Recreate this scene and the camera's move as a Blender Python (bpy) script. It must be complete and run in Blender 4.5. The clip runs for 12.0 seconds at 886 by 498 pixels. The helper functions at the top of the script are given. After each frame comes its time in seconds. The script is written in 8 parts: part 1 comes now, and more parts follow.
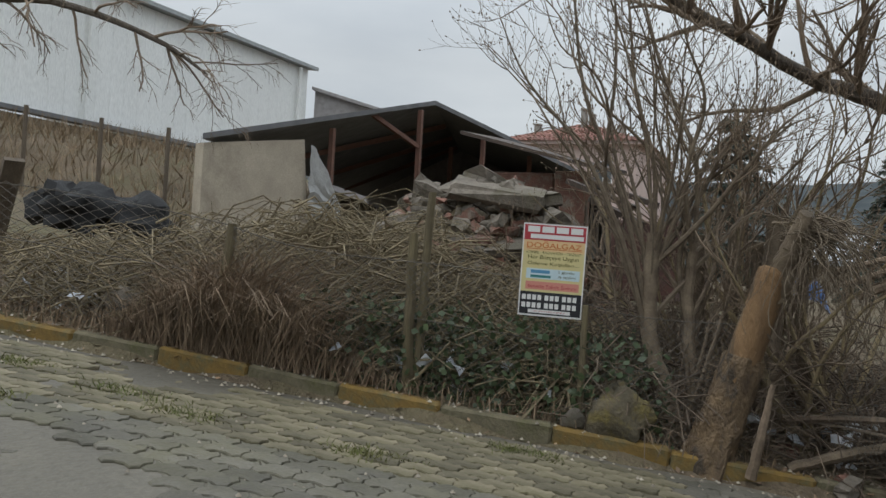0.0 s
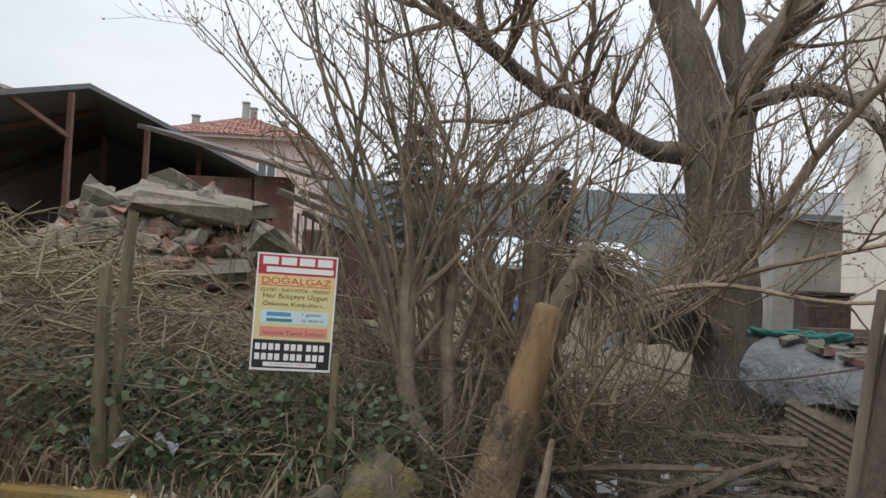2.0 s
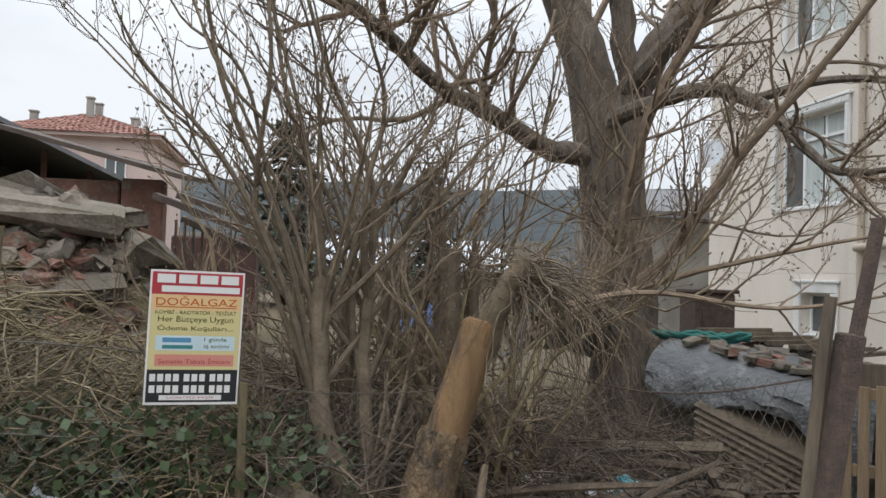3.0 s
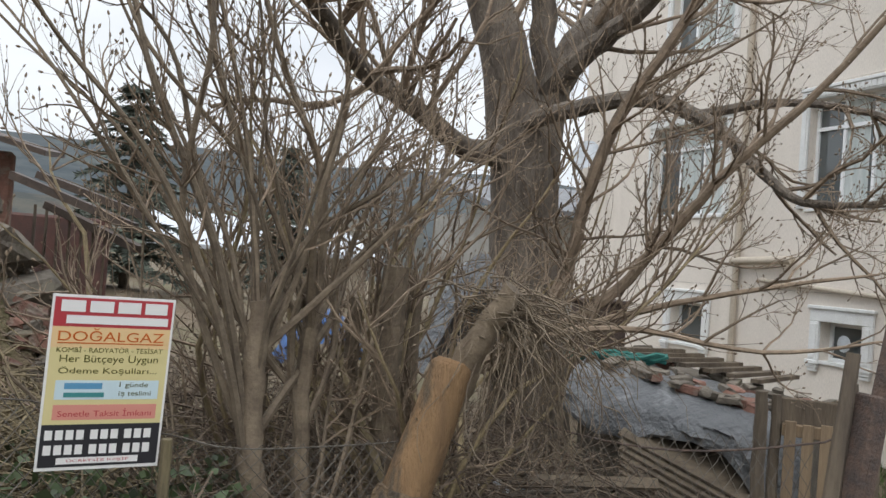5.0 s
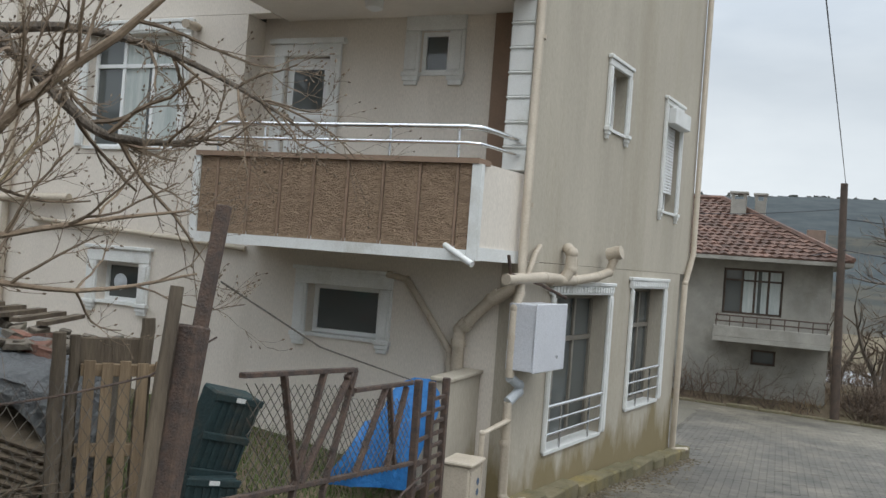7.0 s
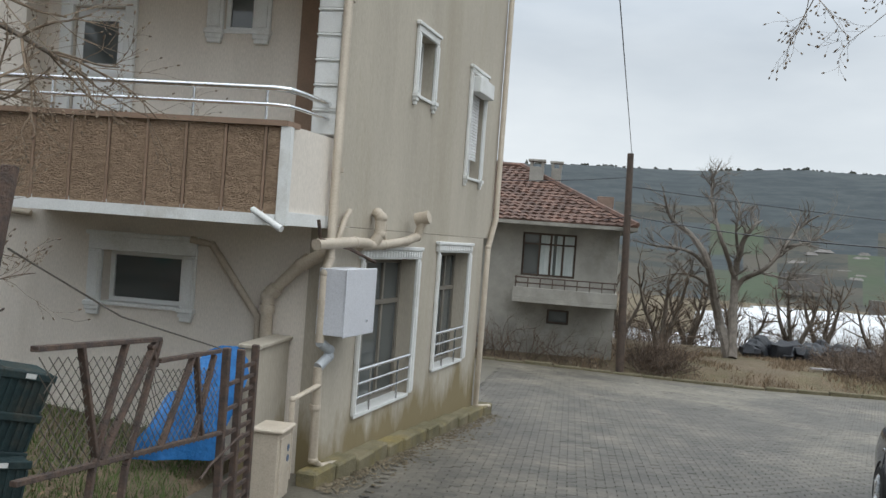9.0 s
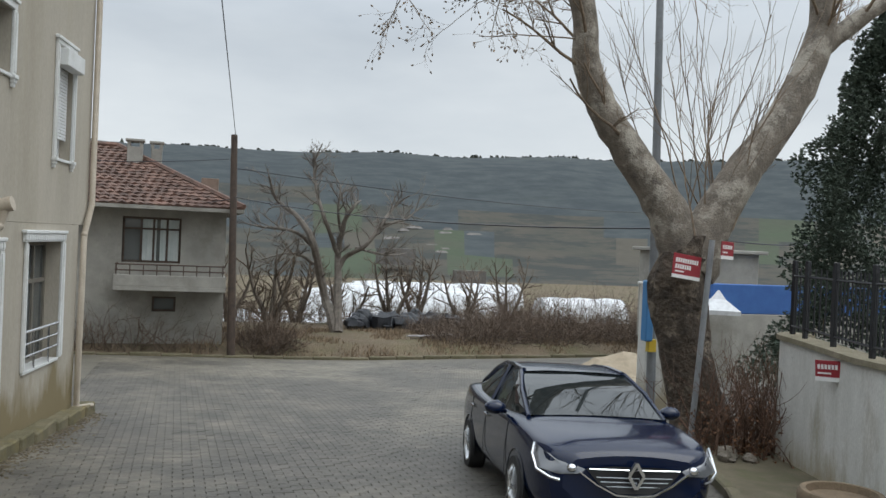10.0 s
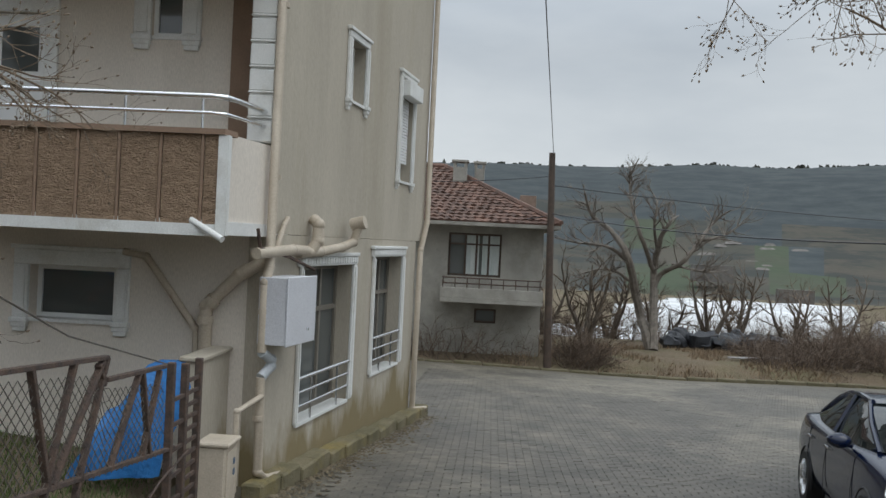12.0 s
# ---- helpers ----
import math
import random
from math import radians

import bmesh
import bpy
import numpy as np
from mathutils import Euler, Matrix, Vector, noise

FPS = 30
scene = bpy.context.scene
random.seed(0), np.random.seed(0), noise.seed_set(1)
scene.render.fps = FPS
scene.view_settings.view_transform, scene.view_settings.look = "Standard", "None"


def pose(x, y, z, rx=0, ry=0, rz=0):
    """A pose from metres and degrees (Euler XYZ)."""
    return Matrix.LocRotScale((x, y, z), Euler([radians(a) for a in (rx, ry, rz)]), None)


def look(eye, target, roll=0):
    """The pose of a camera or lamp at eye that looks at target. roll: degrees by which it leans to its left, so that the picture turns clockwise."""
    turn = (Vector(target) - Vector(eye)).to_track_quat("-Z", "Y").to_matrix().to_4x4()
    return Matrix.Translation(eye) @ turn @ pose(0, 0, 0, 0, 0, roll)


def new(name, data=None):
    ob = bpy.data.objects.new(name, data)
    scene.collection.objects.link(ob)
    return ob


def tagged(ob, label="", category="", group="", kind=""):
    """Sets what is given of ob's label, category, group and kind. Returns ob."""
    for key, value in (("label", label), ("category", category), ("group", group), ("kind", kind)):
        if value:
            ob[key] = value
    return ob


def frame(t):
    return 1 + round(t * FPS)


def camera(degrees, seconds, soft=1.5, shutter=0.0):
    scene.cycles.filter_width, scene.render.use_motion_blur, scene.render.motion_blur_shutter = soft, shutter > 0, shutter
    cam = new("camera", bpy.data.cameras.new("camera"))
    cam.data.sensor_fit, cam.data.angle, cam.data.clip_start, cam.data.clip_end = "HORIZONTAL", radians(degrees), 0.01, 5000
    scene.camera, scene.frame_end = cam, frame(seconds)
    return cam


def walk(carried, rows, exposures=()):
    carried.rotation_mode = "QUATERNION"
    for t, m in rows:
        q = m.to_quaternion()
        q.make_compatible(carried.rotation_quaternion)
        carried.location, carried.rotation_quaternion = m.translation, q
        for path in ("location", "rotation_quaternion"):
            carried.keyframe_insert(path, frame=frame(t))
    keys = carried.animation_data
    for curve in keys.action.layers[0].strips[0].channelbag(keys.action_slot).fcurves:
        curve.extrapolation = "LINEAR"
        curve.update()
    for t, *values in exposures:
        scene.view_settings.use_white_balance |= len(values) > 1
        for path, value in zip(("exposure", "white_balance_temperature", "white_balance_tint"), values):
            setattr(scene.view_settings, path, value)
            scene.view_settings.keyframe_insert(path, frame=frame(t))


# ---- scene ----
cam = camera(54.2, 12.0)
EXPOSURE = [(0.0, -0.2), (0.8, -0.1), (1.5, 0.25), (2.5, 0.31), (5.0, 0.43), (5.5, 0.83), (6.0, 0.95), (6.5, 0.67), (7.0, 0.22), (8.8, 0.29), (9.0, 0.2), (9.5, 0.2), (10.5, -0.04), (11.2, -0.04), (12.0, -0.11)]
PATH = [
    (0, (0.069, -0.188, 1.421), (-0.706, 1.656, 1.443), 3.4),
    (0.5, (-0.098, 0.128, 1.469), (-0.698, 2.035, 1.487), 1.9),
    (1, (-0.399, 0.531, 1.527), (-0.87, 2.474, 1.572), 2.0),
    (1.5, (-0.714, 0.803, 1.604), (-0.956, 2.788, 1.635), 2.6),
    (2, (-0.941, 1.085, 1.699), (-0.936, 3.084, 1.751), 2.9),
    (2.5, (-1.222, 1.366, 1.688), (-1.011, 3.353, 1.753), 2.2),
    (3, (-1.336, 1.65, 1.778), (-1.001, 3.621, 1.839), 1.6),
    (3.2, (-1.361, 1.75, 1.803), (-0.972, 3.711, 1.861), 2.5),
    (4.8, (-1.942, 2.608, 2.028), (-1.299, 4.502, 2.049), 4.1),
    (5, (-1.962, 2.716, 2.03), (-1.234, 4.579, 2.059), 4.2),
    (5.5, (-2.112, 2.833, 1.967), (-0.956, 4.463, 2.052), 3.7),
    (6, (-2.117, 2.911, 1.95), (-0.624, 4.239, 2.046), 4.3),
    (6.5, (-2.041, 3.047, 1.961), (-0.344, 4.105, 1.999), 4.2),
    (7, (-2.061, 3.128, 1.965), (-0.202, 3.863, 1.987), 4.3),
    (7.2, (-2.083, 3.129, 1.98), (-0.196, 3.793, 2.003), 4.3),
    (8.8, (-2.071, 3.169, 1.952), (-0.127, 3.641, 1.931), 4.2),
    (9, (-2.073, 3.167, 1.962), (-0.096, 3.468, 1.936), 4.2),
    (9.5, (-2.0, 3.126, 1.994), (-0.012, 2.902, 1.981), 3.4),
    (10, (-2.064, 3.214, 1.989), (-0.152, 2.629, 1.972), 2.5),
    (10.5, (-2.025, 3.176, 1.986), (-0.119, 2.571, 1.939), 2.4),
    (11, (-2.033, 3.195, 1.987), (-0.108, 2.653, 1.949), 2.3),
    (11.5, (-2.013, 3.313, 2.007), (-0.033, 3.033, 1.978), 2.3),
    (12, (-2.135, 3.388, 2.002), (-0.139, 3.505, 1.987), 2.8),
]
walk(cam, [(t, look(eye, target, roll)) for t, eye, target, roll in PATH], exposures=[(t, stops, 6480 if 1 < t < 5.8 else 6380, 9.5 if 1 < t < 5.8 else 6.5) for t, stops in EXPOSURE])


# ---- light ----
world = bpy.data.worlds.new("overcast_sky")
scene.world = world
world.use_nodes = True
wn = world.node_tree
wn.nodes.clear()
w_out = wn.nodes.new("ShaderNodeOutputWorld")
w_bg = wn.nodes.new("ShaderNodeBackground")
w_sky = wn.nodes.new("ShaderNodeTexSky")
w_sky.sky_type = "NISHITA"
w_sky.sun_disc = False
w_sky.sun_elevation, w_sky.sun_rotation = radians(38), radians(200)
w_tc = wn.nodes.new("ShaderNodeTexCoord")
w_map = wn.nodes.new("ShaderNodeMapping")
w_map.inputs["Scale"].default_value = (1.0, 1.0, 3.2)
w_noise = wn.nodes.new("ShaderNodeTexNoise")
w_noise.inputs["Scale"].default_value = 1.7
w_noise.inputs["Detail"].default_value = 6.0
w_noise.inputs["Roughness"].default_value = 0.52
w_ramp = wn.nodes.new("ShaderNodeValToRGB")
w_ramp.color_ramp.elements[0].position, w_ramp.color_ramp.elements[0].color = 0.32, (0.53, 0.57, 0.63, 1)
w_ramp.color_ramp.elements[1].position, w_ramp.color_ramp.elements[1].color = 0.68, (0.78, 0.805, 0.84, 1)
w_mul = wn.nodes.new("ShaderNodeVectorMath")
w_mul.operation = "SCALE"
w_mul.inputs["Scale"].default_value = 0.06
w_mix = wn.nodes.new("ShaderNodeMix")
w_mix.data_type = "RGBA"
w_mix.inputs["Factor"].default_value = 0.9
wn.links.new(w_tc.outputs["Generated"], w_map.inputs["Vector"])
wn.links.new(w_map.outputs["Vector"], w_noise.inputs["Vector"])
wn.links.new(w_noise.outputs["Fac"], w_ramp.inputs["Fac"])
wn.links.new(w_sky.outputs["Color"], w_mul.inputs[0])
wn.links.new(w_mul.outputs["Vector"], w_mix.inputs["A"])
wn.links.new(w_ramp.outputs["Color"], w_mix.inputs["B"])
# an overcast sky is brighter towards the zenith
w_sep = wn.nodes.new("ShaderNodeSeparateXYZ")
w_grad = wn.nodes.new("ShaderNodeMapRange")
w_grad.inputs["From Min"].default_value, w_grad.inputs["From Max"].default_value = 0.22, 1.0
w_grad.inputs["To Min"].default_value, w_grad.inputs["To Max"].default_value = 1.0, 3.0
w_lift = wn.nodes.new("ShaderNodeVectorMath")
w_lift.operation = "SCALE"
wn.links.new(w_tc.outputs["Generated"], w_sep.inputs["Vector"])
wn.links.new(w_sep.outputs["Z"], w_grad.inputs["Value"])
wn.links.new(w_mix.outputs["Result"], w_lift.inputs[0])
wn.links.new(w_grad.outputs["Result"], w_lift.inputs["Scale"])
wn.links.new(w_lift.outputs["Vector"], w_bg.inputs["Color"])
wn.links.new(w_bg.outputs["Background"], w_out.inputs["Surface"])
w_bg.inputs["Strength"].default_value = 1.0

sun_data = bpy.data.lights.new("sun", "SUN")
sun_data.energy, sun_data.angle, sun_data.color = 0.7, radians(40), (1.0, 0.97, 0.93)
sun = new("sun", sun_data)
sun.matrix_world = look((0, 0, 30), (12, 14, 0))


# ---- mesh helpers ----
class MB:
    """Gathers vertices and faces for one mesh."""

    def __init__(self):
        self.v, self.f, self.mi = [], [], []
        self.cur = 0

    def face(self, pts):
        n = len(self.v)
        self.v += [tuple(p) for p in pts]
        self.f.append(tuple(range(n, n + len(pts))))
        self.mi.append(self.cur)

    def add(self, vs, fs):
        n = len(self.v)
        self.v += [tuple(p) for p in vs]
        self.f += [tuple(n + i for i in f) for f in fs]
        self.mi += [self.cur] * len(fs)

    def box(self, x0, x1, y0, y1, z0, z1, m=None, bevel=0.0):
        if bevel > 0:
            b = min(bevel, 0.45 * abs(x1 - x0), 0.45 * abs(y1 - y0), 0.45 * abs(z1 - z0))
            vs, cs, es = [], [0] * 8, []
            for i, x in enumerate((x0, x1)):
                for j, y in enumerate((y0, y1)):
                    for k, z in enumerate((z0, z1)):
                        sx, sy, sz = (b if i == 0 else -b), (b if j == 0 else -b), (b if k == 0 else -b)
                        vs += [(x, y + sy, z + sz), (x + sx, y, z + sz), (x + sx, y + sy, z)]
            idx = lambda i, j, k, a: (i * 4 + j * 2 + k) * 3 + a
            fs = [[idx(i, j, k, 0) for j, k in q] for i, q in ((0, ((0, 0), (0, 1), (1, 1), (1, 0))), (1, ((0, 0), (1, 0), (1, 1), (0, 1))))]
            fs += [[idx(i, j, k, 1) for i, k in q] for j, q in ((0, ((0, 0), (1, 0), (1, 1), (0, 1))), (1, ((0, 0), (0, 1), (1, 1), (1, 0))))]
            fs += [[idx(i, j, k, 2) for i, j in q] for k, q in ((0, ((0, 0), (0, 1), (1, 1), (1, 0))), (1, ((0, 0), (1, 0), (1, 1), (0, 1))))]
            for k in (0, 1):
                for j in (0, 1):
                    fs.append([idx(0, j, k, 1), idx(1, j, k, 1), idx(1, j, k, 2), idx(0, j, k, 2)])
                for i in (0, 1):
                    fs.append([idx(i, 0, k, 0), idx(i, 1, k, 0), idx(i, 1, k, 2), idx(i, 0, k, 2)])
            for i in (0, 1):
                for j in (0, 1):
                    fs.append([idx(i, j, 0, 0), idx(i, j, 1, 0), idx(i, j, 1, 1), idx(i, j, 0, 1)])
                    for k in (0, 1):
                        fs.append([idx(i, j, k, 0), idx(i, j, k, 1), idx(i, j, k, 2)])
        else:
            vs = [(x, y, z) for x in (x0, x1) for y in (y0, y1) for z in (z0, z1)]
            fs = [(0, 1, 3, 2), (4, 6, 7, 5), (0, 4, 5, 1), (2, 3, 7, 6), (0, 2, 6, 4), (1, 5, 7, 3)]
        if m is not None:
            vs = [m @ Vector(p) for p in vs]
        self.add(vs, fs)

    def beam(self, p, q, w, h, bevel=0.0, roll=0.0):
        """A bar of section w x h from p to q."""
        p, q = Vector(p), Vector(q)
        d = q - p
        m = Matrix.Translation(p) @ d.to_track_quat("X", "Z").to_matrix().to_4x4() @ pose(0, 0, 0, roll)
        self.box(0, d.length, -w / 2, w / 2, -h / 2, h / 2, m, bevel)

    def tube(self, pts, radii, n=8, cap=True):
        pts = [Vector(p) for p in pts]
        if not hasattr(radii, "__len__"):
            radii = [radii] * len(pts)
        up = Vector((0.13, 0.21, 0.97))
        vs, fs = [], []
        last = None
        for i, p in enumerate(pts):
            t = (pts[min(i + 1, len(pts) - 1)] - pts[max(i - 1, 0)])
            t = t.normalized() if t.length > 1e-9 else Vector((0, 0, 1))
            a = last if last is not None else (up.cross(t) if abs(up.dot(t)) < 0.98 else Vector((1, 0, 0)).cross(t))
            a = a - t * a.dot(t)
            a = a.normalized() if a.length > 1e-6 else Vector((1, 0, 0)).cross(t).normalized()
            last = a
            b = t.cross(a)
            for k in range(n):
                an = 2 * math.pi * k / n
                vs.append(p + (a * math.cos(an) + b * math.sin(an)) * radii[i])
        for i in range(len(pts) - 1):
            for k in range(n):
                fs.append((i * n + k, i * n + (k + 1) % n, (i + 1) * n + (k + 1) % n, (i + 1) * n + k))
        if cap:
            fs += [tuple(range(n - 1, -1, -1)), tuple((len(pts) - 1) * n + k for k in range(n))]
        self.add(vs, fs)

    def lathe(self, prof, n=16, m=None):
        vs = [(r * math.cos(2 * math.pi * k / n), r * math.sin(2 * math.pi * k / n), z) for r, z in prof for k in range(n)]
        if m is not None:
            vs = [m @ Vector(p) for p in vs]
        fs = [(i * n + k, i * n + (k + 1) % n, (i + 1) * n + (k + 1) % n, (i + 1) * n + k) for i in range(len(prof) - 1) for k in range(n)]
        fs += [tuple(range(n - 1, -1, -1)), tuple((len(prof) - 1) * n + k for k in range(n))]
        self.add(vs, fs)

    def grid(self, fn, nu, nv):
        """A sheet: fn(i, j) gives the point of each knot."""
        vs = [fn(i, j) for i in range(nu + 1) for j in range(nv + 1)]
        fs = [(i * (nv + 1) + j, (i + 1) * (nv + 1) + j, (i + 1) * (nv + 1) + j + 1, i * (nv + 1) + j + 1) for i in range(nu) for j in range(nv)]
        self.add(vs, fs)

    def rock(self, c, r, seed, n=7, rough=0.25, m=None):
        rnd = random.Random(seed)
        off = Vector((rnd.uniform(0, 90), rnd.uniform(0, 90), rnd.uniform(0, 90)))
        vs, fs = [], []
        for i in range(n + 1):
            th = math.pi * i / n
            for k in range(2 * n):
                ph = math.pi * k / n
                d = Vector((math.sin(th) * math.cos(ph), math.sin(th) * math.sin(ph), math.cos(th)))
                s = 1 + rough * noise.noise(d * 1.3 + off) * 2 + 0.4 * rough * noise.noise(d * 4 + off)
                q = Vector((d.x * r[0] * s, d.y * r[1] * s, d.z * r[2] * s))
                vs.append((m @ q if m is not None else q) + Vector(c))
        for i in range(n):
            for k in range(2 * n):
                fs.append((i * 2 * n + k, (i + 1) * 2 * n + k, (i + 1) * 2 * n + (k + 1) % (2 * n), i * 2 * n + (k + 1) % (2 * n)))
        self.add(vs, fs)

    def mesh(self, name, mats, smooth=False):
        me = bpy.data.meshes.new(name)
        me.from_pydata(self.v, [], self.f)
        for mt in (mats if isinstance(mats, (list, tuple)) else [mats]):
            me.materials.append(mt)
        if isinstance(mats, (list, tuple)):
            me.polygons.foreach_set("material_index", self.mi)
        if smooth:
            me.polygons.foreach_set("use_smooth", [True] * len(me.polygons))
            me.set_sharp_from_angle(angle=radians(38))
        me.update()
        return me


def part(name, mb, material, parent=None, label="", smooth=False):
    ob = new(name, mb.mesh(name, material, smooth))
    ob.parent = parent
    if label:
        tagged(ob, label)
    return ob


def thing(name, label, category, group="", kind="", at=None):
    ob = new(name)
    ob.empty_display_size = 0.1
    if at is not None:
        ob.matrix_world = at
    return tagged(ob, label, category, group, kind)


def solid(name, mb, material, label, category, group="", kind="", smooth=False):
    return tagged(part(name, mb, material, None, "", smooth), label, category, group, kind)


# ---- materials ----
def mat(name, a, b=None, rough=0.8, scale=6.0, bump=0.2, fine=60.0, metal=0.0, island=0.0, spread=(0.35, 0.65), stain=None, stain_scale=0.8, stain_at=(0.5, 0.7), stretch=(1, 1, 1), obj_random=0.0, dist=0.02):
    m = bpy.data.materials.new(name)
    m.use_nodes = True
    nt = m.node_tree
    nd, lk = nt.nodes, nt.links
    bs = nd["Principled BSDF"]
    b = b or tuple(c * 0.75 for c in a)
    tc = nd.new("ShaderNodeTexCoord")
    mp = nd.new("ShaderNodeMapping")
    mp.inputs["Scale"].default_value = stretch
    lk.new(tc.outputs["Object"], mp.inputs["Vector"])
    n1 = nd.new("ShaderNodeTexNoise")
    n1.inputs["Scale"].default_value, n1.inputs["Detail"].default_value = scale, 8
    n1.inputs["Roughness"].default_value = 0.65
    lk.new(mp.outputs["Vector"], n1.inputs["Vector"])
    r1 = nd.new("ShaderNodeValToRGB")
    r1.color_ramp.elements[0].position, r1.color_ramp.elements[1].position = spread
    r1.color_ramp.elements[0].color, r1.color_ramp.elements[1].color = (*a, 1), (*b, 1)
    lk.new(n1.outputs["Fac"], r1.inputs["Fac"])
    col = r1.outputs["Color"]
    n2 = nd.new("ShaderNodeTexNoise")
    n2.inputs["Scale"].default_value, n2.inputs["Detail"].default_value = fine, 4
    lk.new(mp.outputs["Vector"], n2.inputs["Vector"])
    if stain:
        n3 = nd.new("ShaderNodeTexNoise")
        n3.inputs["Scale"].default_value, n3.inputs["Detail"].default_value = stain_scale, 7
        n3.inputs["Roughness"].default_value = 0.7
        lk.new(mp.outputs["Vector"], n3.inputs["Vector"])
        r3 = nd.new("ShaderNodeMapRange")
        r3.inputs["From Min"].default_value, r3.inputs["From Max"].default_value = stain_at
        r3.clamp = True
        lk.new(n3.outputs["Fac"], r3.inputs["Value"])
        mx = nd.new("ShaderNodeMix")
        mx.data_type = "RGBA"
        lk.new(r3.outputs["Result"], mx.inputs["Factor"])
        lk.new(col, mx.inputs["A"])
        mx.inputs["B"].default_value = (*stain, 1)
        col = mx.outputs["Result"]
    hs = nd.new("ShaderNodeHueSaturation")
    lk.new(col, hs.inputs["Color"])
    va = nd.new("ShaderNodeMath")
    va.operation = "MULTIPLY_ADD"
    va.inputs[1].default_value, va.inputs[2].default_value = 0.5, 0.75
    lk.new(n2.outputs["Fac"], va.inputs[0])
    val = va.outputs["Value"]
    if island > 0 or obj_random > 0:
        if island > 0:
            src = nd.new("ShaderNodeNewGeometry").outputs["Random Per Island"]
        else:
            src = nd.new("ShaderNodeObjectInfo").outputs["Random"]
        k = nd.new("ShaderNodeMath")
        k.operation = "MULTIPLY_ADD"
        amt = max(island, obj_random)
        k.inputs[1].default_value, k.inputs[2].default_value = amt, 1 - amt / 2
        lk.new(src, k.inputs[0])
        k2 = nd.new("ShaderNodeMath")
        k2.operation = "MULTIPLY"
        lk.new(val, k2.inputs[0])
        lk.new(k.outputs["Value"], k2.inputs[1])
        val = k2.outputs["Value"]
    lk.new(val, hs.inputs["Value"])
    lk.new(hs.outputs["Color"], bs.inputs["Base Color"])
    bs.inputs["Roughness"].default_value, bs.inputs["Metallic"].default_value = rough, metal
    if bump > 0:
        ad = nd.new("ShaderNodeMath")
        ad.operation = "ADD"
        lk.new(n1.outputs["Fac"], ad.inputs[0])
        lk.new(n2.outputs["Fac"], ad.inputs[1])
        bp = nd.new("ShaderNodeBump")
        bp.inputs["Strength"].default_value, bp.inputs["Distance"].default_value = bump, dist
        lk.new(ad.outputs["Value"], bp.inputs["Height"])
        lk.new(bp.outputs["Normal"], bs.inputs["Normal"])
    return m


def gloss(name, color, rough=0.1, metal=0.0, coat=0.0, spec=0.5):
    m = bpy.data.materials.new(name)
    m.use_nodes = True
    bs = m.node_tree.nodes["Principled BSDF"]
    bs.inputs["Base Color"].default_value = (*color, 1)
    bs.inputs["Roughness"].default_value, bs.inputs["Metallic"].default_value = rough, metal
    bs.inputs["Coat Weight"].default_value = coat
    bs.inputs["Specular IOR Level"].default_value = spec
    return m


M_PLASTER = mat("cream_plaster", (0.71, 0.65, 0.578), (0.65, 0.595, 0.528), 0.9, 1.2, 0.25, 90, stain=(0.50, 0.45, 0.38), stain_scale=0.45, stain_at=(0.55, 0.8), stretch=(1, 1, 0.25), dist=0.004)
# Base cream set well below the front wall's, with streaky stains over it.
M_PLASTER_B = mat("darker_stained_plaster", (0.455, 0.412, 0.340), (0.38, 0.342, 0.28), 0.9, 1.4, 0.3, 90, stain=(0.33, 0.29, 0.215), stain_scale=0.6, stain_at=(0.52, 0.78), stretch=(1, 1, 0.18), dist=0.004)
M_MOSS = mat("mossy_plinth", (0.20, 0.17, 0.105), (0.105, 0.095, 0.05), 0.95, 2.5, 0.6, 40, stain=(0.24, 0.185, 0.065), stain_scale=1.3)
M_TRIM = mat("white_trim_paint", (0.73, 0.735, 0.72), (0.66, 0.665, 0.65), 0.6, 3, 0.08, 80, stain=(0.50, 0.48, 0.43), stain_scale=1.8, stain_at=(0.54, 0.8))
M_BROWN = mat("brown_paint", (0.27, 0.18, 0.125), (0.22, 0.15, 0.105), 0.8, 3, 0.15, 70)
M_TEXT = mat("textured_brown_render", (0.36, 0.25, 0.165), (0.27, 0.185, 0.12), 0.9, 9, 1.0, 34, spread=(0.42, 0.6), stretch=(1, 1, 2.4), dist=0.055)
M_UPVC = gloss("white_upvc", (0.78, 0.79, 0.79), 0.35)
# Opaque pane grey stands in for reflected sky and the net curtains behind.
M_GLASS = gloss("dark_window_glass", (0.085, 0.095, 0.095), 0.06, 0.0, 0.0, 0.9)
M_CURTAIN = mat("net_curtain", (0.55, 0.58, 0.56), (0.40, 0.45, 0.44), 0.9, 2, 0.3, 20, stretch=(6, 6, 0.4))
M_STEEL = gloss("stainless_steel", (0.74, 0.75, 0.76), 0.22, 1.0)
M_PIPE = mat("cream_painted_pipe", (0.50, 0.435, 0.35), (0.42, 0.36, 0.285), 0.55, 5, 0.1, 60, stain=(0.30, 0.17, 0.09), stain_scale=3, stain_at=(0.62, 0.75))
M_GPIPE = mat("grey_pipe", (0.50, 0.53, 0.56), None, 0.5, 5, 0.05)
M_BOX = mat("white_enamel_cabinet", (0.62, 0.63, 0.67), (0.57, 0.58, 0.62), 0.35, 2, 0.03, 60)
M_KERB = mat("bare_concrete_kerb", (0.17, 0.145, 0.09), (0.10, 0.088, 0.055), 0.9, 5, 0.6, 45, stain=(0.085, 0.085, 0.03), stain_scale=2.2, obj_random=0.2)
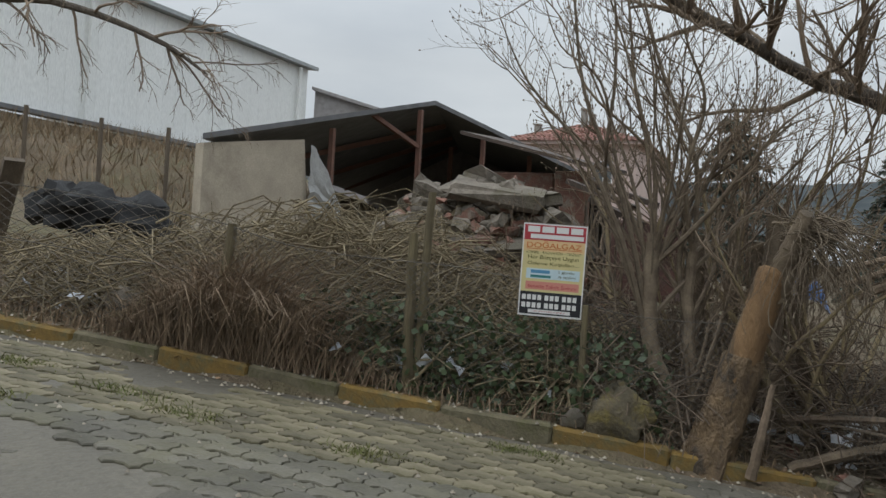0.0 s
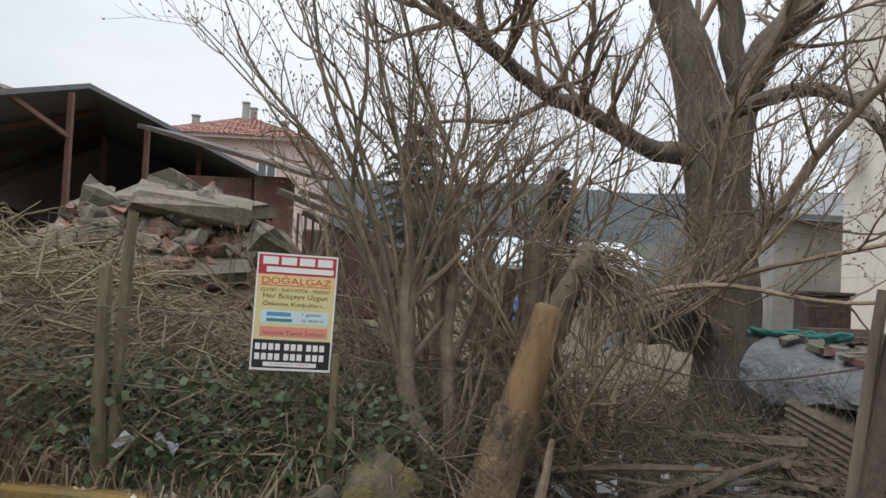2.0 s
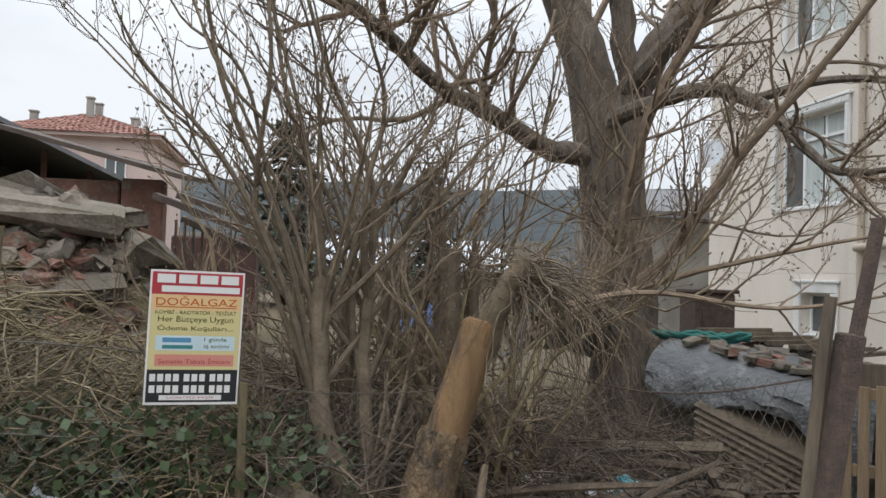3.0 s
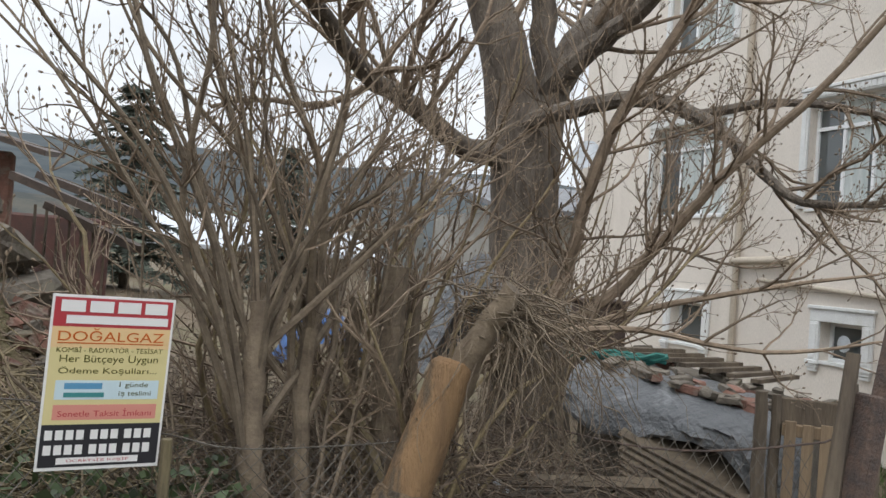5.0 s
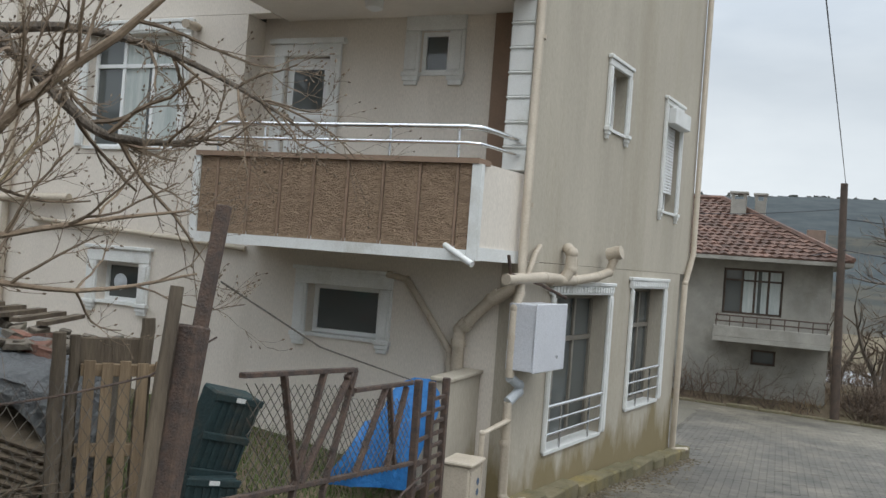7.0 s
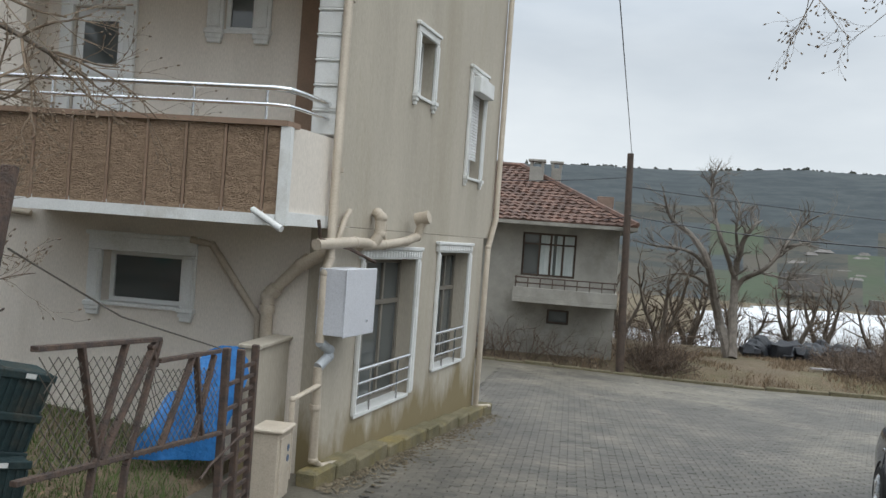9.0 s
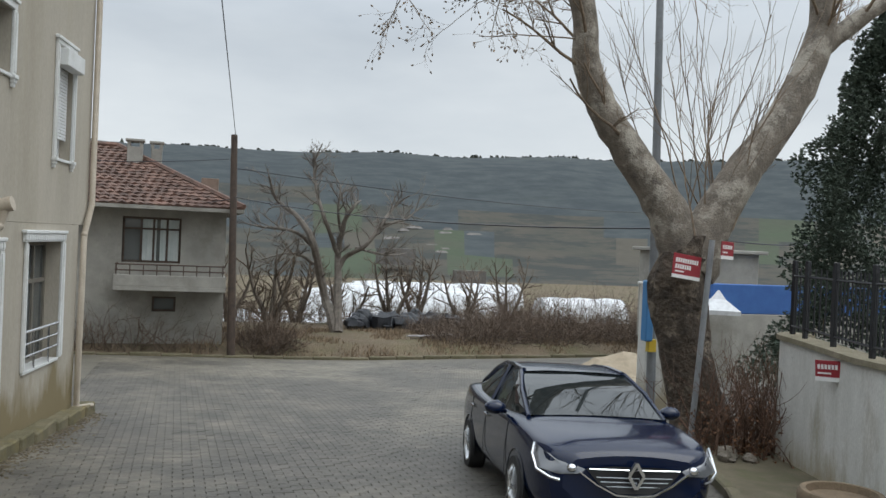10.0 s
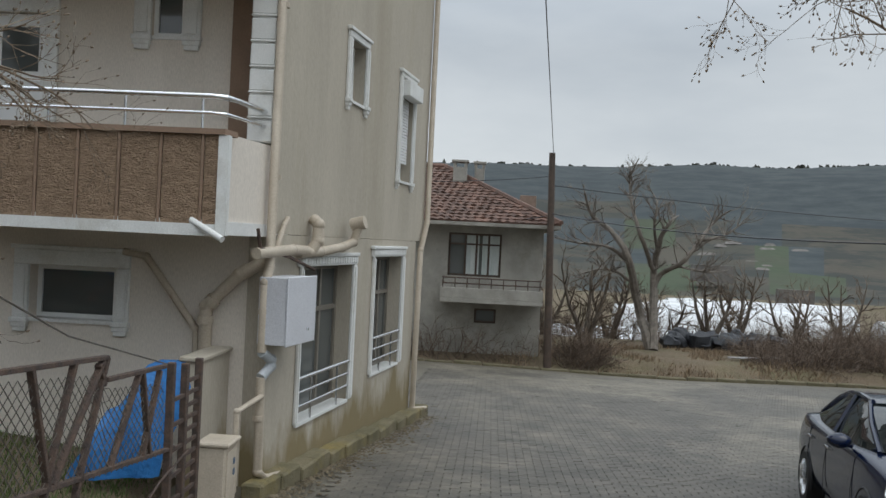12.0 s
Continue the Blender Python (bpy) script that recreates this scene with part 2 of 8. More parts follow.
M_KERBY = mat("yellow_painted_kerb", (0.235, 0.145, 0.034), (0.15, 0.097, 0.03), 0.85, 5, 0.5, 45, stain=(0.12, 0.105, 0.05), stain_scale=3.5, stain_at=(0.48, 0.62), obj_random=0.2)
M_PAVER = mat("grey_paver", (0.148, 0.136, 0.108), (0.097, 0.09, 0.07), 0.8, 3, 0.5, 40, island=0.5, stain=(0.115, 0.106, 0.07), stain_scale=0.9, stain_at=(0.45, 0.6))
M_PAVERO = mat("loose_grey_paver", (0.205, 0.175, 0.115), (0.115, 0.10, 0.064), 0.85, 3, 0.5, 40, obj_random=0.7, stain=(0.115, 0.102, 0.055), stain_scale=0.9, stain_at=(0.45, 0.62))
M_ROAD = mat("worn_paved_road", (0.135, 0.122, 0.095), (0.098, 0.088, 0.068), 0.65, 0.6, 0.5, 22, stain=(0.15, 0.134, 0.102), stain_scale=0.25, stain_at=(0.5, 0.68), dist=0.03)
M_DIRT = mat("littered_soil", (0.13, 0.095, 0.06), (0.21, 0.165, 0.11), 1.0, 1.5, 0.9, 25, stain=(0.10, 0.11, 0.04), stain_scale=0.35, stain_at=(0.5, 0.65), dist=0.06)
M_BARK = mat("grey_brown_bark", (0.172, 0.142, 0.112), (0.080, 0.064, 0.050), 0.95, 9, 1.0, 45, stretch=(1, 1, 0.25), dist=0.03)
M_TWIG = mat("brown_twig_bark", (0.24, 0.18, 0.125), (0.145, 0.107, 0.075), 0.9, 12, 0.3, 60, island=0.6)
M_TWIGG = mat("greenish_twig_bark", (0.29, 0.23, 0.13), (0.17, 0.13, 0.075), 0.9, 12, 0.3, 60, island=0.6)
M_ROOF = mat("red_clay_tile", (0.165, 0.095, 0.072), (0.092, 0.060, 0.048), 0.85, 3, 0.4, 30, island=0.6)
M_RUST = mat("rusty_steel", (0.115, 0.075, 0.055), (0.055, 0.042, 0.038), 0.85, 14, 0.6, 70)
M_WIRE = mat("dull_wire", (0.15, 0.135, 0.115), (0.09, 0.075, 0.06), 0.7, 8, 0.0, metal=0.2)
M_WOOD = mat("weathered_wood", (0.165, 0.130, 0.092), (0.085, 0.066, 0.049), 0.9, 6, 0.6, 60, stretch=(1, 1, 0.15))
M_PALLET = mat("pale_pallet_wood", (0.31, 0.225, 0.14), (0.19, 0.135, 0.085), 0.9, 5, 0.4, 50, stretch=(3, 3, 0.2), island=0.4)

M_BRUSH = mat("dull_brush_bark", (0.255, 0.205, 0.122), (0.140, 0.110, 0.068), 0.9, 12, 0.3, 60, island=0.7)
M_CANE = mat("grey_brown_cane_bark", (0.205, 0.160, 0.110), (0.110, 0.083, 0.058), 0.9, 9, 0.4, 60, island=0.5)
# Darker copy of the twig bark; deep shade under the shrubs is in it.
M_TANGLE = mat("dark_tangle_twigs", (0.165, 0.122, 0.085), (0.085, 0.064, 0.047), 0.9, 12, 0.3, 60, island=0.8)
M_PAVERL = mat("worn_lower_paver", (0.108, 0.097, 0.080), (0.068, 0.062, 0.050), 0.55, 1.3, 0.5, 30, island=0.45, stain=(0.185, 0.165, 0.128), stain_scale=0.25, stain_at=(0.50, 0.66))


def damp(m, colour, foot, height, patch, cell=(1.1, 1.1, 0.35)):
    """Rising damp and algae: ragged streaks of a second colour above the wall's foot."""
    nt = m.node_tree
    nd, lk = nt.nodes, nt.links
    bs = nd["Principled BSDF"]
    base = bs.inputs["Base Color"].links[0].from_socket
    tc, mp, nz, sp_ = nd.new("ShaderNodeTexCoord"), nd.new("ShaderNodeMapping"), nd.new("ShaderNodeTexNoise"), nd.new("ShaderNodeSeparateXYZ")
    mp.inputs["Scale"].default_value = cell
    nz.inputs["Scale"].default_value, nz.inputs["Detail"].default_value, nz.inputs["Roughness"].default_value = patch, 7, 0.62
    lk.new(tc.outputs["Object"], mp.inputs["Vector"])
    lk.new(mp.outputs["Vector"], nz.inputs["Vector"])
    lk.new(tc.outputs["Object"], sp_.inputs["Vector"])
    up_, sh_ = nd.new("ShaderNodeMapRange"), nd.new("ShaderNodeMath")
    up_.inputs["From Min"].default_value, up_.inputs["From Max"].default_value = foot, foot + height
    up_.inputs["To Min"].default_value, up_.inputs["To Max"].default_value = 0.30, -0.16
    lk.new(sp_.outputs["Z"], up_.inputs["Value"])
    sh_.operation = "ADD"
    lk.new(nz.outputs["Fac"], sh_.inputs[0])
    lk.new(up_.outputs["Result"], sh_.inputs[1])
    ed, mx = nd.new("ShaderNodeMapRange"), nd.new("ShaderNodeMix")
    ed.inputs["From Min"].default_value, ed.inputs["From Max"].default_value = 0.50, 0.70
    ed.inputs["To Max"].default_value = 0.85
    lk.new(sh_.outputs["Value"], ed.inputs["Value"])
    mx.data_type = "RGBA"
    lk.new(ed.outputs["Result"], mx.inputs["Factor"])
    lk.new(base, mx.inputs["A"])
    mx.inputs["B"].default_value = (*colour, 1)
    lk.new(mx.outputs["Result"], bs.inputs["Base Color"])
    return m


damp(M_PLASTER_B, (0.19, 0.145, 0.06), -0.75, 1.0, 1.5)


# ---- ground ----
KX, KY, DX, DY = -1.745, 6.615, 0.961, 0.277      # a point of the kerb's foot and its direction
SU = (-60, -30, -10, -4.1, 0, 2, 4.5, 8.2, 14, 25, 40, 60)
SZ = (6.0, 3.3, 1.15, 0.47, -0.04, -0.27, -0.50, -0.68, -0.98, -1.55, -2.0, -2.6)


def along(x, y):
    return (x - KX) * DX + (y - KY) * DY


def across(x, y):
    return -(x - KX) * DY + (y - KY) * DX


def street(x, y):
    u = along(x, y)
    return float(np.mean([np.interp(u + k, SU, SZ) for k in (-1.2, -0.6, 0, 0.6, 1.2)])) - 0.035 * min(14.0, max(0.0, -across(x, y) - 2))


def step(a, b, t):
    t = min(1.0, max(0.0, (t - a) / (b - a)))
    return t * t * (3 - 2 * t)


EDGE = ((-80, -0.1), (2.6, -0.1), (3.6, -0.9), (5.2, -1.9), (7.4, -2.1), (9.4, -2.6), (80, -2.6))


def edge(x, y):
    """Distance behind the street's edge."""
    u = along(x, y)
    return across(x, y) - float(np.interp(u, [e[0] for e in EDGE], [e[1] for e in EDGE]))


def land(x, y):
    s = street(x, y)
    e = edge(x, y)
    lot = s + 0.14 * step(0, 0.2, e) + 0.10 * max(0.0, min(e, 14) - 0.4) + 0.05 * noise.noise(Vector((x * 0.7, y * 0.7, 0)))
    # garden behind the gate
    lot = lot + (min(0.1, -0.43 + 0.12 * (y - 7.5)) - lot) * step(2.2, 3.6, x) * step(0.3, 1.2, e) * step(14, 12, x) * step(30, 22, y)
    low = s - 0.12
    z = low if e < 0 else lot
    # the verge, the valley and the far side
    if x > 24:
        verge = -1.95 + 0.35 * step(25.6, 27, x)
        valley = float(np.interp(x, (34, 44, 60, 80, 200), (-1.8, -3.8, -6.2, -6.6, -6.6)))
        z = z + (verge - z) * step(25.3, 25.7, x)
        z = z + (valley - z) * step(33, 38, x)
    return z


ground = MB()
xs = sorted(set([-180, -140, -100, -70, -50, -40, -32] + [round(-26 + 0.4 * i, 2) for i in range(140)] + [30 + 1.0 * i for i in range(16)] + [48, 54, 62, 72, 86, 110, 140, 180]))
ys = sorted(set([-180, -130, -90, -60, -45, -36, -30, -26, -22, -18, -15] + [round(-12 + 0.4 * i, 2) for i in range(90)] + [25, 27, 30, 34, 38, 44, 52, 64, 90, 130, 180]))
ground.grid(lambda i, j: (xs[i], ys[j], land(xs[i], ys[j])), len(xs) - 1, len(ys) - 1)
M_FIELD = mat("winter_ground", (0.172, 0.128, 0.084), (0.108, 0.084, 0.054), 1.0, 0.9, 0.9, 18, stain=(0.125, 0.108, 0.058), stain_scale=0.4, stain_at=(0.45, 0.62), dist=0.08)
tagged(part("ground", ground, M_FIELD, None, "", True), "brown winter soil with leaf litter and patches of grass", "ground", kind="stuff")

road = MB()
NU, NV = 130, 40


def road_pt(i, j):
    u = -16 + 52.5 * i / NU
    x0, y0 = KX + DX * u, KY + DY * u
    e = float(np.interp(u, [q[0] for q in EDGE], [q[1] for q in EDGE]))
    v = e + 0.04 - (26.0 + max(0, u - 8) * 0.5) * (j / NV) ** 1.6
    x, y = x0 - DY * v, y0 + DX * v
    if x > 25.45:
        x = 25.45
    return (x, y, street(x, y) + 0.012 * noise.noise(Vector((x, y, 3))))


road.grid(road_pt, NU, NV)
tagged(part("road", road, M_ROAD, None, "", True), "worn grey block-paved village street with dusty patches", "road", kind="structure")

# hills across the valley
# Distance haze is in these colours: blue-grey woods, fields close in tone.
M_HILL = mat("hazy_wooded_hill", (0.019, 0.028, 0.033), (0.042, 0.052, 0.053), 1.0, 0.045, 0.0, 0.25, spread=(0.4, 0.62), stain=(0.044, 0.052, 0.046), stain_scale=0.008, stain_at=(0.58, 0.7))
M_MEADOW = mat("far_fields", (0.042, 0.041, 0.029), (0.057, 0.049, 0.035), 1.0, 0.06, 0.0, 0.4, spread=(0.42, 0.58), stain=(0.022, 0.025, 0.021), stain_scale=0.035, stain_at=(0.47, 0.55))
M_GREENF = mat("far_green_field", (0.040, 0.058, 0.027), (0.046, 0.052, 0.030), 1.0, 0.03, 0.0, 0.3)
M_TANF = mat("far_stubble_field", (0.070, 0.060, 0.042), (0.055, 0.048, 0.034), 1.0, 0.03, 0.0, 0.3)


def hill_pt(i, j):
    a = 2 * math.pi * i / 900
    r = (125, 170, 230, 300, 380, 460, 540, 620, 700, 780, 850, 905, 930, 1100)[j]
    c, sn = math.cos(a), math.sin(a)
    n1 = noise.noise(Vector((c * 2.2, sn * 2.2, 5)))
    top = 92 + 14 * n1 + 8 * noise.noise(Vector((c * 7, sn * 7, 1)))
    f = step(200, 960, r)
    z = -7.5 + (top + 7.5) * f + 7 * noise.noise(Vector((c * r / 90, sn * r / 90, 2))) * step(150, 400, r) * (1 - f * 0.7)
    if j == 11:
        z += 2.4 * abs(noise.noise(Vector((c * 160, sn * 160, 0)))) + 2.0 * max(0, noise.noise(Vector((c * 60, sn * 60, 0))))
    if j > 11:
        z -= 14 if j == 12 else 60
    return (c * r, sn * r, z)


hills = MB()
hills.cur = 0
hills.grid(hill_pt, 900, 13)


def field(k):
    """Woods above, a patchwork of fields below."""
    i, j = k // 13, k % 13
    if j >= 4.6 + 2.2 * noise.noise(Vector((i / 30, 0, 0))):
        return 0
    plot = random.Random((i // (5 + 3 * (j % 3))) * 31 + j * 7).random()
    return 2 if plot < 0.17 else 3 if plot < 0.33 else 0 if plot > 0.80 else 1


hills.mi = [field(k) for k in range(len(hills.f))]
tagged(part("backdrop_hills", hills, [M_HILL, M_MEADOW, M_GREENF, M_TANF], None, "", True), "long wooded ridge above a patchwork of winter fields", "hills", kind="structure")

# trees along the skyline
hd = MB()
rh = random.Random(97)
for k in range(520):
    a = rh.uniform(-0.85, 0.6)
    top = hill_pt(round(a / (2 * math.pi) * 900) % 900, 11)
    s = rh.uniform(0.8, 2.0) * (1.6 if rh.random() < 0.06 else 1.0)
    hd.rock((math.cos(a) * 903, math.sin(a) * 903, top[2] - 0.5), (s, s * 1.2, s * rh.uniform(0.8, 1.5)), k + 9000, 4, 0.5)
tagged(solid("skyline_trees", hd, mat("far_winter_trees", (0.046, 0.046, 0.036), (0.036, 0.038, 0.031), 1.0, 0.8, 0.0, 3, island=0.6), "dark trees along the skyline of the ridge", "trees"), kind="stuff")


# ---- apartment building ----
C9, S9 = math.cos(radians(9.5)), math.sin(radians(9.5))
WA = Matrix(((0, 1, 0, 7.0), (1, 0, 0, 0), (0, 0, 1, 0), (0, 0, 0, 1)))            # (s = y, depth inwards, z) -> world
WB = Matrix(((C9, S9, 0, 6.97), (-S9, C9, 0, 5.75), (0, 0, 1, 0), (0, 0, 0, 1)))  # (s along the side street, depth inwards, z)
TOP = 10.6


def wall_mesh(mb, m, s0, s1, z0, z1, thick, holes):
    """A wall with openings that go through it; holes: (s0, s1, z0, z1)."""
    ss = sorted({s0, s1, *[h[0] for h in holes], *[h[1] for h in holes]})
    zs = sorted({z0, z1, *[h[2] for h in holes], *[h[3] for h in holes]})
    for a, b in zip(ss, ss[1:]):
        for c, d in zip(zs, zs[1:]):
            if any(h[0] <= (a + b) / 2 <= h[1] and h[2] <= (c + d) / 2 <= h[3] for h in holes):
                continue
            for dep in (0, thick):
                mb.face([m @ Vector(p) for p in ((a, dep, c), (b, dep, c), (b, dep, d), (a, dep, d))])
    for a, b, c, d in list(holes) + [(s0, s1, z0, z1)]:
        for p, q in (((a, c), (b, c)), ((b, c), (b, d)), ((b, d), (a, d)), ((a, d), (a, c))):
            mb.face([m @ Vector(x) for x in ((p[0], 0, p[1]), (q[0], 0, q[1]), (q[0], thick, q[1]), (p[0], thick, p[1]))])


block = thing("apartment_building", "three-storey cream-plastered apartment house with a brown balcony", "building")
HA = [(10.5, 12.05, 3.12, 4.62), (13.75, 15.68, 3.08, 4.62), (10.5, 12.05, 6.0, 7.5), (13.75, 15.4, 5.85, 7.4), (10.92, 11.62, 1.08, 1.60), (14.05, 14.9, 0.98, 1.66), (7.45, 8.4, 0.97, 1.55)]
wa = MB()
wall_mesh(wa, WA, 5.80, 18.2, -1.2, 1.98, 0.25, [h for h in HA if h[3] < 1.98])
wall_mesh(wa, WA, 9.55, 18.2, 1.985, 4.83, 0.25, [h for h in HA if 2 < h[2] < 5])
wall_mesh(wa, WA, 9.22, 18.2, 4.835, TOP, 0.25, [h for h in HA if h[2] > 5])
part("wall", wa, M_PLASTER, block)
# recess of the balcony
WR = Matrix(((0, 1, 0, 7.4), (1, 0, 0, 0), (0, 0, 1, 0), (0, 0, 0, 1)))
wr = MB()
wall_mesh(wr, WR, 5.76, 9.55, 1.9, 4.9, 0.2, [(8.55, 9.2, 2.16, 4.38), (6.97, 7.34, 4.16, 4.66)])
wr.box(7.25, 7.6, 9.55, 9.6, 1.985, 4.83)
part("balcony_wall", wr, M_PLASTER, block)
# side street wall
HB = [(0.84, 2.66, -0.20, 1.64), (3.62, 5.14, 0.0, 1.74), (2.16, 2.82, 3.82, 4.62), (4.62, 5.42, 2.96, 4.60)]
wb = MB()
wall_mesh(wb, WB, -0.02, 6.05, -1.3, 2.0, 0.25, [h for h in HB if h[3] < 2])
wall_mesh(wb, WB, -0.02, 6.55, 2.005, TOP, 0.25, [h for h in HB if h[3] > 2])
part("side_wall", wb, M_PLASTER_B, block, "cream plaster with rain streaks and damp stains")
shell = MB()
far0, far1 = WB @ Vector((6.05, 0.25, 0)), WB @ Vector((6.55, 0.25, 0))
shell.face([(far0.x, far0.y, -1.3), (17, 16, -1.3), (17, 16, 2), (far0.x, far0.y, 2)])
shell.face([(far1.x, far1.y, 2), (17.4, 16, 2), (17.4, 16, TOP), (far1.x, far1.y, TOP)])
shell.face([(far1.x, far1.y, 2.004), (17.4, 16, 2.004), (17, 16, 2.004), (far0.x, far0.y, 2.004)])
shell.face([(7.25, 18.2, -1), (17.4, 16, -1), (17.4, 16, TOP), (7.25, 18.2, TOP)])
part("rear_wall", shell, M_PLASTER, block)
rf = MB()
rf.add([(6.7, 18.5, TOP), (6.7, 5.5, TOP), (13.9, 4.3, TOP), (17.8, 16.3, TOP), (6.7, 18.5, TOP + 0.2), (6.7, 5.5, TOP + 0.2), (13.9, 4.3, TOP + 0.2), (17.8, 16.3, TOP + 0.2)], [(0, 1, 2, 3), (7, 6, 5, 4), (0, 4, 5, 1), (1, 5, 6, 2), (2, 6, 7, 3), (3, 7, 4, 0)])
part("roof", rf, M_ROOF, block)
# interiors: room walls behind the panes, their dimness put into a dark grey
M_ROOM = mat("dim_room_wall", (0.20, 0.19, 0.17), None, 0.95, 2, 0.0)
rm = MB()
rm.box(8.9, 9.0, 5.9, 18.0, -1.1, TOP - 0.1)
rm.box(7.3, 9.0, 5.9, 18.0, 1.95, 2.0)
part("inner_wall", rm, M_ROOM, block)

# plinth along the side street
for i in range(14):
    pl = MB()
    a, b = -0.5 + 0.5 * i, 0.49 - 0.5 + 0.5 * i
    p = WB @ Vector((a, -0.2, 0))
    zg = street(p.x, p.y)
    pl.box(a, b, -0.24 - 0.02 * (i % 3), -0.003, zg - 0.3, zg + 0.16 + 0.02 * (i % 2), WB, 0.02)
    part("plinth_block", pl, M_MOSS, block, "mossy damp concrete footing")

# balcony, bay and quoins


def prism(mb, poly, z0, z1):
    n = len(poly)
    mb.add([(*p, z0) for p in poly] + [(*p, z1) for p in poly], [tuple(range(n - 1, -1, -1)), tuple(range(n, 2 * n))] + [(i, (i + 1) % n, n + (i + 1) % n, n + i) for i in range(n)])


balcony = new("balcony")
balcony.parent = block
sl = MB()
prism(sl, [(5.80, 5.94), (7.39, 5.69), (7.39, 9.2), (5.80, 9.2)], 1.97, 2.10)
part("slab", sl, M_TRIM, balcony)
pf = MB()
prism(pf, [(5.82, 5.97), (5.94, 5.95), (5.94, 9.17), (5.82, 9.17)], 2.10, 2.90)
prism(pf, [(5.945, 5.945), (6.99, 5.765), (6.99, 5.88), (5.945, 6.06)], 2.10, 2.93)
prism(pf, [(5.945, 9.06), (6.99, 9.06), (6.99, 9.16), (5.945, 9.16)], 2.10, 2.93)
part("parapet", pf, M_PLASTER, balcony)
strips = [5.985] + [6.14 + 0.4 * i for i in range(8)] + [9.16]
for i, (a, b) in enumerate(zip(strips, strips[1:])):
    tb = MB()
    tb.box(5.795, 5.82, a + (0.02 if i else 0.0), b - (0.02 if i < 8 else 0.0), 2.065, 2.90, None, 0.006)
    part("panel", tb, M_TEXT, balcony, "rough brown textured render")
    if i:
        rb = MB()
        rb.box(5.788, 5.818, a - 0.014, a + 0.014, 2.065, 2.90, None, 0.004)
        part("panel_strip", rb, M_BROWN, balcony)
cp = MB()
prism(cp, [(5.76, 5.92), (6.02, 5.88), (6.02, 9.22), (5.76, 9.22)], 2.902, 2.955)
part("coping", cp, M_BROWN, balcony)
we = MB()
we.box(5.775, 5.86, 5.885, 5.985, 1.965, 2.90)
we.box(5.775, 5.86, 9.165, 9.25, 1.965, 2.90)
we.box(5.765, 5.80, 5.99, 9.16, 1.955, 2.06)
part("white_edging", we, M_TRIM, balcony, "white painted border strip")
for z in (3.12, 3.28):
    ra = MB()
    ra.tube([(6.9, 5.83, z), (6.2, 5.94, z), (5.98, 6.0, z), (5.92, 6.12, z), (5.92, 9.1, z)], 0.03 if z > 3.2 else 0.02, 10)
    part("rail", ra, M_STEEL, balcony, "stainless steel tube", True)
for y in (6.2, 6.95, 7.7, 8.45, 9.05):
    rp = MB()
    rp.tube([(5.92, y, 2.95), (5.92, y, 3.27)], 0.014, 8)
    part("rail_post", rp, M_STEEL, balcony, "", True)
sp = MB()
sp.tube([(5.80, 6.22, 2.10), (5.62, 5.86, 1.93)], 0.03, 10)
part("spout", sp, M_TRIM, balcony, "white plastic drain spout", True)
by = MB()
prism(by, [(5.80, 5.94), (7.0, 5.745), (7.39, 5.68), (7.39, 9.2), (5.80, 9.2)], 4.835, TOP - 0.01)
part("bay", by, M_PLASTER, block)
for i in range(7):
    q = MB()
    z = 2.96 + i * 0.268
    q.box(6.80, 7.04, 5.76, 6.03, z, z + 0.225, None, 0.012)
    q.box(6.815, 7.03, 5.775, 6.02, z + 0.225, z + 0.245)
    q.box(6.79, 7.045, 5.755, 6.035, z + 0.245, z + 0.266, None, 0.006)
    part("quoin", q, M_TRIM, block, "white moulded corner block")
bc = MB()
bc.box(7.33, 7.41, 6.1, 6.40, 2.1, 4.83)
part("pilaster", bc, M_BROWN, block, "brown painted strip of wall")
cl = MB()
cl.lathe([(0.09, 0), (0.11, -0.04), (0.10, -0.12), (0.04, -0.15)], 14, pose(6.6, 7.6, 4.83))
part("ceiling_lamp", cl, M_TRIM, block, "small white balcony lamp", True)


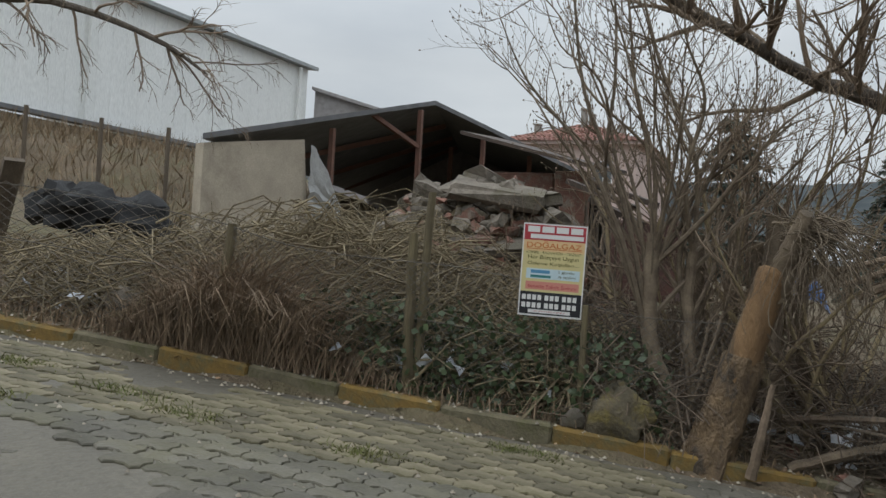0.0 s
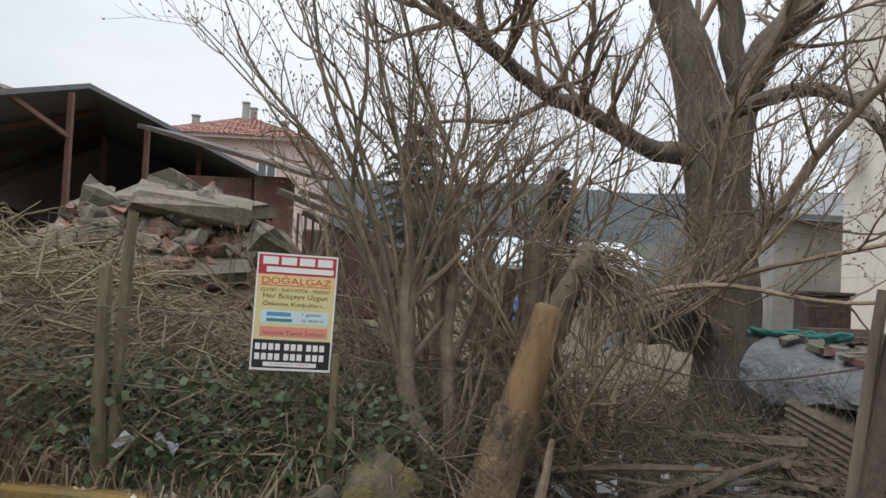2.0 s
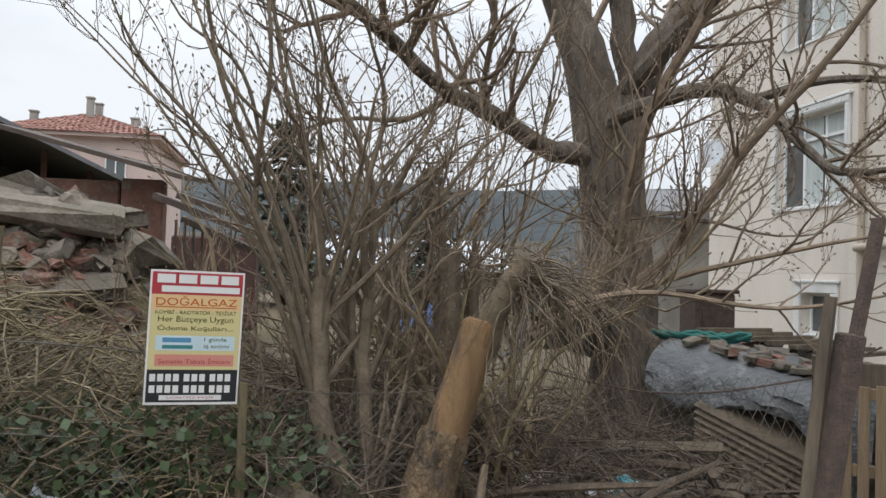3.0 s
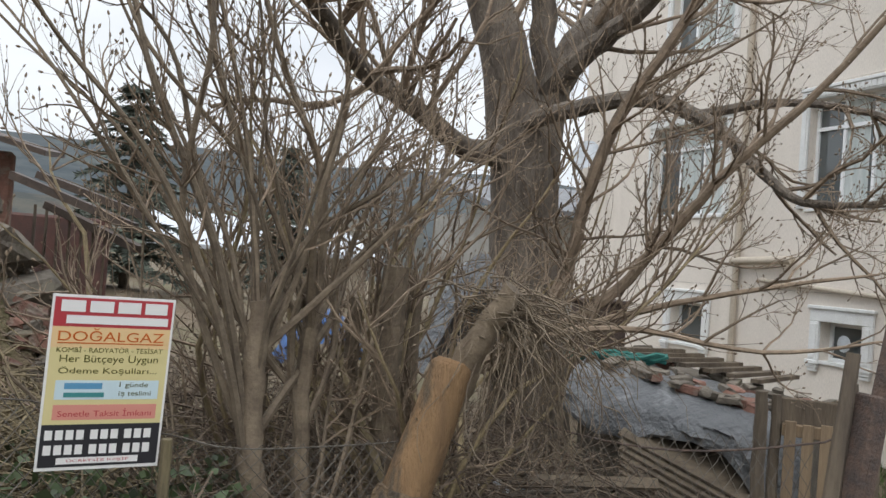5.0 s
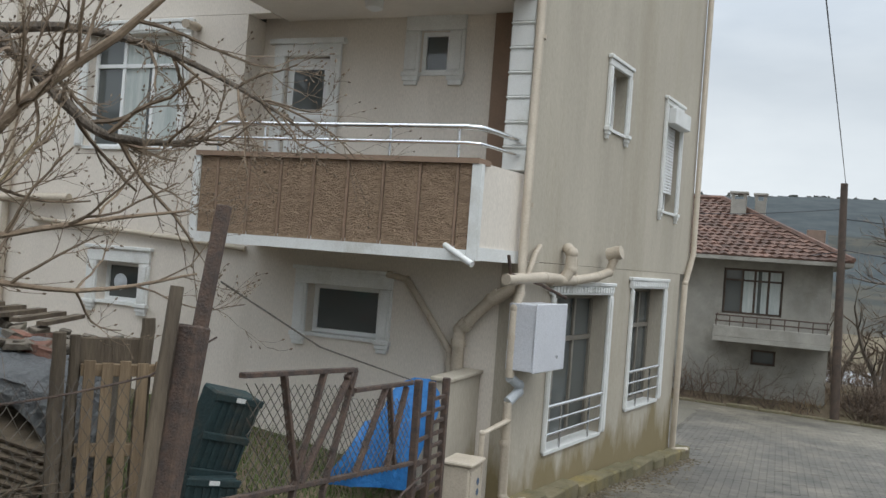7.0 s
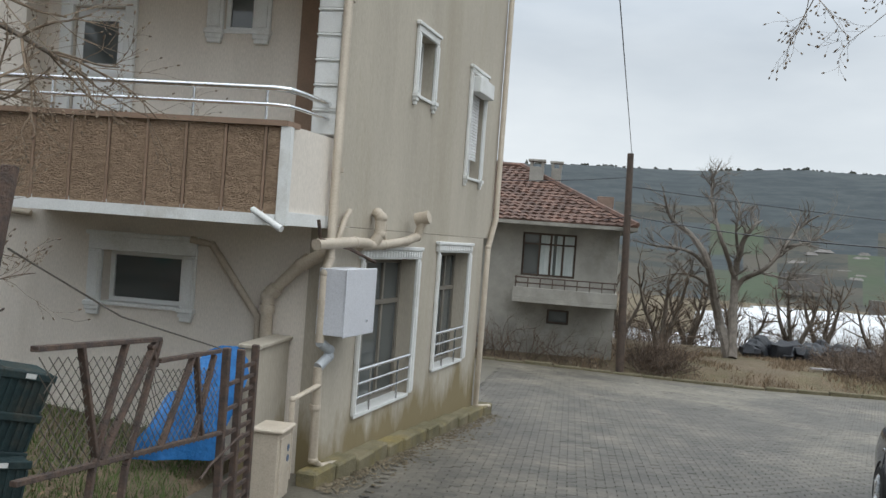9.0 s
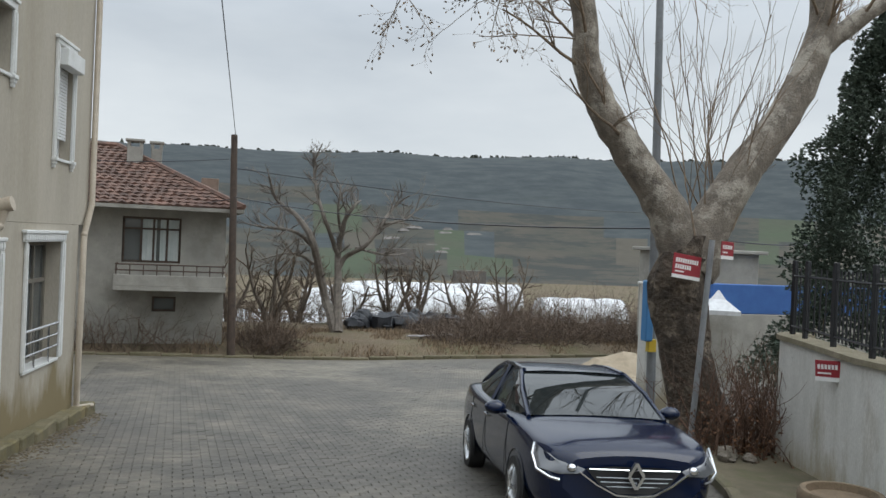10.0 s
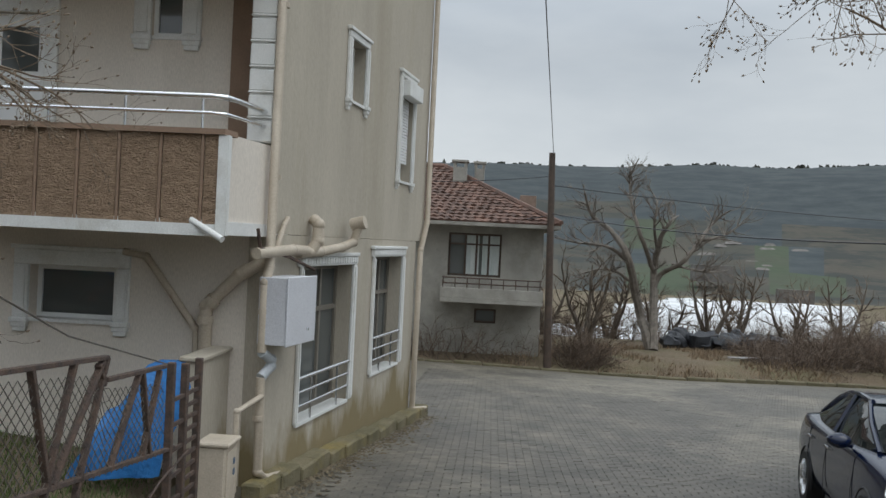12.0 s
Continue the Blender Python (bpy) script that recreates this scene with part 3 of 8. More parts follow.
def window(parent, m, s0, s1, z0, z1, panes, depth=0.12, trim=0.13, ears=True, hood=False, glass=None, fr=0.05, curtain=False, near=None):
    """A window with a moulded surround in the wall's plane m."""
    w = new("window")
    w.parent = parent
    fm = MB()
    for a, b, c, d in ((s0, s1, z0, z0 + fr), (s0, s1, z1 - fr, z1), (s0, s0 + fr, z0 + fr, z1 - fr), (s1 - fr, s1, z0 + fr, z1 - fr)):
        fm.box(a, b, depth, depth + 0.06, c, d, m)
    k = len(panes)
    for i in range(1, k):
        x = s0 + (s1 - s0) * panes[i]
        fm.box(x - fr * 0.5, x + fr * 0.5, depth, depth + 0.06, z0 + fr, z1 - fr, m)
    part("window_frame", fm, M_UPVC if glass is None else glass, w)
    for i in range(k):
        a = s0 + (s1 - s0) * panes[i]
        b = s0 + (s1 - s0) * (panes[i + 1] if i + 1 < k else 1.0)
        pm = MB()
        pm.box(a + fr * 0.5, b - fr * 0.5, depth + 0.03, depth + 0.036, z0 + fr, z1 - fr, m)
        part("pane", pm, M_GLASS, w)
    if curtain:
        cm = MB()
        cm.box(s0 + fr, s0 + (s1 - s0) * 0.36, depth + 0.026, depth + 0.029, z0 + fr, z1 - fr, m)
        cm.box(s0 + (s1 - s0) * 0.42, s0 + (s1 - s0) * 0.68, depth + 0.026, depth + 0.029, z0 + fr, z1 - fr, m)
        part("curtain", cm, M_CURTAIN, w, "pale net curtain")
    if trim > 0:
        t = MB()
        t.box(s0 - trim, s1 + trim, -0.045, -0.002, z1 + 0.002, z1 + trim, m, 0.008)
        t.box(s0 - trim - 0.03, s1 + trim + 0.03, -0.07, -0.002, z1 + trim - 0.004, z1 + trim + 0.045, m, 0.008)
        part("lintel", t, M_TRIM, w, "white moulded lintel")
        for a, b in ((s0 - (trim if near is None else near), s0), (s1, s1 + trim)):
            t = MB()
            t.box(a, b, -0.045, -0.002, z0, z1, m, 0.008)
            t.box(a + 0.2 * (b - a), b - 0.2 * (b - a), -0.06, -0.04, z0 + 0.03, z1 - 0.03, m, 0.005)
            if ears:
                t.box(a - 0.015, b + 0.015, -0.08, -0.002, z0 - 0.05, z0 + 0.004, m, 0.006)
                t.box(a, b, -0.065, -0.002, z0 - 0.10, z0 - 0.046, m, 0.006)
                t.box(a + 0.015, b - 0.015, -0.05, -0.002, z0 - 0.15, z0 - 0.096, m, 0.006)
            part("jamb", t, M_TRIM, w, "white moulded jamb")
        sm = MB()
        sm.box(s0 + 0.001, s1 - 0.001, -0.03, depth, z0 - 0.035, z0 + 0.004, m)
        part("window_sill", sm, M_TRIM, w)
        if hood:
            hm = MB()
            n = int((s1 - s0 + 2 * trim) / 0.09)
            for i in range(n):
                a = s0 - trim + (s1 - s0 + 2 * trim) * (i + 0.1) / n
                hm.box(a, a + 0.055, -0.062, -0.046, z1 + 0.03, z1 + trim - 0.015, m, 0.004)
            hm.box(s0 - trim, s1 + trim, -0.052, -0.0462, z1 + 0.034, z1 + trim - 0.02, m)
            part("frieze", hm, M_TRIM, w)
    return w


for h in HA[:4]:
    window(block, WA, *h, (0, 0.36, 0.68), hood=True, ears=False, curtain=True)
    tr = MB()
    z = h[3] - 0.42
    tr.box(h[0] + 0.05, h[1] - 0.05, 0.11, 0.17, z, z + 0.05, WA)
    part("transom", tr, M_UPVC, block)
for h in HA[4:]:
    window(block, WA, *h, (0,), depth=0.16, trim=0.17)
window(block, WR, 6.97, 7.34, 4.16, 4.66, (0,), depth=0.05, trim=0.2)
fn = MB()
fn.lathe([(0.09, 0), (0.11, 0.02), (0.09, 0.03)], 20, WA @ pose(11.3, 0.10, 1.34, 90))
part("extractor_fan", fn, M_GPIPE, block, "round pale window fan", True)
# balcony door
dr = new("balcony_door")
dr.parent = block
dm = MB()
dm.box(8.56, 9.19, 0.04, 0.09, 2.17, 4.37, WR, 0.006)
part("door_leaf", dm, M_UPVC, dr)
dg = MB()
dg.box(8.66, 9.09, 0.030, 0.041, 3.72, 4.22, WR)
part("pane", dg, M_GLASS, dr)
for z in (2.35, 2.95, 3.60):
    di = MB()
    di.box(8.64, 9.11, 0.025, 0.041, z, z + 0.03, WR)
    part("door_moulding", di, M_UPVC, dr)
dh = MB()
dh.tube([WR @ Vector(p) for p in ((8.63, 0.04, 3.2), (8.63, -0.02, 3.2), (8.75, -0.02, 3.2))], 0.012, 8)
part("handle", dh, M_STEEL, dr, "", True)
for a, b, c, d, o in ((8.40, 8.55, 2.12, 4.4, 0.05), (9.2, 9.36, 2.12, 4.4, 0.05), (8.40, 9.36, 4.38, 4.53, 0.055), (8.34, 9.42, 4.53, 4.60, 0.09)):
    dt = MB()
    dt.box(a, b, -o, -0.002, c, d, WR, 0.008)
    part("door_trim", dt, M_TRIM, dr, "white moulded door trim")
# side street windows
M_DARKF = mat("grey_brown_window_frame", (0.20, 0.18, 0.15), None, 0.5, 5, 0.05)
for i, h in enumerate(HB[:2]):
    window(block, WB, *h, (0, 0.33, 0.66), depth=0.2, trim=0.12, ears=False, hood=True, glass=M_DARKF, fr=0.06, near=0.05)
    tr = MB()
    tr.box(h[0] + 0.05, h[1] - 0.05, 0.19, 0.25, h[3] - 0.6, h[3] - 0.54, WB)
    part("transom", tr, M_DARKF, block)
    for k in range(3):
        z = h[2] + 0.20 + 0.165 * k
        gm = MB()
        gm.tube([WB @ Vector(p) for p in ((h[0] + 0.01, -0.02, z), (h[1] - 0.01, -0.02, z))], 0.024 if k == 2 else 0.016, 8)
        part("guard_rail", gm, M_STEEL, block, "steel window guard rail", True)
    for x in (h[0] + 0.45, h[1] - 0.45):
        gm = MB()
        gm.tube([WB @ Vector(p) for p in ((x, -0.02, h[2]), (x, -0.02, h[2] + 0.53))], 0.013, 8)
        part("guard_post", gm, M_STEEL, block, "", True)
window(block, WB, *HB[2], (0,), depth=0.16, trim=0.09)
window(block, WB, *HB[3], (0,), depth=0.16, trim=0.07)
sh = new("roller_shutter")
sh.parent = block
bx = MB()
bx.box(HB[3][0] + 0.03, HB[3][1] + 0.06, -0.16, 0.02, 4.30, 4.55, WB, 0.01)
part("shutter_box", bx, M_TRIM, sh)
for k in range(22):
    lm = MB()
    z = 3.26 + k * 0.048
    lm.box(HB[3][0] + 0.05, HB[3][1] - 0.05, 0.05, 0.07, z, z + 0.042, WB, 0.008)
    part("slat", lm, M_UPVC, sh)


def pipe(pts, r, label="", m=None, mt=None, parent=None):
    mb = MB()
    mb.tube([(m @ Vector(p)) if m is not None else p for p in pts], r, 10)
    for p in pts[1:-1]:
        q = (m @ Vector(p)) if m is not None else Vector(p)
        mb.rock(q, (r * 1.12,) * 3, 1, 5, 0.0)
    return part("pipe", mb, mt or M_PIPE, parent or block, label, True)


pipe([(13.3, -0.06, TOP), (13.3, -0.06, 0.3)], 0.05, "cream downpipe", WA)
pipe([(13.35, -0.10, 2.36), (12.1, -0.12, 2.40)], 0.06, "", WA)
pipe([(12.75, -0.06, 2.1), (9.9, -0.06, 1.94), (9.3, -0.05, 1.9)], 0.035, "", WA)
pipe([(10.3, -0.02, 4.68), (10.18, -0.40, 4.62)], 0.055, "", WA)
pipe([(7.35, -0.05, 1.74), (7.1, -0.05, 1.70), (6.52, -0.06, 0.95), (6.5, -0.06, 0.2)], 0.04, "", WA)
pipe([(6.40, -0.11, 0.5), (6.40, -0.11, 1.2), (6.05, -0.14, 1.56), (5.72, -0.16, 1.74)], 0.07, "", WA)
for p, q in (((6.40, 1.02), (6.40, 1.10)), ((6.36, 1.235), (6.31, 1.29)), ((6.02, 1.58), (5.96, 1.62))):
    cm = MB()
    cm.tube([WA @ Vector((a, -0.12, z)) for a, z in (p, q)], 0.084, 12)
    part("pipe_collar", cm, M_PIPE, block)
pipe([(-0.14, -0.07, TOP), (-0.18, -0.07, 1.66), (-0.30, -0.08, 1.50), (-0.30, -0.08, 0.78)], 0.05, "cream downpipe", WB)
pipe([(-0.30, -0.08, 0.78), (-0.15, -0.12, 0.69), (-0.15, -0.12, 0.62), (-0.30, -0.08, 0.52)], 0.054, "grey plastic elbow", WB, M_GPIPE)
pipe([(-0.30, -0.08, 0.52), (-0.27, -0.08, -0.46), (-0.16, -0.12, -0.56), (0.42, -0.2, -0.62)], 0.048, "cream downpipe with a rusty foot", WB)
for z in (2.6, 4.4, 6.2, 1.2, 0.1):
    cm = MB()
    cm.tube([WB @ Vector((-0.14 if z > 2 else -0.295, -0.075, z + dz)) for dz in (-0.025, 0.025)], 0.06, 10)
    part("pipe_clip", cm, M_PIPE, block)
pipe([(-0.55, -0.08, 1.80), (0.3, -0.12, 1.84), (0.75, -0.10, 1.83)], 0.06, "", WB)
pipe([(0.55, -0.08, 1.80), (1.2, -0.1, 1.82), (1.9, -0.12, 1.88), (2.22, -0.16, 1.95), (2.24, -0.22, 2.16)], 0.058, "cream flue pipe", WB)
pipe([(2.24, -0.12, 2.17), (2.24, -0.30, 2.22)], 0.09, "round open flue end", WB)
pipe([(0.92, -0.08, 1.82), (0.98, -0.14, 1.95), (0.98, -0.14, 2.14), (1.06, -0.05, 2.2)], 0.07, "", WB)
pipe([(1.35, -0.05, 1.84), (1.35, -0.05, 2.08)], 0.025, "", WB)
pipe([(-0.04, -0.06, 1.80), (0.14, -0.07, 2.10), (0.26, -0.06, 2.18)], 0.032, "", WB)
pipe([(6.52, -0.07, TOP), (6.52, -0.07, 2.35), (6.1, -0.08, 1.85), (6.02, -0.08, -0.9), (6.3, -0.25, -0.95)], 0.05, "cream downpipe", WB)
pipe([(-0.9, -0.12, -0.5), (-0.9, -0.12, 0.28), (-0.28, -0.10, 0.33)], 0.03, "rusty gas pipe", WB)
pipe([(-0.55, -0.09, 2.05), (-0.5, -0.10, 1.86), (0.2, -0.13, 1.76), (0.75, -0.2, 1.62)], 0.018, "", WB, M_RUST)
cab = thing("wall_cabinet", "white enamelled metal gas cabinet hung on the wall", "cabinet")
cm = MB()
cm.box(-0.33, 0.43, -0.34, -0.03, 0.86, 1.56, WB, 0.008)
part("body", cm, M_BOX, cab)
cm = MB()
cm.box(-0.345, 0.445, -0.362, -0.342, 0.85, 1.57, WB, 0.008)
part("door", cm, M_BOX, cab)
cm = MB()
cm.lathe([(0.015, 0), (0.018, 0.02), (0.0, 0.025)], 10, WB @ pose(0.20, -0.362, 1.0, 90))
part("lock", cm, M_STEEL, cab, "", True)
# low pillar and meter box by the gate
pil = MB()
pil.box(6.05, 6.98, 6.15, 6.33, -1.0, 0.74, None, 0.01)
pil.box(6.02, 6.985, 6.12, 6.36, 0.736, 0.78, None, 0.01)
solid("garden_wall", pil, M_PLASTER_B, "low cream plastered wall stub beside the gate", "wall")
met = thing("meter_box", "small cream plastic gas meter box standing by the wall", "meter box")
mm = MB()
mm.box(5.62, 5.98, 5.74, 6.0, -0.62, 0.03, None, 0.012)
part("body", mm, M_PIPE, met)
mm = MB()
mm.box(5.60, 6.0, 5.70, 6.02, 0.03, 0.07, None, 0.012)
part("lid", mm, M_PIPE, met)
mm = MB()
mm.box(5.66, 5.94, 5.725, 5.742, -0.55, -0.02, None, 0.006)
part("door", mm, M_PIPE, met)
mm = MB()
for z in (-0.14, -0.24):
    mm.lathe([(0.035, 0), (0.035, 0.003)], 12, pose(5.86, 5.724, z, 90))
part("sticker", mm, gloss("dark_sticker", (0.05, 0.09, 0.16), 0.5), met)


# ---- buildings further off ----
M_CONC = mat("bare_grey_render", (0.36, 0.345, 0.31), (0.26, 0.25, 0.225), 0.95, 1.2, 0.4, 40, stain=(0.20, 0.19, 0.165), stain_scale=0.7, stain_at=(0.5, 0.72))
M_DWOOD = mat("dark_stained_timber", (0.085, 0.058, 0.042), (0.05, 0.036, 0.028), 0.7, 6, 0.3, 40)


def tile_slope(mb, a, b, c, d, rows, cols, h=0.05):
    """A roof slope of lapped tiles: eave from a to b, ridge from d to c."""
    a, b, c, d = (Vector(p) for p in (a, b, c, d))
    nrm = (b - a).cross(d - a).normalized()
    if nrm.z < 0:
        nrm = -nrm
    for r in range(rows):
        t0, t1 = r / rows, (r + 1.12) / rows
        l0, r0, l1, r1 = a.lerp(d, t0), b.lerp(c, t0), a.lerp(d, min(t1, 1)), b.lerp(c, min(t1, 1))
        n = max(2, int(cols * (r0 - l0).length / max(0.1, (b - a).length)))
        for k in range(n):
            s0, s1 = k / n, (k + 0.97) / n
            p0, p1, q0, q1 = l0.lerp(r0, s0), l0.lerp(r0, s1), l1.lerp(r1, s0), l1.lerp(r1, s1)
            m0, m1 = (p0 + p1) / 2, (q0 + q1) / 2
            up = nrm * (h + 0.25 * h * math.sin(k * 7.3 + r * 3.1))
            mb.add([p0 + nrm * 0.01 + nrm * h * 0.5, m0 + up * 1.4, p1 + nrm * 0.01 + nrm * h * 0.5, q1, m1 + nrm * h * 0.6, q0, p0, p1], [(0, 1, 4, 5), (1, 2, 3, 4), (0, 6, 7, 2, 1)])


hs = thing("village_house", "two-storey bare grey rendered house with a red tiled hip roof", "house")
WH = Matrix(((0, 1, 0, 26.75), (1, 0, 0, 0), (0, 0, 1, 0), (0, 0, 0, 1)))
w = MB()
wall_mesh(w, WH, 1.75, 11.5, -2.6, 2.72, 0.25, [(3.13, 4.90, 0.92, 2.36), (3.22, 3.94, -0.62, -0.14), (6.3, 7.2, 0.9, 2.2), (8.2, 9.6, 0.9, 2.2)])
part("wall", w, M_CONC, hs)
for q in ((27.0, 35.0, 1.75, 1.95), (27.0, 35.0, 11.3, 11.5), (34.8, 35.0, 1.95, 11.3)):
    w = MB()
    w.box(*q, -2.6, 2.72)
    part("wall", w, M_CONC, hs)
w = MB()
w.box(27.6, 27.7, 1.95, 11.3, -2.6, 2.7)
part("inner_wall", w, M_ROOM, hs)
for a, b, c, d, panes in ((3.13, 4.90, 0.92, 2.36, (0, 0.24, 0.47, 0.68)), (3.22, 3.94, -0.62, -0.14, (0,)), (6.3, 7.2, 0.9, 2.2, (0, 0.5)), (8.2, 9.6, 0.9, 2.2, (0, 0.5))):
    window(hs, WH, a, b, c, d, panes, depth=0.12, trim=0, glass=M_DWOOD, fr=0.07, curtain=c == 0.92)
w = MB()
w.box(3.15, 4.88, 0.10, 0.17, 1.96, 2.02, WH)
part("transom", w, M_DWOOD, hs)
w = MB()
w.box(25.65, 26.74, 1.75, 5.05, 0.10, 0.24, None, 0.01)
w.box(25.65, 25.75, 1.75, 5.05, 0.24, 0.58, None, 0.01)
w.box(25.75, 26.74, 1.75, 1.85, 0.24, 0.58, None, 0.01)
w.box(25.75, 26.74, 4.95, 5.05, 0.24, 0.58, None, 0.01)
part("balcony", w, M_CONC, hs)
for z in (0.72, 0.90):
    w = MB()
    w.tube([(26.7, 5.0, z), (25.7, 5.0, z), (25.7, 1.8, z), (26.7, 1.8, z)], 0.022, 6)
    part("rail", w, M_RUST, hs)
for i in range(9):
    w = MB()
    y = 1.85 + 0.39 * i
    w.tube([(25.7, y, 0.58), (25.7, y, 0.9)], 0.018, 6)
    part("rail_post", w, M_RUST, hs)
EV = ((25.95, 1.25, 2.72), (25.95, 12, 2.72), (35.8, 12, 2.72), (35.8, 1.25, 2.72))
R0, R1 = (30.9, 5.4, 4.85), (30.9, 7.9, 4.85)
w = MB()
tile_slope(w, EV[1], EV[0], R0, R1, 19, 40, 0.06)
tile_slope(w, EV[0], EV[3], R0, R0, 19, 34, 0.06)
tile_slope(w, EV[2], EV[1], R1, R1, 8, 16)
tile_slope(w, EV[3], EV[2], R1, R0, 8, 20)
part("roof", w, M_ROOF, hs, "weathered red clay tiles")
w = MB()
w.tube([(25.97, 1.27, 2.80), (30.9, 5.4, 4.92)], 0.10, 6)
w.tube([(30.9, 5.4, 4.92), (30.9, 7.9, 4.92)], 0.10, 6)
part("ridge_tiles", w, M_ROOF, hs)
w = MB()
w.add([(x, y, z) for z in (2.60, 2.715) for x, y, _ in EV], [(0, 3, 2, 1), (4, 5, 6, 7), (0, 1, 5, 4), (1, 2, 6, 5), (2, 3, 7, 6), (3, 0, 4, 7)])
part("eave_board", w, M_CONC, hs)
for x, y, s in ((29.6, 4.75, 0.5), (29.9, 4.05, 0.36)):
    w = MB()
    w.box(x - s / 2, x + s / 2, y - s / 2, y + s / 2, 3.4, 4.78, None, 0.01)
    for dx in (-1, 1):
        for dy in (-1, 1):
            w.box(x + dx * s * 0.4 - 0.05, x + dx * s * 0.4 + 0.05, y + dy * s * 0.4 - 0.05, y + dy * s * 0.4 + 0.05, 4.78, 4.96)
    w.box(x - s / 2 - 0.06, x + s / 2 + 0.06, y - s / 2 - 0.06, y + s / 2 + 0.06, 4.96, 5.04, None, 0.01)
    part("chimney", w, M_CONC, hs)
w = MB()
w.box(30.2, 30.8, 1.9, 2.5, 2.2, 3.9, None, 0.01)
part("chimney", w, mat("old_brick_chimney", (0.26, 0.19, 0.15), None, 0.95, 4, 0.4), hs)

# white steel hall on the upper side
M_HALL = mat("white_trapezoid_sheet", (0.88, 0.885, 0.86), (0.83, 0.835, 0.81), 0.55, 0.5, 0.05, 30, stretch=(1, 1, 0.2))
# Both greys are raised to put the haze inside the shed into the colour.
M_DKROOF = mat("haze_lifted_bitumen", (0.19, 0.19, 0.195), (0.13, 0.132, 0.136), 0.85, 3, 0.3)
M_LIFTED = mat("haze_lifted_grey", (0.38, 0.36, 0.355), (0.28, 0.265, 0.26), 0.8, 4, 0.2)
hall = thing("industrial_hall", "long white sheet-clad industrial hall", "hall")
w = MB()
n = 90
for i in range(n):
    y0, y1 = 6 + 28 * i / n, 6 + 28 * (i + 1) / n
    x0, x1 = -22.9 + 1.3 * (y0 - 6) / 28, -22.9 + 1.3 * (y1 - 6) / 28
    o = 0.012 if i % 2 else 0.0
    w.face([(x0 + o, y0, 5.25), (x1 + o, y1, 5.25), (x1 + o, y1, 9.75), (x0 + o, y0, 9.75)])
    w.face([(x1 + o, y1, 5.25), (x1 + 0.012 - o, y1, 5.25), (x1 + 0.012 - o, y1, 9.75), (x1 + o, y1, 9.75)])
w.face([(-21.6, 34, 2.2), (-40, 36, 2.2), (-40, 36, 9.7), (-21.6, 34, 9.7)])
part("cladding", w, M_HALL, hall)
w = MB()
w.add([(-22.5, 5.8, 9.75), (-21.2, 34.3, 9.75), (-40, 36.2, 12), (-41, 6, 12), (-22.5, 5.8, 9.9), (-21.2, 34.3, 9.9), (-40, 36.2, 12.15), (-41, 6, 12.15)], [(0, 3, 2, 1), (4, 5, 6, 7), (0, 1, 5, 4), (1, 2, 6, 5)])
part("roof_edge", w, mat("grey_roof_flashing", (0.40, 0.42, 0.42), None, 0.5), hall)
for y in (21.4, 33.2):
    w = MB()
    w.tube([(-22.83 + 1.3 * (y - 6) / 28 + 0.1, y, 9.7), (-22.83 + 1.3 * (y - 6) / 28 + 0.1, y, 4.9)], 0.08, 8)
    part("downpipe", w, M_HALL, hall, "", True)
w = MB()
w.box(-23.2, -22.6, 6, 34, 1.0, 5.1)
part("base_wall", w, mat("beige_base_wall", (0.42, 0.37, 0.30), (0.33, 0.29, 0.24), 0.95, 1.5, 0.3, stain=(0.22, 0.19, 0.15), stain_scale=0.6), hall)
w = MB()
w.add([(-22.55, 6, 5.10), (-21.15, 34, 5.10), (-21.15, 34, 5.24), (-22.55, 6, 5.24), (-22.9, 6, 5.10), (-21.6, 34, 5.10), (-21.6, 34, 5.24), (-22.9, 6, 5.24)], [(0, 1, 2, 3), (4, 7, 6, 5), (0, 3, 7, 4), (1, 5, 6, 2), (3, 2, 6, 7), (0, 4, 5, 1)])
part("plinth_flashing", w, M_DKROOF, hall, "dark flashing strip")

# open timber shed
shed = thing("open_shed", "dark open-fronted timber shed with a low gable roof", "shed")
ridge0, ridge1 = (-8.0, 18.05, 4.95), (-12.5, 31, 5.6)
eL0, eL1 = (-9.7, 12.0, 3.25), (-15.5, 29, 3.6)
eR0, eR1 = (-4.9, 23.6, 3.55), (-8.5, 35, 4.0)
w = MB()
for p, q, r, s in ((eL0, ridge0, ridge1, eL1), (ridge0, eR0, eR1, ridge1)):
    w.add([p, q, r, s] + [(a, b, c + 0.10) for a, b, c in (p, q, r, s)], [(0, 3, 2, 1), (4, 5, 6, 7), (0, 1, 5, 4), (1, 2, 6, 5), (2, 3, 7, 6), (3, 0, 4, 7)])
part("roof", w, M_DKROOF, shed)
w = MB()
w.add([(-15.4, 28.9, 0.3), (-12.45, 30.8, 0.3), (-8.5, 34.8, 0.3), (-15.4, 28.9, 3.62), (-12.45, 30.8, 5.62), (-8.5, 34.8, 4.02)], [(0, 1, 4, 3), (1, 2, 5, 4)])
part("back_wall", w, M_LIFTED, shed)
w = MB()
w.add([(-8.5, 34.8, 0.3), (-5.0, 23.7, 0.3), (-5.0, 23.7, 3.58), (-8.5, 34.8, 4.02)], [(0, 1, 2, 3)])
part("side_cladding", w, M_LIFTED, shed)
M_POST = mat("red_brown_timber", (0.17, 0.085, 0.06), (0.12, 0.065, 0.05), 0.85, 5, 0.3)
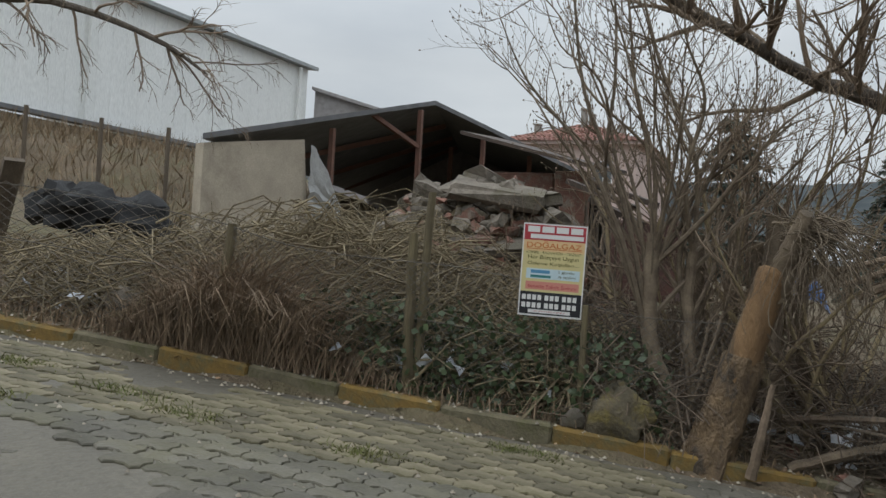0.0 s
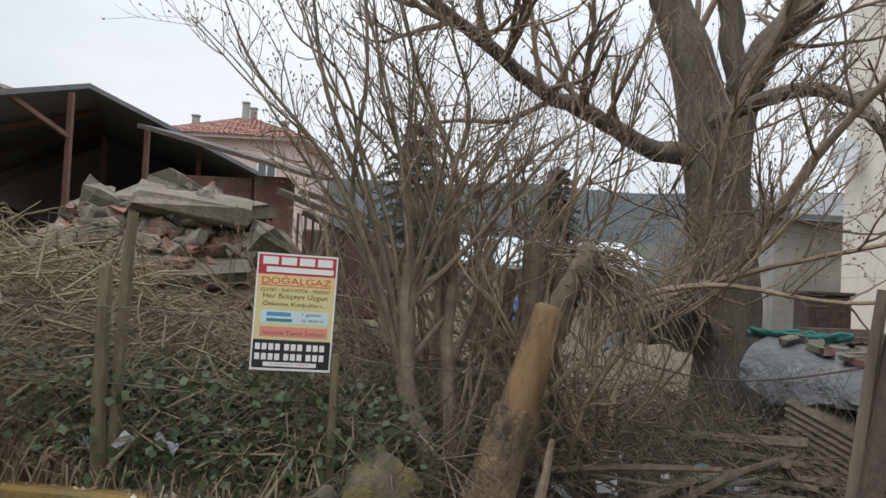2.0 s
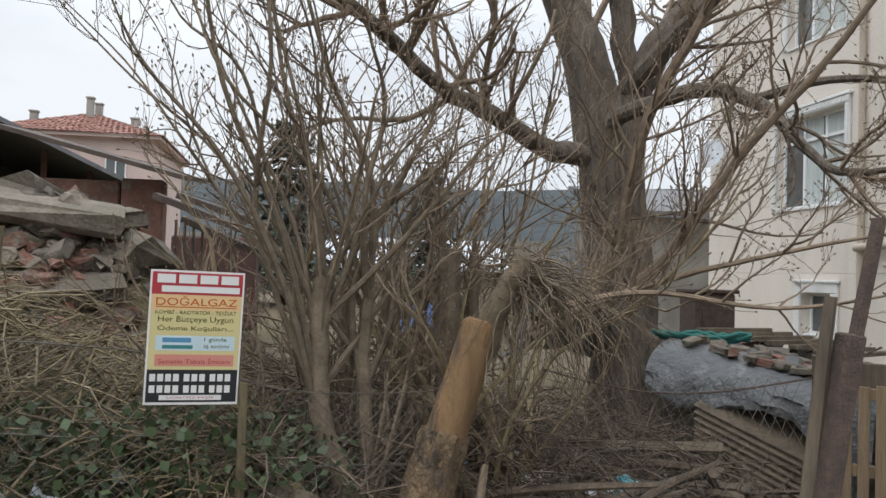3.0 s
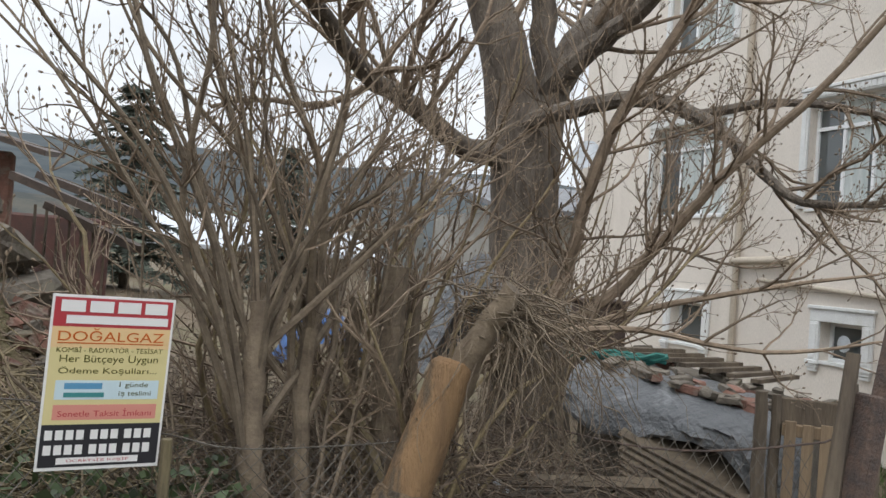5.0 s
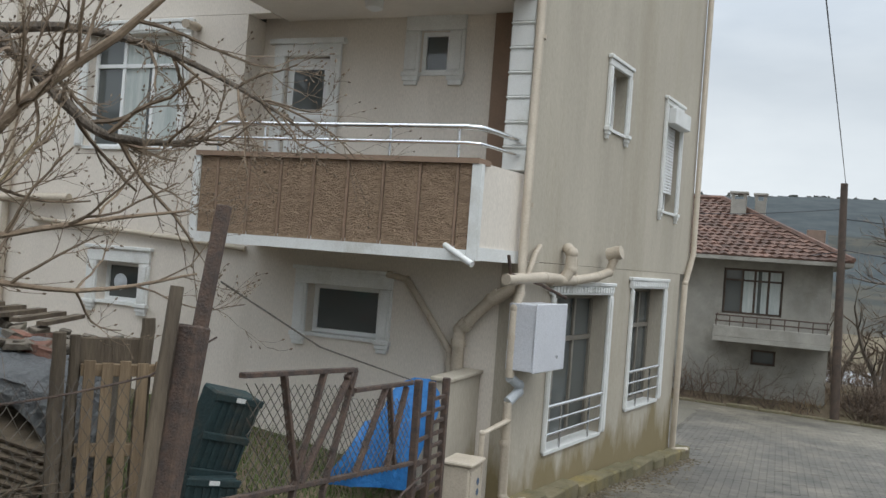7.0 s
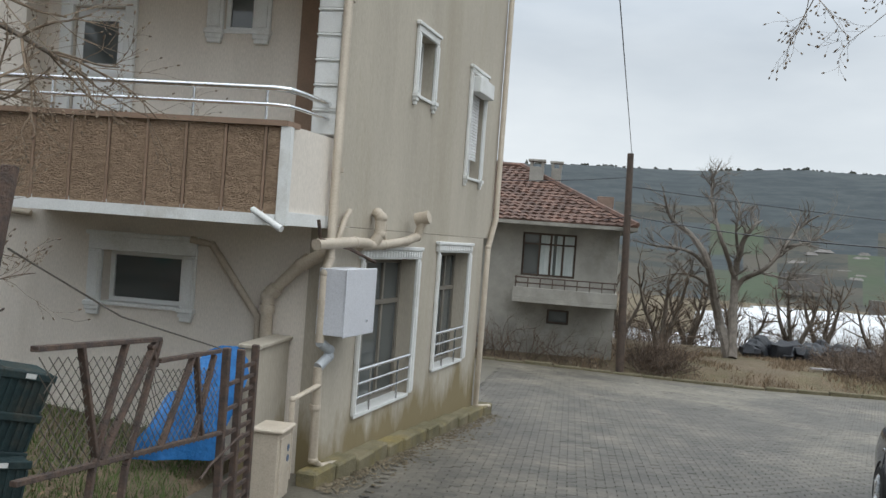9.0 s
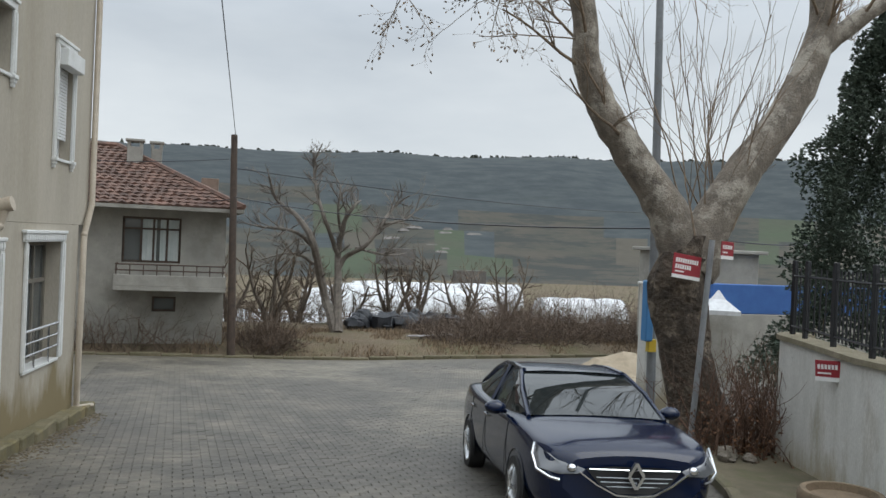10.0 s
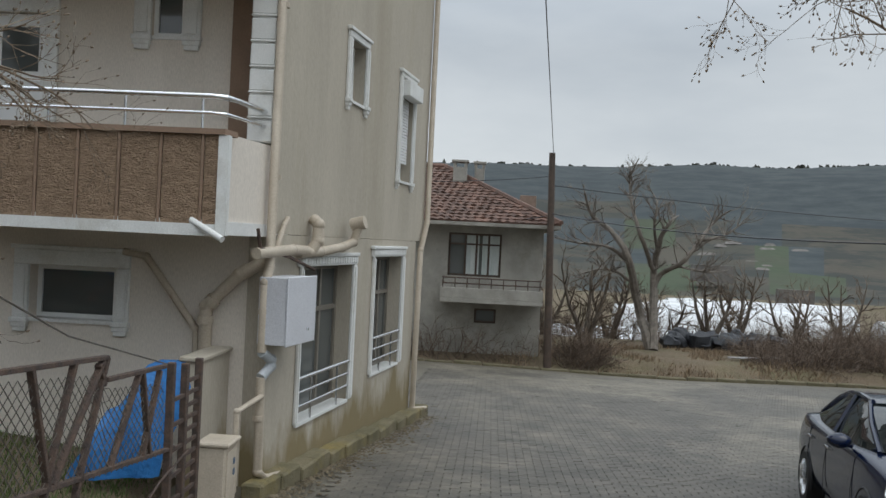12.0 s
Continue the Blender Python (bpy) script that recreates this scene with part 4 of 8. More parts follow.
for x, y, z1 in ((-8.15, 17.6, 4.75), (-7.35, 19.6, 4.5), (-6.9, 22.0, 4.3), (-9.0, 15.2, 3.95), (-9.4, 22.5, 4.6), (-6.2, 23.2, 4.0)):
    w = MB()
    w.box(x - 0.055, x + 0.055, y - 0.055, y + 0.055, 0.9, z1, None, 0.01)
    part("post", w, M_POST, shed)
w = MB()
w.beam((-8.15, 17.6, 3.9), (-8.7, 16.2, 4.45), 0.09, 0.09)
part("brace", w, M_POST, shed)
for i in range(1, 5):
    w = MB()
    f = i / 4
    w.beam(Vector(eL0).lerp(Vector(eL1), f), Vector(ridge0).lerp(Vector(ridge1), f) - Vector((0, 0, 0.12)), 0.08, 0.12)
    part("rafter", w, M_POST, shed)
M_CREAM = mat("old_cream_render", (0.48, 0.42, 0.33), (0.38, 0.33, 0.26), 0.95, 1.5, 0.3, 40, stain=(0.26, 0.22, 0.17), stain_scale=0.8, stain_at=(0.5, 0.7))
w = MB()
w.add([(-9.75, 12.1, 0.9), (-9.05, 14.7, 0.9), (-9.15, 14.4, 3.6), (-9.75, 12.1, 3.2), (-10, 12.2, 0.9), (-9.3, 14.8, 0.9), (-9.4, 14.5, 3.6), (-10, 12.2, 3.2)], [(0, 1, 2, 3), (4, 7, 6, 5), (1, 5, 6, 2), (0, 3, 7, 4), (3, 2, 6, 7)])
part("side_wall", w, M_CREAM, shed, "cream rendered end wall")
w = MB()
w.grid(lambda i, j: (-9.02 + 0.30 * i / 8 + 0.05 * math.sin(3 * j), 14.45 + 0.9 * i / 8, 3.5 - 1.45 * j / 8 - (1 - j / 8) * 1.35 * (i / 8) ** 1.4 + 0.04 * math.sin(i * 2 + j)), 8, 8)
solid("plastic_sheet", w, mat("grey_plastic_sheet", (0.42, 0.42, 0.41), (0.30, 0.30, 0.29), 0.45, 5, 0.5, 20), "torn pale plastic sheet hanging from the shed", "sheet", smooth=True)
# far shed roof and other roofs behind
w = MB()
w.add([(-21.5, 34.3, 8.9), (-15.2, 38, 7.2), (-18, 50, 7.4), (-24, 48, 9.0)] + [(-21.5, 34.3, 9.05), (-15.2, 38, 7.35), (-18, 50, 7.55), (-24, 48, 9.15)], [(0, 3, 2, 1), (4, 5, 6, 7), (0, 1, 5, 4), (1, 2, 6, 5)])
w.face([(-21.5, 34.6, 3), (-15.4, 38.2, 3), (-15.4, 38.2, 7.2), (-21.5, 34.6, 8.9)])
solid("lean_to_roof", w, M_LIFTED, "dark lean-to roof beside the white hall", "roof")

red = thing("tiled_house", "pale pink house with a red hipped tile roof", "house")
M_PINK = mat("pale_pink_render", (0.60, 0.47, 0.42), (0.54, 0.42, 0.38), 0.9, 1, 0.1)
w = MB()
w.box(-14.6, -7.8, 42.2, 52, 1.0, 7.7)
part("wall", w, M_PINK, red)
E0 = ((-15.1, 41.7, 7.65), (-7.35, 41.7, 7.65), (-7.35, 52.5, 7.65), (-15.1, 52.5, 7.65))
w = MB()
tile_slope(w, E0[0], E0[1], (-11.1, 46, 9.15), (-11.6, 46, 9.15), 12, 30)
tile_slope(w, E0[1], E0[2], (-11.1, 48, 9.15), (-11.1, 46, 9.15), 10, 24)
tile_slope(w, E0[3], E0[0], (-11.6, 46, 9.15), (-11.6, 48, 9.15), 10, 24)
part("roof", w, mat("faded_red_tile", (0.30, 0.145, 0.11), (0.21, 0.11, 0.09), 0.85, 3, 0.4, 30, island=0.5), red)
w = MB()
w.box(-15.0, -7.45, 41.8, 52.4, 7.5, 7.66)
part("cornice", w, M_PINK, red)
for x, y, z in ((-13.4, 43.9, 8.75), (-11.25, 45.2, 9.75), (-11.0, 45.9, 9.6), (-8.9, 43.6, 8.6)):
    w = MB()
    w.box(x - 0.16, x + 0.16, y - 0.16, y + 0.16, 7.9, z, None, 0.02)
    w.box(x - 0.2, x + 0.2, y - 0.2, y + 0.2, z + 0.002, z + 0.1, None, 0.02)
    part("chimney", w, M_CONC, red)
for x in (-12.6, -9.4):
    window(red, Matrix(((1, 0, 0, 0), (0, 1, 0, 42.19), (0, 0, 1, 0), (0, 0, 0, 1))), x - 0.45, x + 0.45, 5.6, 6.7, (0, 0.5), depth=-0.06, trim=0)
# low roofs behind the lot
for nm, lab, x0, x1, y0, y1, z, mt in (("low_house", "low far house with a pale roof", -0.5, 5.5, 28, 34, 1.9, M_CREAM), ("garden_shed", "far grey shed with a flat roof", 7.2, 12, 22.2, 27, 3.4, M_CONC)):
    hb = thing(nm, lab, "house")
    w = MB()
    w.box(x0, x1, y0, y1, -0.5, z)
    part("wall", w, mt, hb)
    w = MB()
    w.add([(x0 - 0.4, y0 - 0.4, z), (x1 + 0.4, y0 - 0.4, z), (x1 + 0.4, y1, z + 1.1), (x0 - 0.4, y1, z + 1.1), (x0 - 0.4, y0 - 0.4, z + 0.12), (x1 + 0.4, y0 - 0.4, z + 0.12), (x1 + 0.4, y1, z + 1.22), (x0 - 0.4, y1, z + 1.22)], [(0, 3, 2, 1), (4, 5, 6, 7), (0, 1, 5, 4), (1, 2, 6, 5), (2, 3, 7, 6), (3, 0, 4, 7)])
    part("roof", w, M_GPIPE if nm == "low_house" else M_DKROOF, hb)

# greenhouses in the valley
M_FARM = mat("hazy_farm_wall", (0.20, 0.185, 0.17), (0.10, 0.092, 0.085), 0.95, 0.3, 0.0, 3)
M_FOIL = mat("white_greenhouse_film", (0.66, 0.67, 0.68), (0.54, 0.55, 0.56), 0.5, 0.6, 0.3, 8)


def greenhouse(x, y0, y1, wd, h, z):
    g = MB()
    ny = max(6, int(abs(y1 - y0) / 3))
    g.grid(lambda i, j: (x + wd * math.cos(math.pi * j / 10), y0 + (y1 - y0) * i / ny, z + h * math.sin(math.pi * j / 10) * (0.97 + 0.06 * (i % 2))), ny, 10)
    for i in (0, ny):
        g.face([(x + wd * math.cos(math.pi * j / 10), y0 + (y1 - y0) * i / ny, z + h * math.sin(math.pi * j / 10)) for j in range(11)])
    return solid("greenhouse", g, M_FOIL, "long white plastic film greenhouse tunnel", "greenhouse", "valley greenhouses")


for k in range(4):
    greenhouse(64 + 4.6 * k, -1.5 + 0.5 * k, -17 - 1.5 * k, 2.0, 1.7, -6.6)
for k in range(4):
    greenhouse(92 + 6 * k, -10 - 3 * k, -33 - 3 * k, 2.9, 2.9, -6.5)
greenhouse(88, -36, -46, 2.5, 2.6, -6.4)
for q in ((150, 152, -52, -46, -6.6, -3.2), (230, 236, -60, -50, -5, -0.5)):
    w = MB()
    w.box(*q)
    solid("farm_building", w, M_FARM, "small pale farm shed across the valley", "farm building", "farm sheds")
vil = random.Random(5)
for k in range(9):
    a = radians(-13 - 6 * vil.random() - (8 if k > 8 else 0))
    r = 300 + 90 * vil.random()
    hb = MB()
    x, y, z = r * math.cos(a), r * math.sin(a), -7.5 + 99 * step(200, 960, r) - 2
    s = 1.3 + 1.1 * vil.random()
    hb.box(x - s, x + s, y - s * 1.6, y + s * 1.6, z - 4, z + 2.4)
    hb.add([(x - s - 0.3, y - s * 1.7, z + 2.4), (x + s + 0.3, y - s * 1.7, z + 2.4), (x + s + 0.3, y + s * 1.7, z + 2.4), (x - s - 0.3, y + s * 1.7, z + 2.4), (x, y - s, z + 3.6), (x, y + s, z + 3.6)], [(0, 1, 4), (1, 2, 5, 4), (2, 3, 5), (3, 0, 4, 5)])
    solid("farmhouse", hb, M_FARM, "small far pale farmhouse on the hillside", "house", "far farmhouses")


# ---- trees and shrubs ----
def wander(rnd, p, d, length, r0, r1, n, bend=0.25, lift=0.0):
    """A crooked run of points from p towards d with its radii."""
    p, d = Vector(p), Vector(d).normalized()
    pts, rad = [p.copy()], [r0]
    for i in range(n):
        d = (d + Vector((rnd.gauss(0, bend), rnd.gauss(0, bend), rnd.gauss(0, bend) + lift)) * (1.0 / n) ** 0.5).normalized()
        p = p + d * (length / n)
        pts.append(p.copy())
        rad.append(r0 + (r1 - r0) * (i + 1) / n)
    return pts, rad


def sprout(mb, rnd, p, d, length, r, level, kids=(4, 5, 4), lift=0.15, bend=0.35, spread=0.9, sides=(7, 5, 3, 3), shrink=0.55, nseg=6, bud=0.0):
    pts, rad = wander(rnd, p, d, length, r, r * 0.45, nseg, bend, lift)
    mb.tube(pts, rad, sides[min(len(sides) - 1, 3 - level)], False)
    if bud > 0 and level == 0:
        t = (pts[-1] - pts[-2]).normalized()
        mb.tube([pts[-1] - t * bud, pts[-1], pts[-1] + t * bud * 1.6, pts[-1] + t * bud * 3], [r * 0.5, bud, bud * 0.9, 0.001], 4, False)
    if level <= 0:
        return
    for k in range(kids[level - 1] if level - 1 < len(kids) else 4):
        f = rnd.uniform(0.25, 1.0)
        i = min(nseg - 1, int(f * nseg))
        q = pts[i].lerp(pts[i + 1], f * nseg - i)
        t = (pts[i + 1] - pts[i]).normalized()
        side = Vector((rnd.gauss(0, 1), rnd.gauss(0, 1), rnd.gauss(0.2, 0.8)))
        side = (side - t * side.dot(t)).normalized()
        nd = (t + side * rnd.uniform(0.5, 1.0) * spread).normalized()
        sprout(mb, rnd, q, nd, length * rnd.uniform(0.4, 0.75) * shrink * 1.3, max(0.0022, r * 0.5 * (1 - 0.4 * f)), level - 1, kids, lift, bend, spread, sides, shrink, max(3, nseg - 1), bud)


def limb(mb, rnd, pts, rads, n=12, twigs=10, tl=1.0, level=2, lift=0.15, bud=0.0, mb2=None, start=0.25, tr=0.02, spread=0.9):
    """A limb through given knots, smoothed, with side shoots."""
    pts = [Vector(p) for p in pts]
    fine, fr = [], []
    for i in range(len(pts) - 1):
        a, b = pts[max(i - 1, 0)], pts[min(i + 2, len(pts) - 1)]
        for k in range(5):
            t = k / 5
            h = pts[i] * (2 * t ** 3 - 3 * t ** 2 + 1) + pts[i + 1] * (3 * t ** 2 - 2 * t ** 3) + (pts[i + 1] - a) * 0.5 * (t ** 3 - 2 * t ** 2 + t) + (b - pts[i]) * 0.5 * (t ** 3 - t ** 2)
            rr = rads[i] + (rads[i + 1] - rads[i]) * t
            fine.append(h + Vector((rnd.gauss(0, 1), rnd.gauss(0, 1), rnd.gauss(0, 1))) * min(rr * 0.10, 0.012))
            fr.append(rr * rnd.uniform(0.96, 1.04))
    fine.append(pts[-1])
    fr.append(rads[-1])
    mb.tube(fine, fr, n)
    for k in range(twigs):
        f = rnd.uniform(start, 1.0) * (len(fine) - 1)
        i = min(len(fine) - 2, int(f))
        t = (fine[i + 1] - fine[i]).normalized()
        side = Vector((rnd.gauss(0, 1), rnd.gauss(0, 1), rnd.gauss(0.25, 0.8)))
        side = (side - t * side.dot(t)).normalized()
        sprout(mb2 or mb, rnd, fine[i], (t * 0.7 + side * spread), tl * rnd.uniform(0.6, 1.3), min(tr, fr[i] * 0.6), level, bud=bud, lift=lift)


rt = random.Random(11)
tree = thing("walnut_tree", "large bare walnut tree with a thick forked trunk", "tree")
tk, tw = MB(), MB()
limb(tk, rt, [(2.55, 11.3, 0.2), (2.46, 11.25, 1.2), (2.30, 11.23, 2.5), (2.14, 11.22, 3.4), (1.90, 11.21, 4.25), (1.5, 11.22, 5.3), (1.0, 11.0, 6.8)], [0.50, 0.42, 0.38, 0.34, 0.27, 0.22, 0.14], 16, 5, 1.8, 3, mb2=tw, start=0.7, tr=0.05)
limb(tk, rt, [(2.34, 11.22, 2.9), (2.52, 11.27, 3.9), (2.84, 11.31, 4.55), (3.5, 11.31, 5.4), (4.2, 11.2, 6.8)], [0.28, 0.22, 0.19, 0.16, 0.10], 12, 6, 1.8, 3, mb2=tw, start=0.5, tr=0.05)
limb(tk, rt, [(2.5, 11.25, 4.0), (2.36, 11.24, 4.8), (2.2, 11.2, 6.2)], [0.16, 0.14, 0.10], 10, 4, 1.6, 3, mb2=tw, start=0.5, tr=0.05)
limb(tk, rt, [(2.05, 11.2, 3.2), (1.35, 10.95, 3.22), (0.79, 10.5, 3.42), (0.02, 9.9, 3.60), (-0.70, 8.9, 3.84), (-1.35, 8.2, 4.1), (-2.2, 7.2, 4.5)], [0.15, 0.115, 0.095, 0.08, 0.062, 0.042, 0.022], 12, 30, 1.2, 3, mb2=tw, start=0.3, tr=0.035)
limb(tk, rt, [(2.10, 11.0, 3.55), (2.28, 10.18, 3.64), (2.55, 9.50, 3.66), (2.69, 8.80, 3.41), (2.66, 8.22, 3.06), (2.71, 7.72, 2.69), (2.82, 7.28, 2.62), (2.94, 6.94, 2.68)], [0.10, 0.09, 0.075, 0.065, 0.05, 0.035, 0.025, 0.014], 9, 28, 0.8, 2, mb2=tw, start=0.25, lift=0.05, bud=0.007, tr=0.02)
limb(tk, rt, [(2.45, 11.2, 4.0), (2.64, 10.63, 4.37), (2.82, 9.99, 4.70), (2.94, 9.3, 5.1)], [0.14, 0.12, 0.09, 0.05], 9, 8, 1.2, 3, mb2=tw, tr=0.03)
limb(tk, rt, [(2.69, 8.9, 3.44), (3.0, 8.2, 3.5), (3.3, 7.4, 3.3), (3.5, 6.6, 2.9)], [0.05, 0.035, 0.025, 0.012], 7, 15, 0.75, 2, mb2=tw, lift=0.0, bud=0.007, tr=0.016)
part("trunk", tk, M_BARK, tree, "deeply furrowed dark bark", True)
tagged(part("crown", tw, M_TWIG, tree, "", True), kind="stuff")

stump = thing("leaning_stump", "leaning pollarded trunk with a peeled orange-brown upper part", "tree stump")
M_PEEL = mat("peeled_orange_wood", (0.29, 0.175, 0.085), (0.19, 0.115, 0.06), 0.85, 5, 0.7, 40, stretch=(2, 2, 0.5), stain=(0.105, 0.078, 0.05), stain_scale=3.5, stain_at=(0.52, 0.64), dist=0.03)
M_FLAKE = mat("flaking_tan_bark", (0.235, 0.16, 0.09), (0.12, 0.085, 0.055), 0.95, 7, 1.0, 40, stretch=(1, 1, 0.6), stain=(0.075, 0.058, 0.042), stain_scale=5, stain_at=(0.52, 0.6), dist=0.05)


def bole(pts, rads, rough, seed):
    """A trunk with an uneven, furrowed skin."""
    mb = MB()
    vs, n, m = [], 28, 26
    for i in range(m + 1):
        f = i / m * (len(pts) - 1)
        k = min(len(pts) - 2, int(f))
        c = Vector(pts[k]).lerp(Vector(pts[k + 1]), f - k)
        r = rads[k] + (rads[k + 1] - rads[k]) * (f - k)
        for q in range(n):
            an = 2 * math.pi * q / n
            d = Vector((math.cos(an), math.sin(an), 0))
            h = 1 + rough * (noise.noise(Vector((d.x * 2.2, d.y * 2.2, i * 0.18 + seed))) + 0.6 * noise.noise(Vector((d.x * 6, d.y * 6, i * 0.5 + seed))))
            vs.append(c + d * r * h + Vector((0, 0, -0.25 * d.x * r)))
    mb.add(vs, [(i * n + q, i * n + (q + 1) % n, (i + 1) * n + (q + 1) % n, (i + 1) * n + q) for i in range(m) for q in range(n)] + [tuple(m * n + q for q in range(n))])
    return mb


part("foot", bole([(-0.68, 7.10, -0.35), (-0.58, 7.13, -0.05), (-0.48, 7.14, 0.3), (-0.35, 7.12, 0.78), (-0.34, 7.12, 0.80)], [0.25, 0.20, 0.165, 0.142, 0.10], 0.24, 3), M_FLAKE, stump, "rough flaking bark", True)
part("peeled_trunk", bole([(-0.48, 7.14, 0.3), (-0.35, 7.12, 0.78), (-0.16, 7.05, 1.47), (-0.145, 7.045, 1.50)], [0.13, 0.132, 0.118, 0.095], 0.07, 9), M_PEEL, stump, "peeled smooth orange-brown wood", True)
sb = MB()
limb(sb, rt, [(-0.14, 7.10, 1.25), (-0.08, 7.0, 1.55), (0.00, 6.88, 1.78), (0.05, 6.82, 1.92)], [0.10, 0.085, 0.065, 0.05], 10, 0)
part("broken_branch", sb, M_CANE, stump, "", True)
sb = MB()
limb(sb, rt, [(-0.25, 7.0, -0.15), (-0.18, 6.95, 0.25), (-0.12, 6.98, 0.6)], [0.045, 0.035, 0.02], 7, 0)
part("side_shoot", sb, M_TWIG, stump, "", True)
# creeper hanging over the stump
cr = MB()
for k in range(210):
    a = rt.uniform(0, 2 * math.pi)
    p = Vector((0.03 + rt.gauss(0, 0.10), 6.95 + rt.gauss(0, 0.10), 1.80 + rt.gauss(0, 0.07)))
    d = Vector((math.cos(a) * 0.6 + 0.75, math.sin(a) * 0.6 + 0.15, 0.15))
    ln = rt.uniform(0.4, 1.3)
    pts = [p.copy()]
    for q in range(9):
        d = (d + Vector((rt.gauss(0, 0.34), rt.gauss(0, 0.34), -0.32 + rt.gauss(0, 0.3)))).normalized()
        p = p + d * ln / 9
        pts.append(p.copy())
    r0 = rt.uniform(0.002, 0.0065)
    cr.tube(pts, [r0 * (1 - 0.06 * q) for q in range(10)], 4, False)
tagged(solid("creeper", cr, M_CANE, "dry tangled creeper stems draped over the stump", "creeper", smooth=True), kind="stuff")


def shrub(name, label, seed, bases, n, tops, h, mt, r=0.018):
    rnd = random.Random(seed)
    th = thing(name, label, "shrub")
    mb, t2 = MB(), MB()
    for k in range(n):
        b = Vector(rnd.choice(bases)) + Vector((rnd.gauss(0, 0.10), rnd.gauss(0, 0.10), -0.1))
        lean = Vector((rnd.gauss(tops[0], tops[1]), rnd.gauss(tops[2], tops[3]), 1.0))
        ln = h * rnd.uniform(0.55, 1.1)
        pts, rad = wander(rnd, b, lean, ln, r * rnd.uniform(0.4, 1.3), 0.005, 12, 0.46, 0.12)
        mb.tube(pts, rad, 6, False)
        for q in range(rnd.randint(9, 15)):
            i = rnd.randint(3, 11)
            t = (pts[i + 1] - pts[i]).normalized()
            sd = Vector((rnd.gauss(0, 1), rnd.gauss(0, 1), rnd.gauss(0.3, 0.6)))
            sprout(t2, rnd, pts[i], t + sd * 0.8, rnd.uniform(0.35, 1.2), 0.0105, 1, kids=(5,), sides=(3, 3, 4, 4), bud=0.007, lift=0.2)
    part("trunk", mb, mt, th, "", True)
    tagged(part("crown", t2, M_TWIG, th, "", True), kind="stuff")
    return th


def fan_shrub():
    """A crooked trunk that parts at chest height into a fan of long straight canes."""
    rnd = random.Random(21)
    th = thing("elder_shrub", "tall bare shrub fanning into long canes from one crooked trunk", "shrub")
    mb, t2 = MB(), MB()
    limb(mb, rnd, [(-0.86, 7.38, -0.1), (-0.98, 7.4, 0.4), (-1.14, 7.4, 0.82), (-1.16, 7.4, 1.3), (-1.16, 7.4, 1.75)], [0.085, 0.075, 0.068, 0.066, 0.06], 10, 0)
    limb(mb, rnd, [(-0.70, 7.62, -0.1), (-0.80, 7.6, 0.5), (-0.86, 7.58, 1.1), (-0.84, 7.55, 1.6)], [0.06, 0.055, 0.05, 0.045], 9, 0)
    for k in range(9):
        b = Vector((-0.95 + rnd.gauss(0, 0.2), 7.55 + rnd.gauss(0, 0.2), -0.1))
        pts, rad = wander(rnd, b, (rnd.gauss(-0.05, 0.25), rnd.gauss(0.05, 0.2), 1), rnd.uniform(1.6, 3.4), rnd.uniform(0.012, 0.026), 0.005, 12, 0.5, 0.12)
        limb(mb, rnd, pts[::3], rad[::3], 6, 9, 0.5, 1, tr=0.008, mb2=t2, bud=0.007, start=0.3, lift=0.2)
    for k in range(30):
        f = k / 29
        low = rnd.uniform(-0.5, 1.0)
        b = Vector((-1.16 if k % 3 else -0.84, 7.4 + 0.16 * (k % 3 == 0), 1.1 + 0.65 * low))
        tip = Vector((-3.1 + 3.5 * f + rnd.gauss(0, 0.18), 7.4 + rnd.gauss(0.25, 0.55), 2.85 + 1.9 * math.sin(math.pi * min(1, f + 0.18)) ** 1.2 * rnd.uniform(0.6, 1.1)))
        kn = [b.lerp(tip, g) + Vector((rnd.gauss(0, 0.09), rnd.gauss(0, 0.09), 0.7 * g * (1 - g) + rnd.gauss(0, 0.06))) for g in (0.25, 0.5, 0.75)]
        r0 = rnd.uniform(0.010, 0.027)
        limb(mb, rnd, [b, *kn, tip], [r0, r0 * 0.85, r0 * 0.65, r0 * 0.4, 0.004], 6, 12, 0.5, 1, tr=0.008, mb2=t2, bud=0.007, start=0.3, lift=0.25, spread=0.75)
    part("trunk", mb, M_CANE, th, "", True)
    tagged(part("crown", t2, M_TWIG, th, "", True), kind="stuff")


fan_shrub()
shrub("elder_shrub", "tall bare shrub growing behind the leaning stump", 22, [(0.1, 7.9, 0.0), (0.4, 8.2, 0.0), (-0.35, 8.2, 0.1)], 15, (0.08, 0.38, 0.1, 0.26), 3.8, M_TWIGG, 0.038)
shrub("elder_shrub", "bare shrub with old thick cut stems", 23, [(-0.6, 8.5, 0.1), (-0.9, 8.7, 0.1)], 11, (0.0, 0.36, 0.1, 0.26), 3.4, M_TWIGG, 0.042)
rs = random.Random(31)
dg = thing("leaning_branch", "long budded branches leaning across the yard", "branch")
db = MB()
limb(db, rs, [(0.9, 8.4, 1.5), (1.24, 8.43, 1.92), (1.28, 8.25, 2.51), (1.38, 8.03, 3.13), (1.58, 7.73, 3.66), (1.75, 7.47, 4.2)], [0.06, 0.055, 0.05, 0.045, 0.04, 0.03], 8, 24, 0.9, 2, bud=0.006, tr=0.014)
part("stem", db, M_TWIG, dg, "", True)
db = MB()
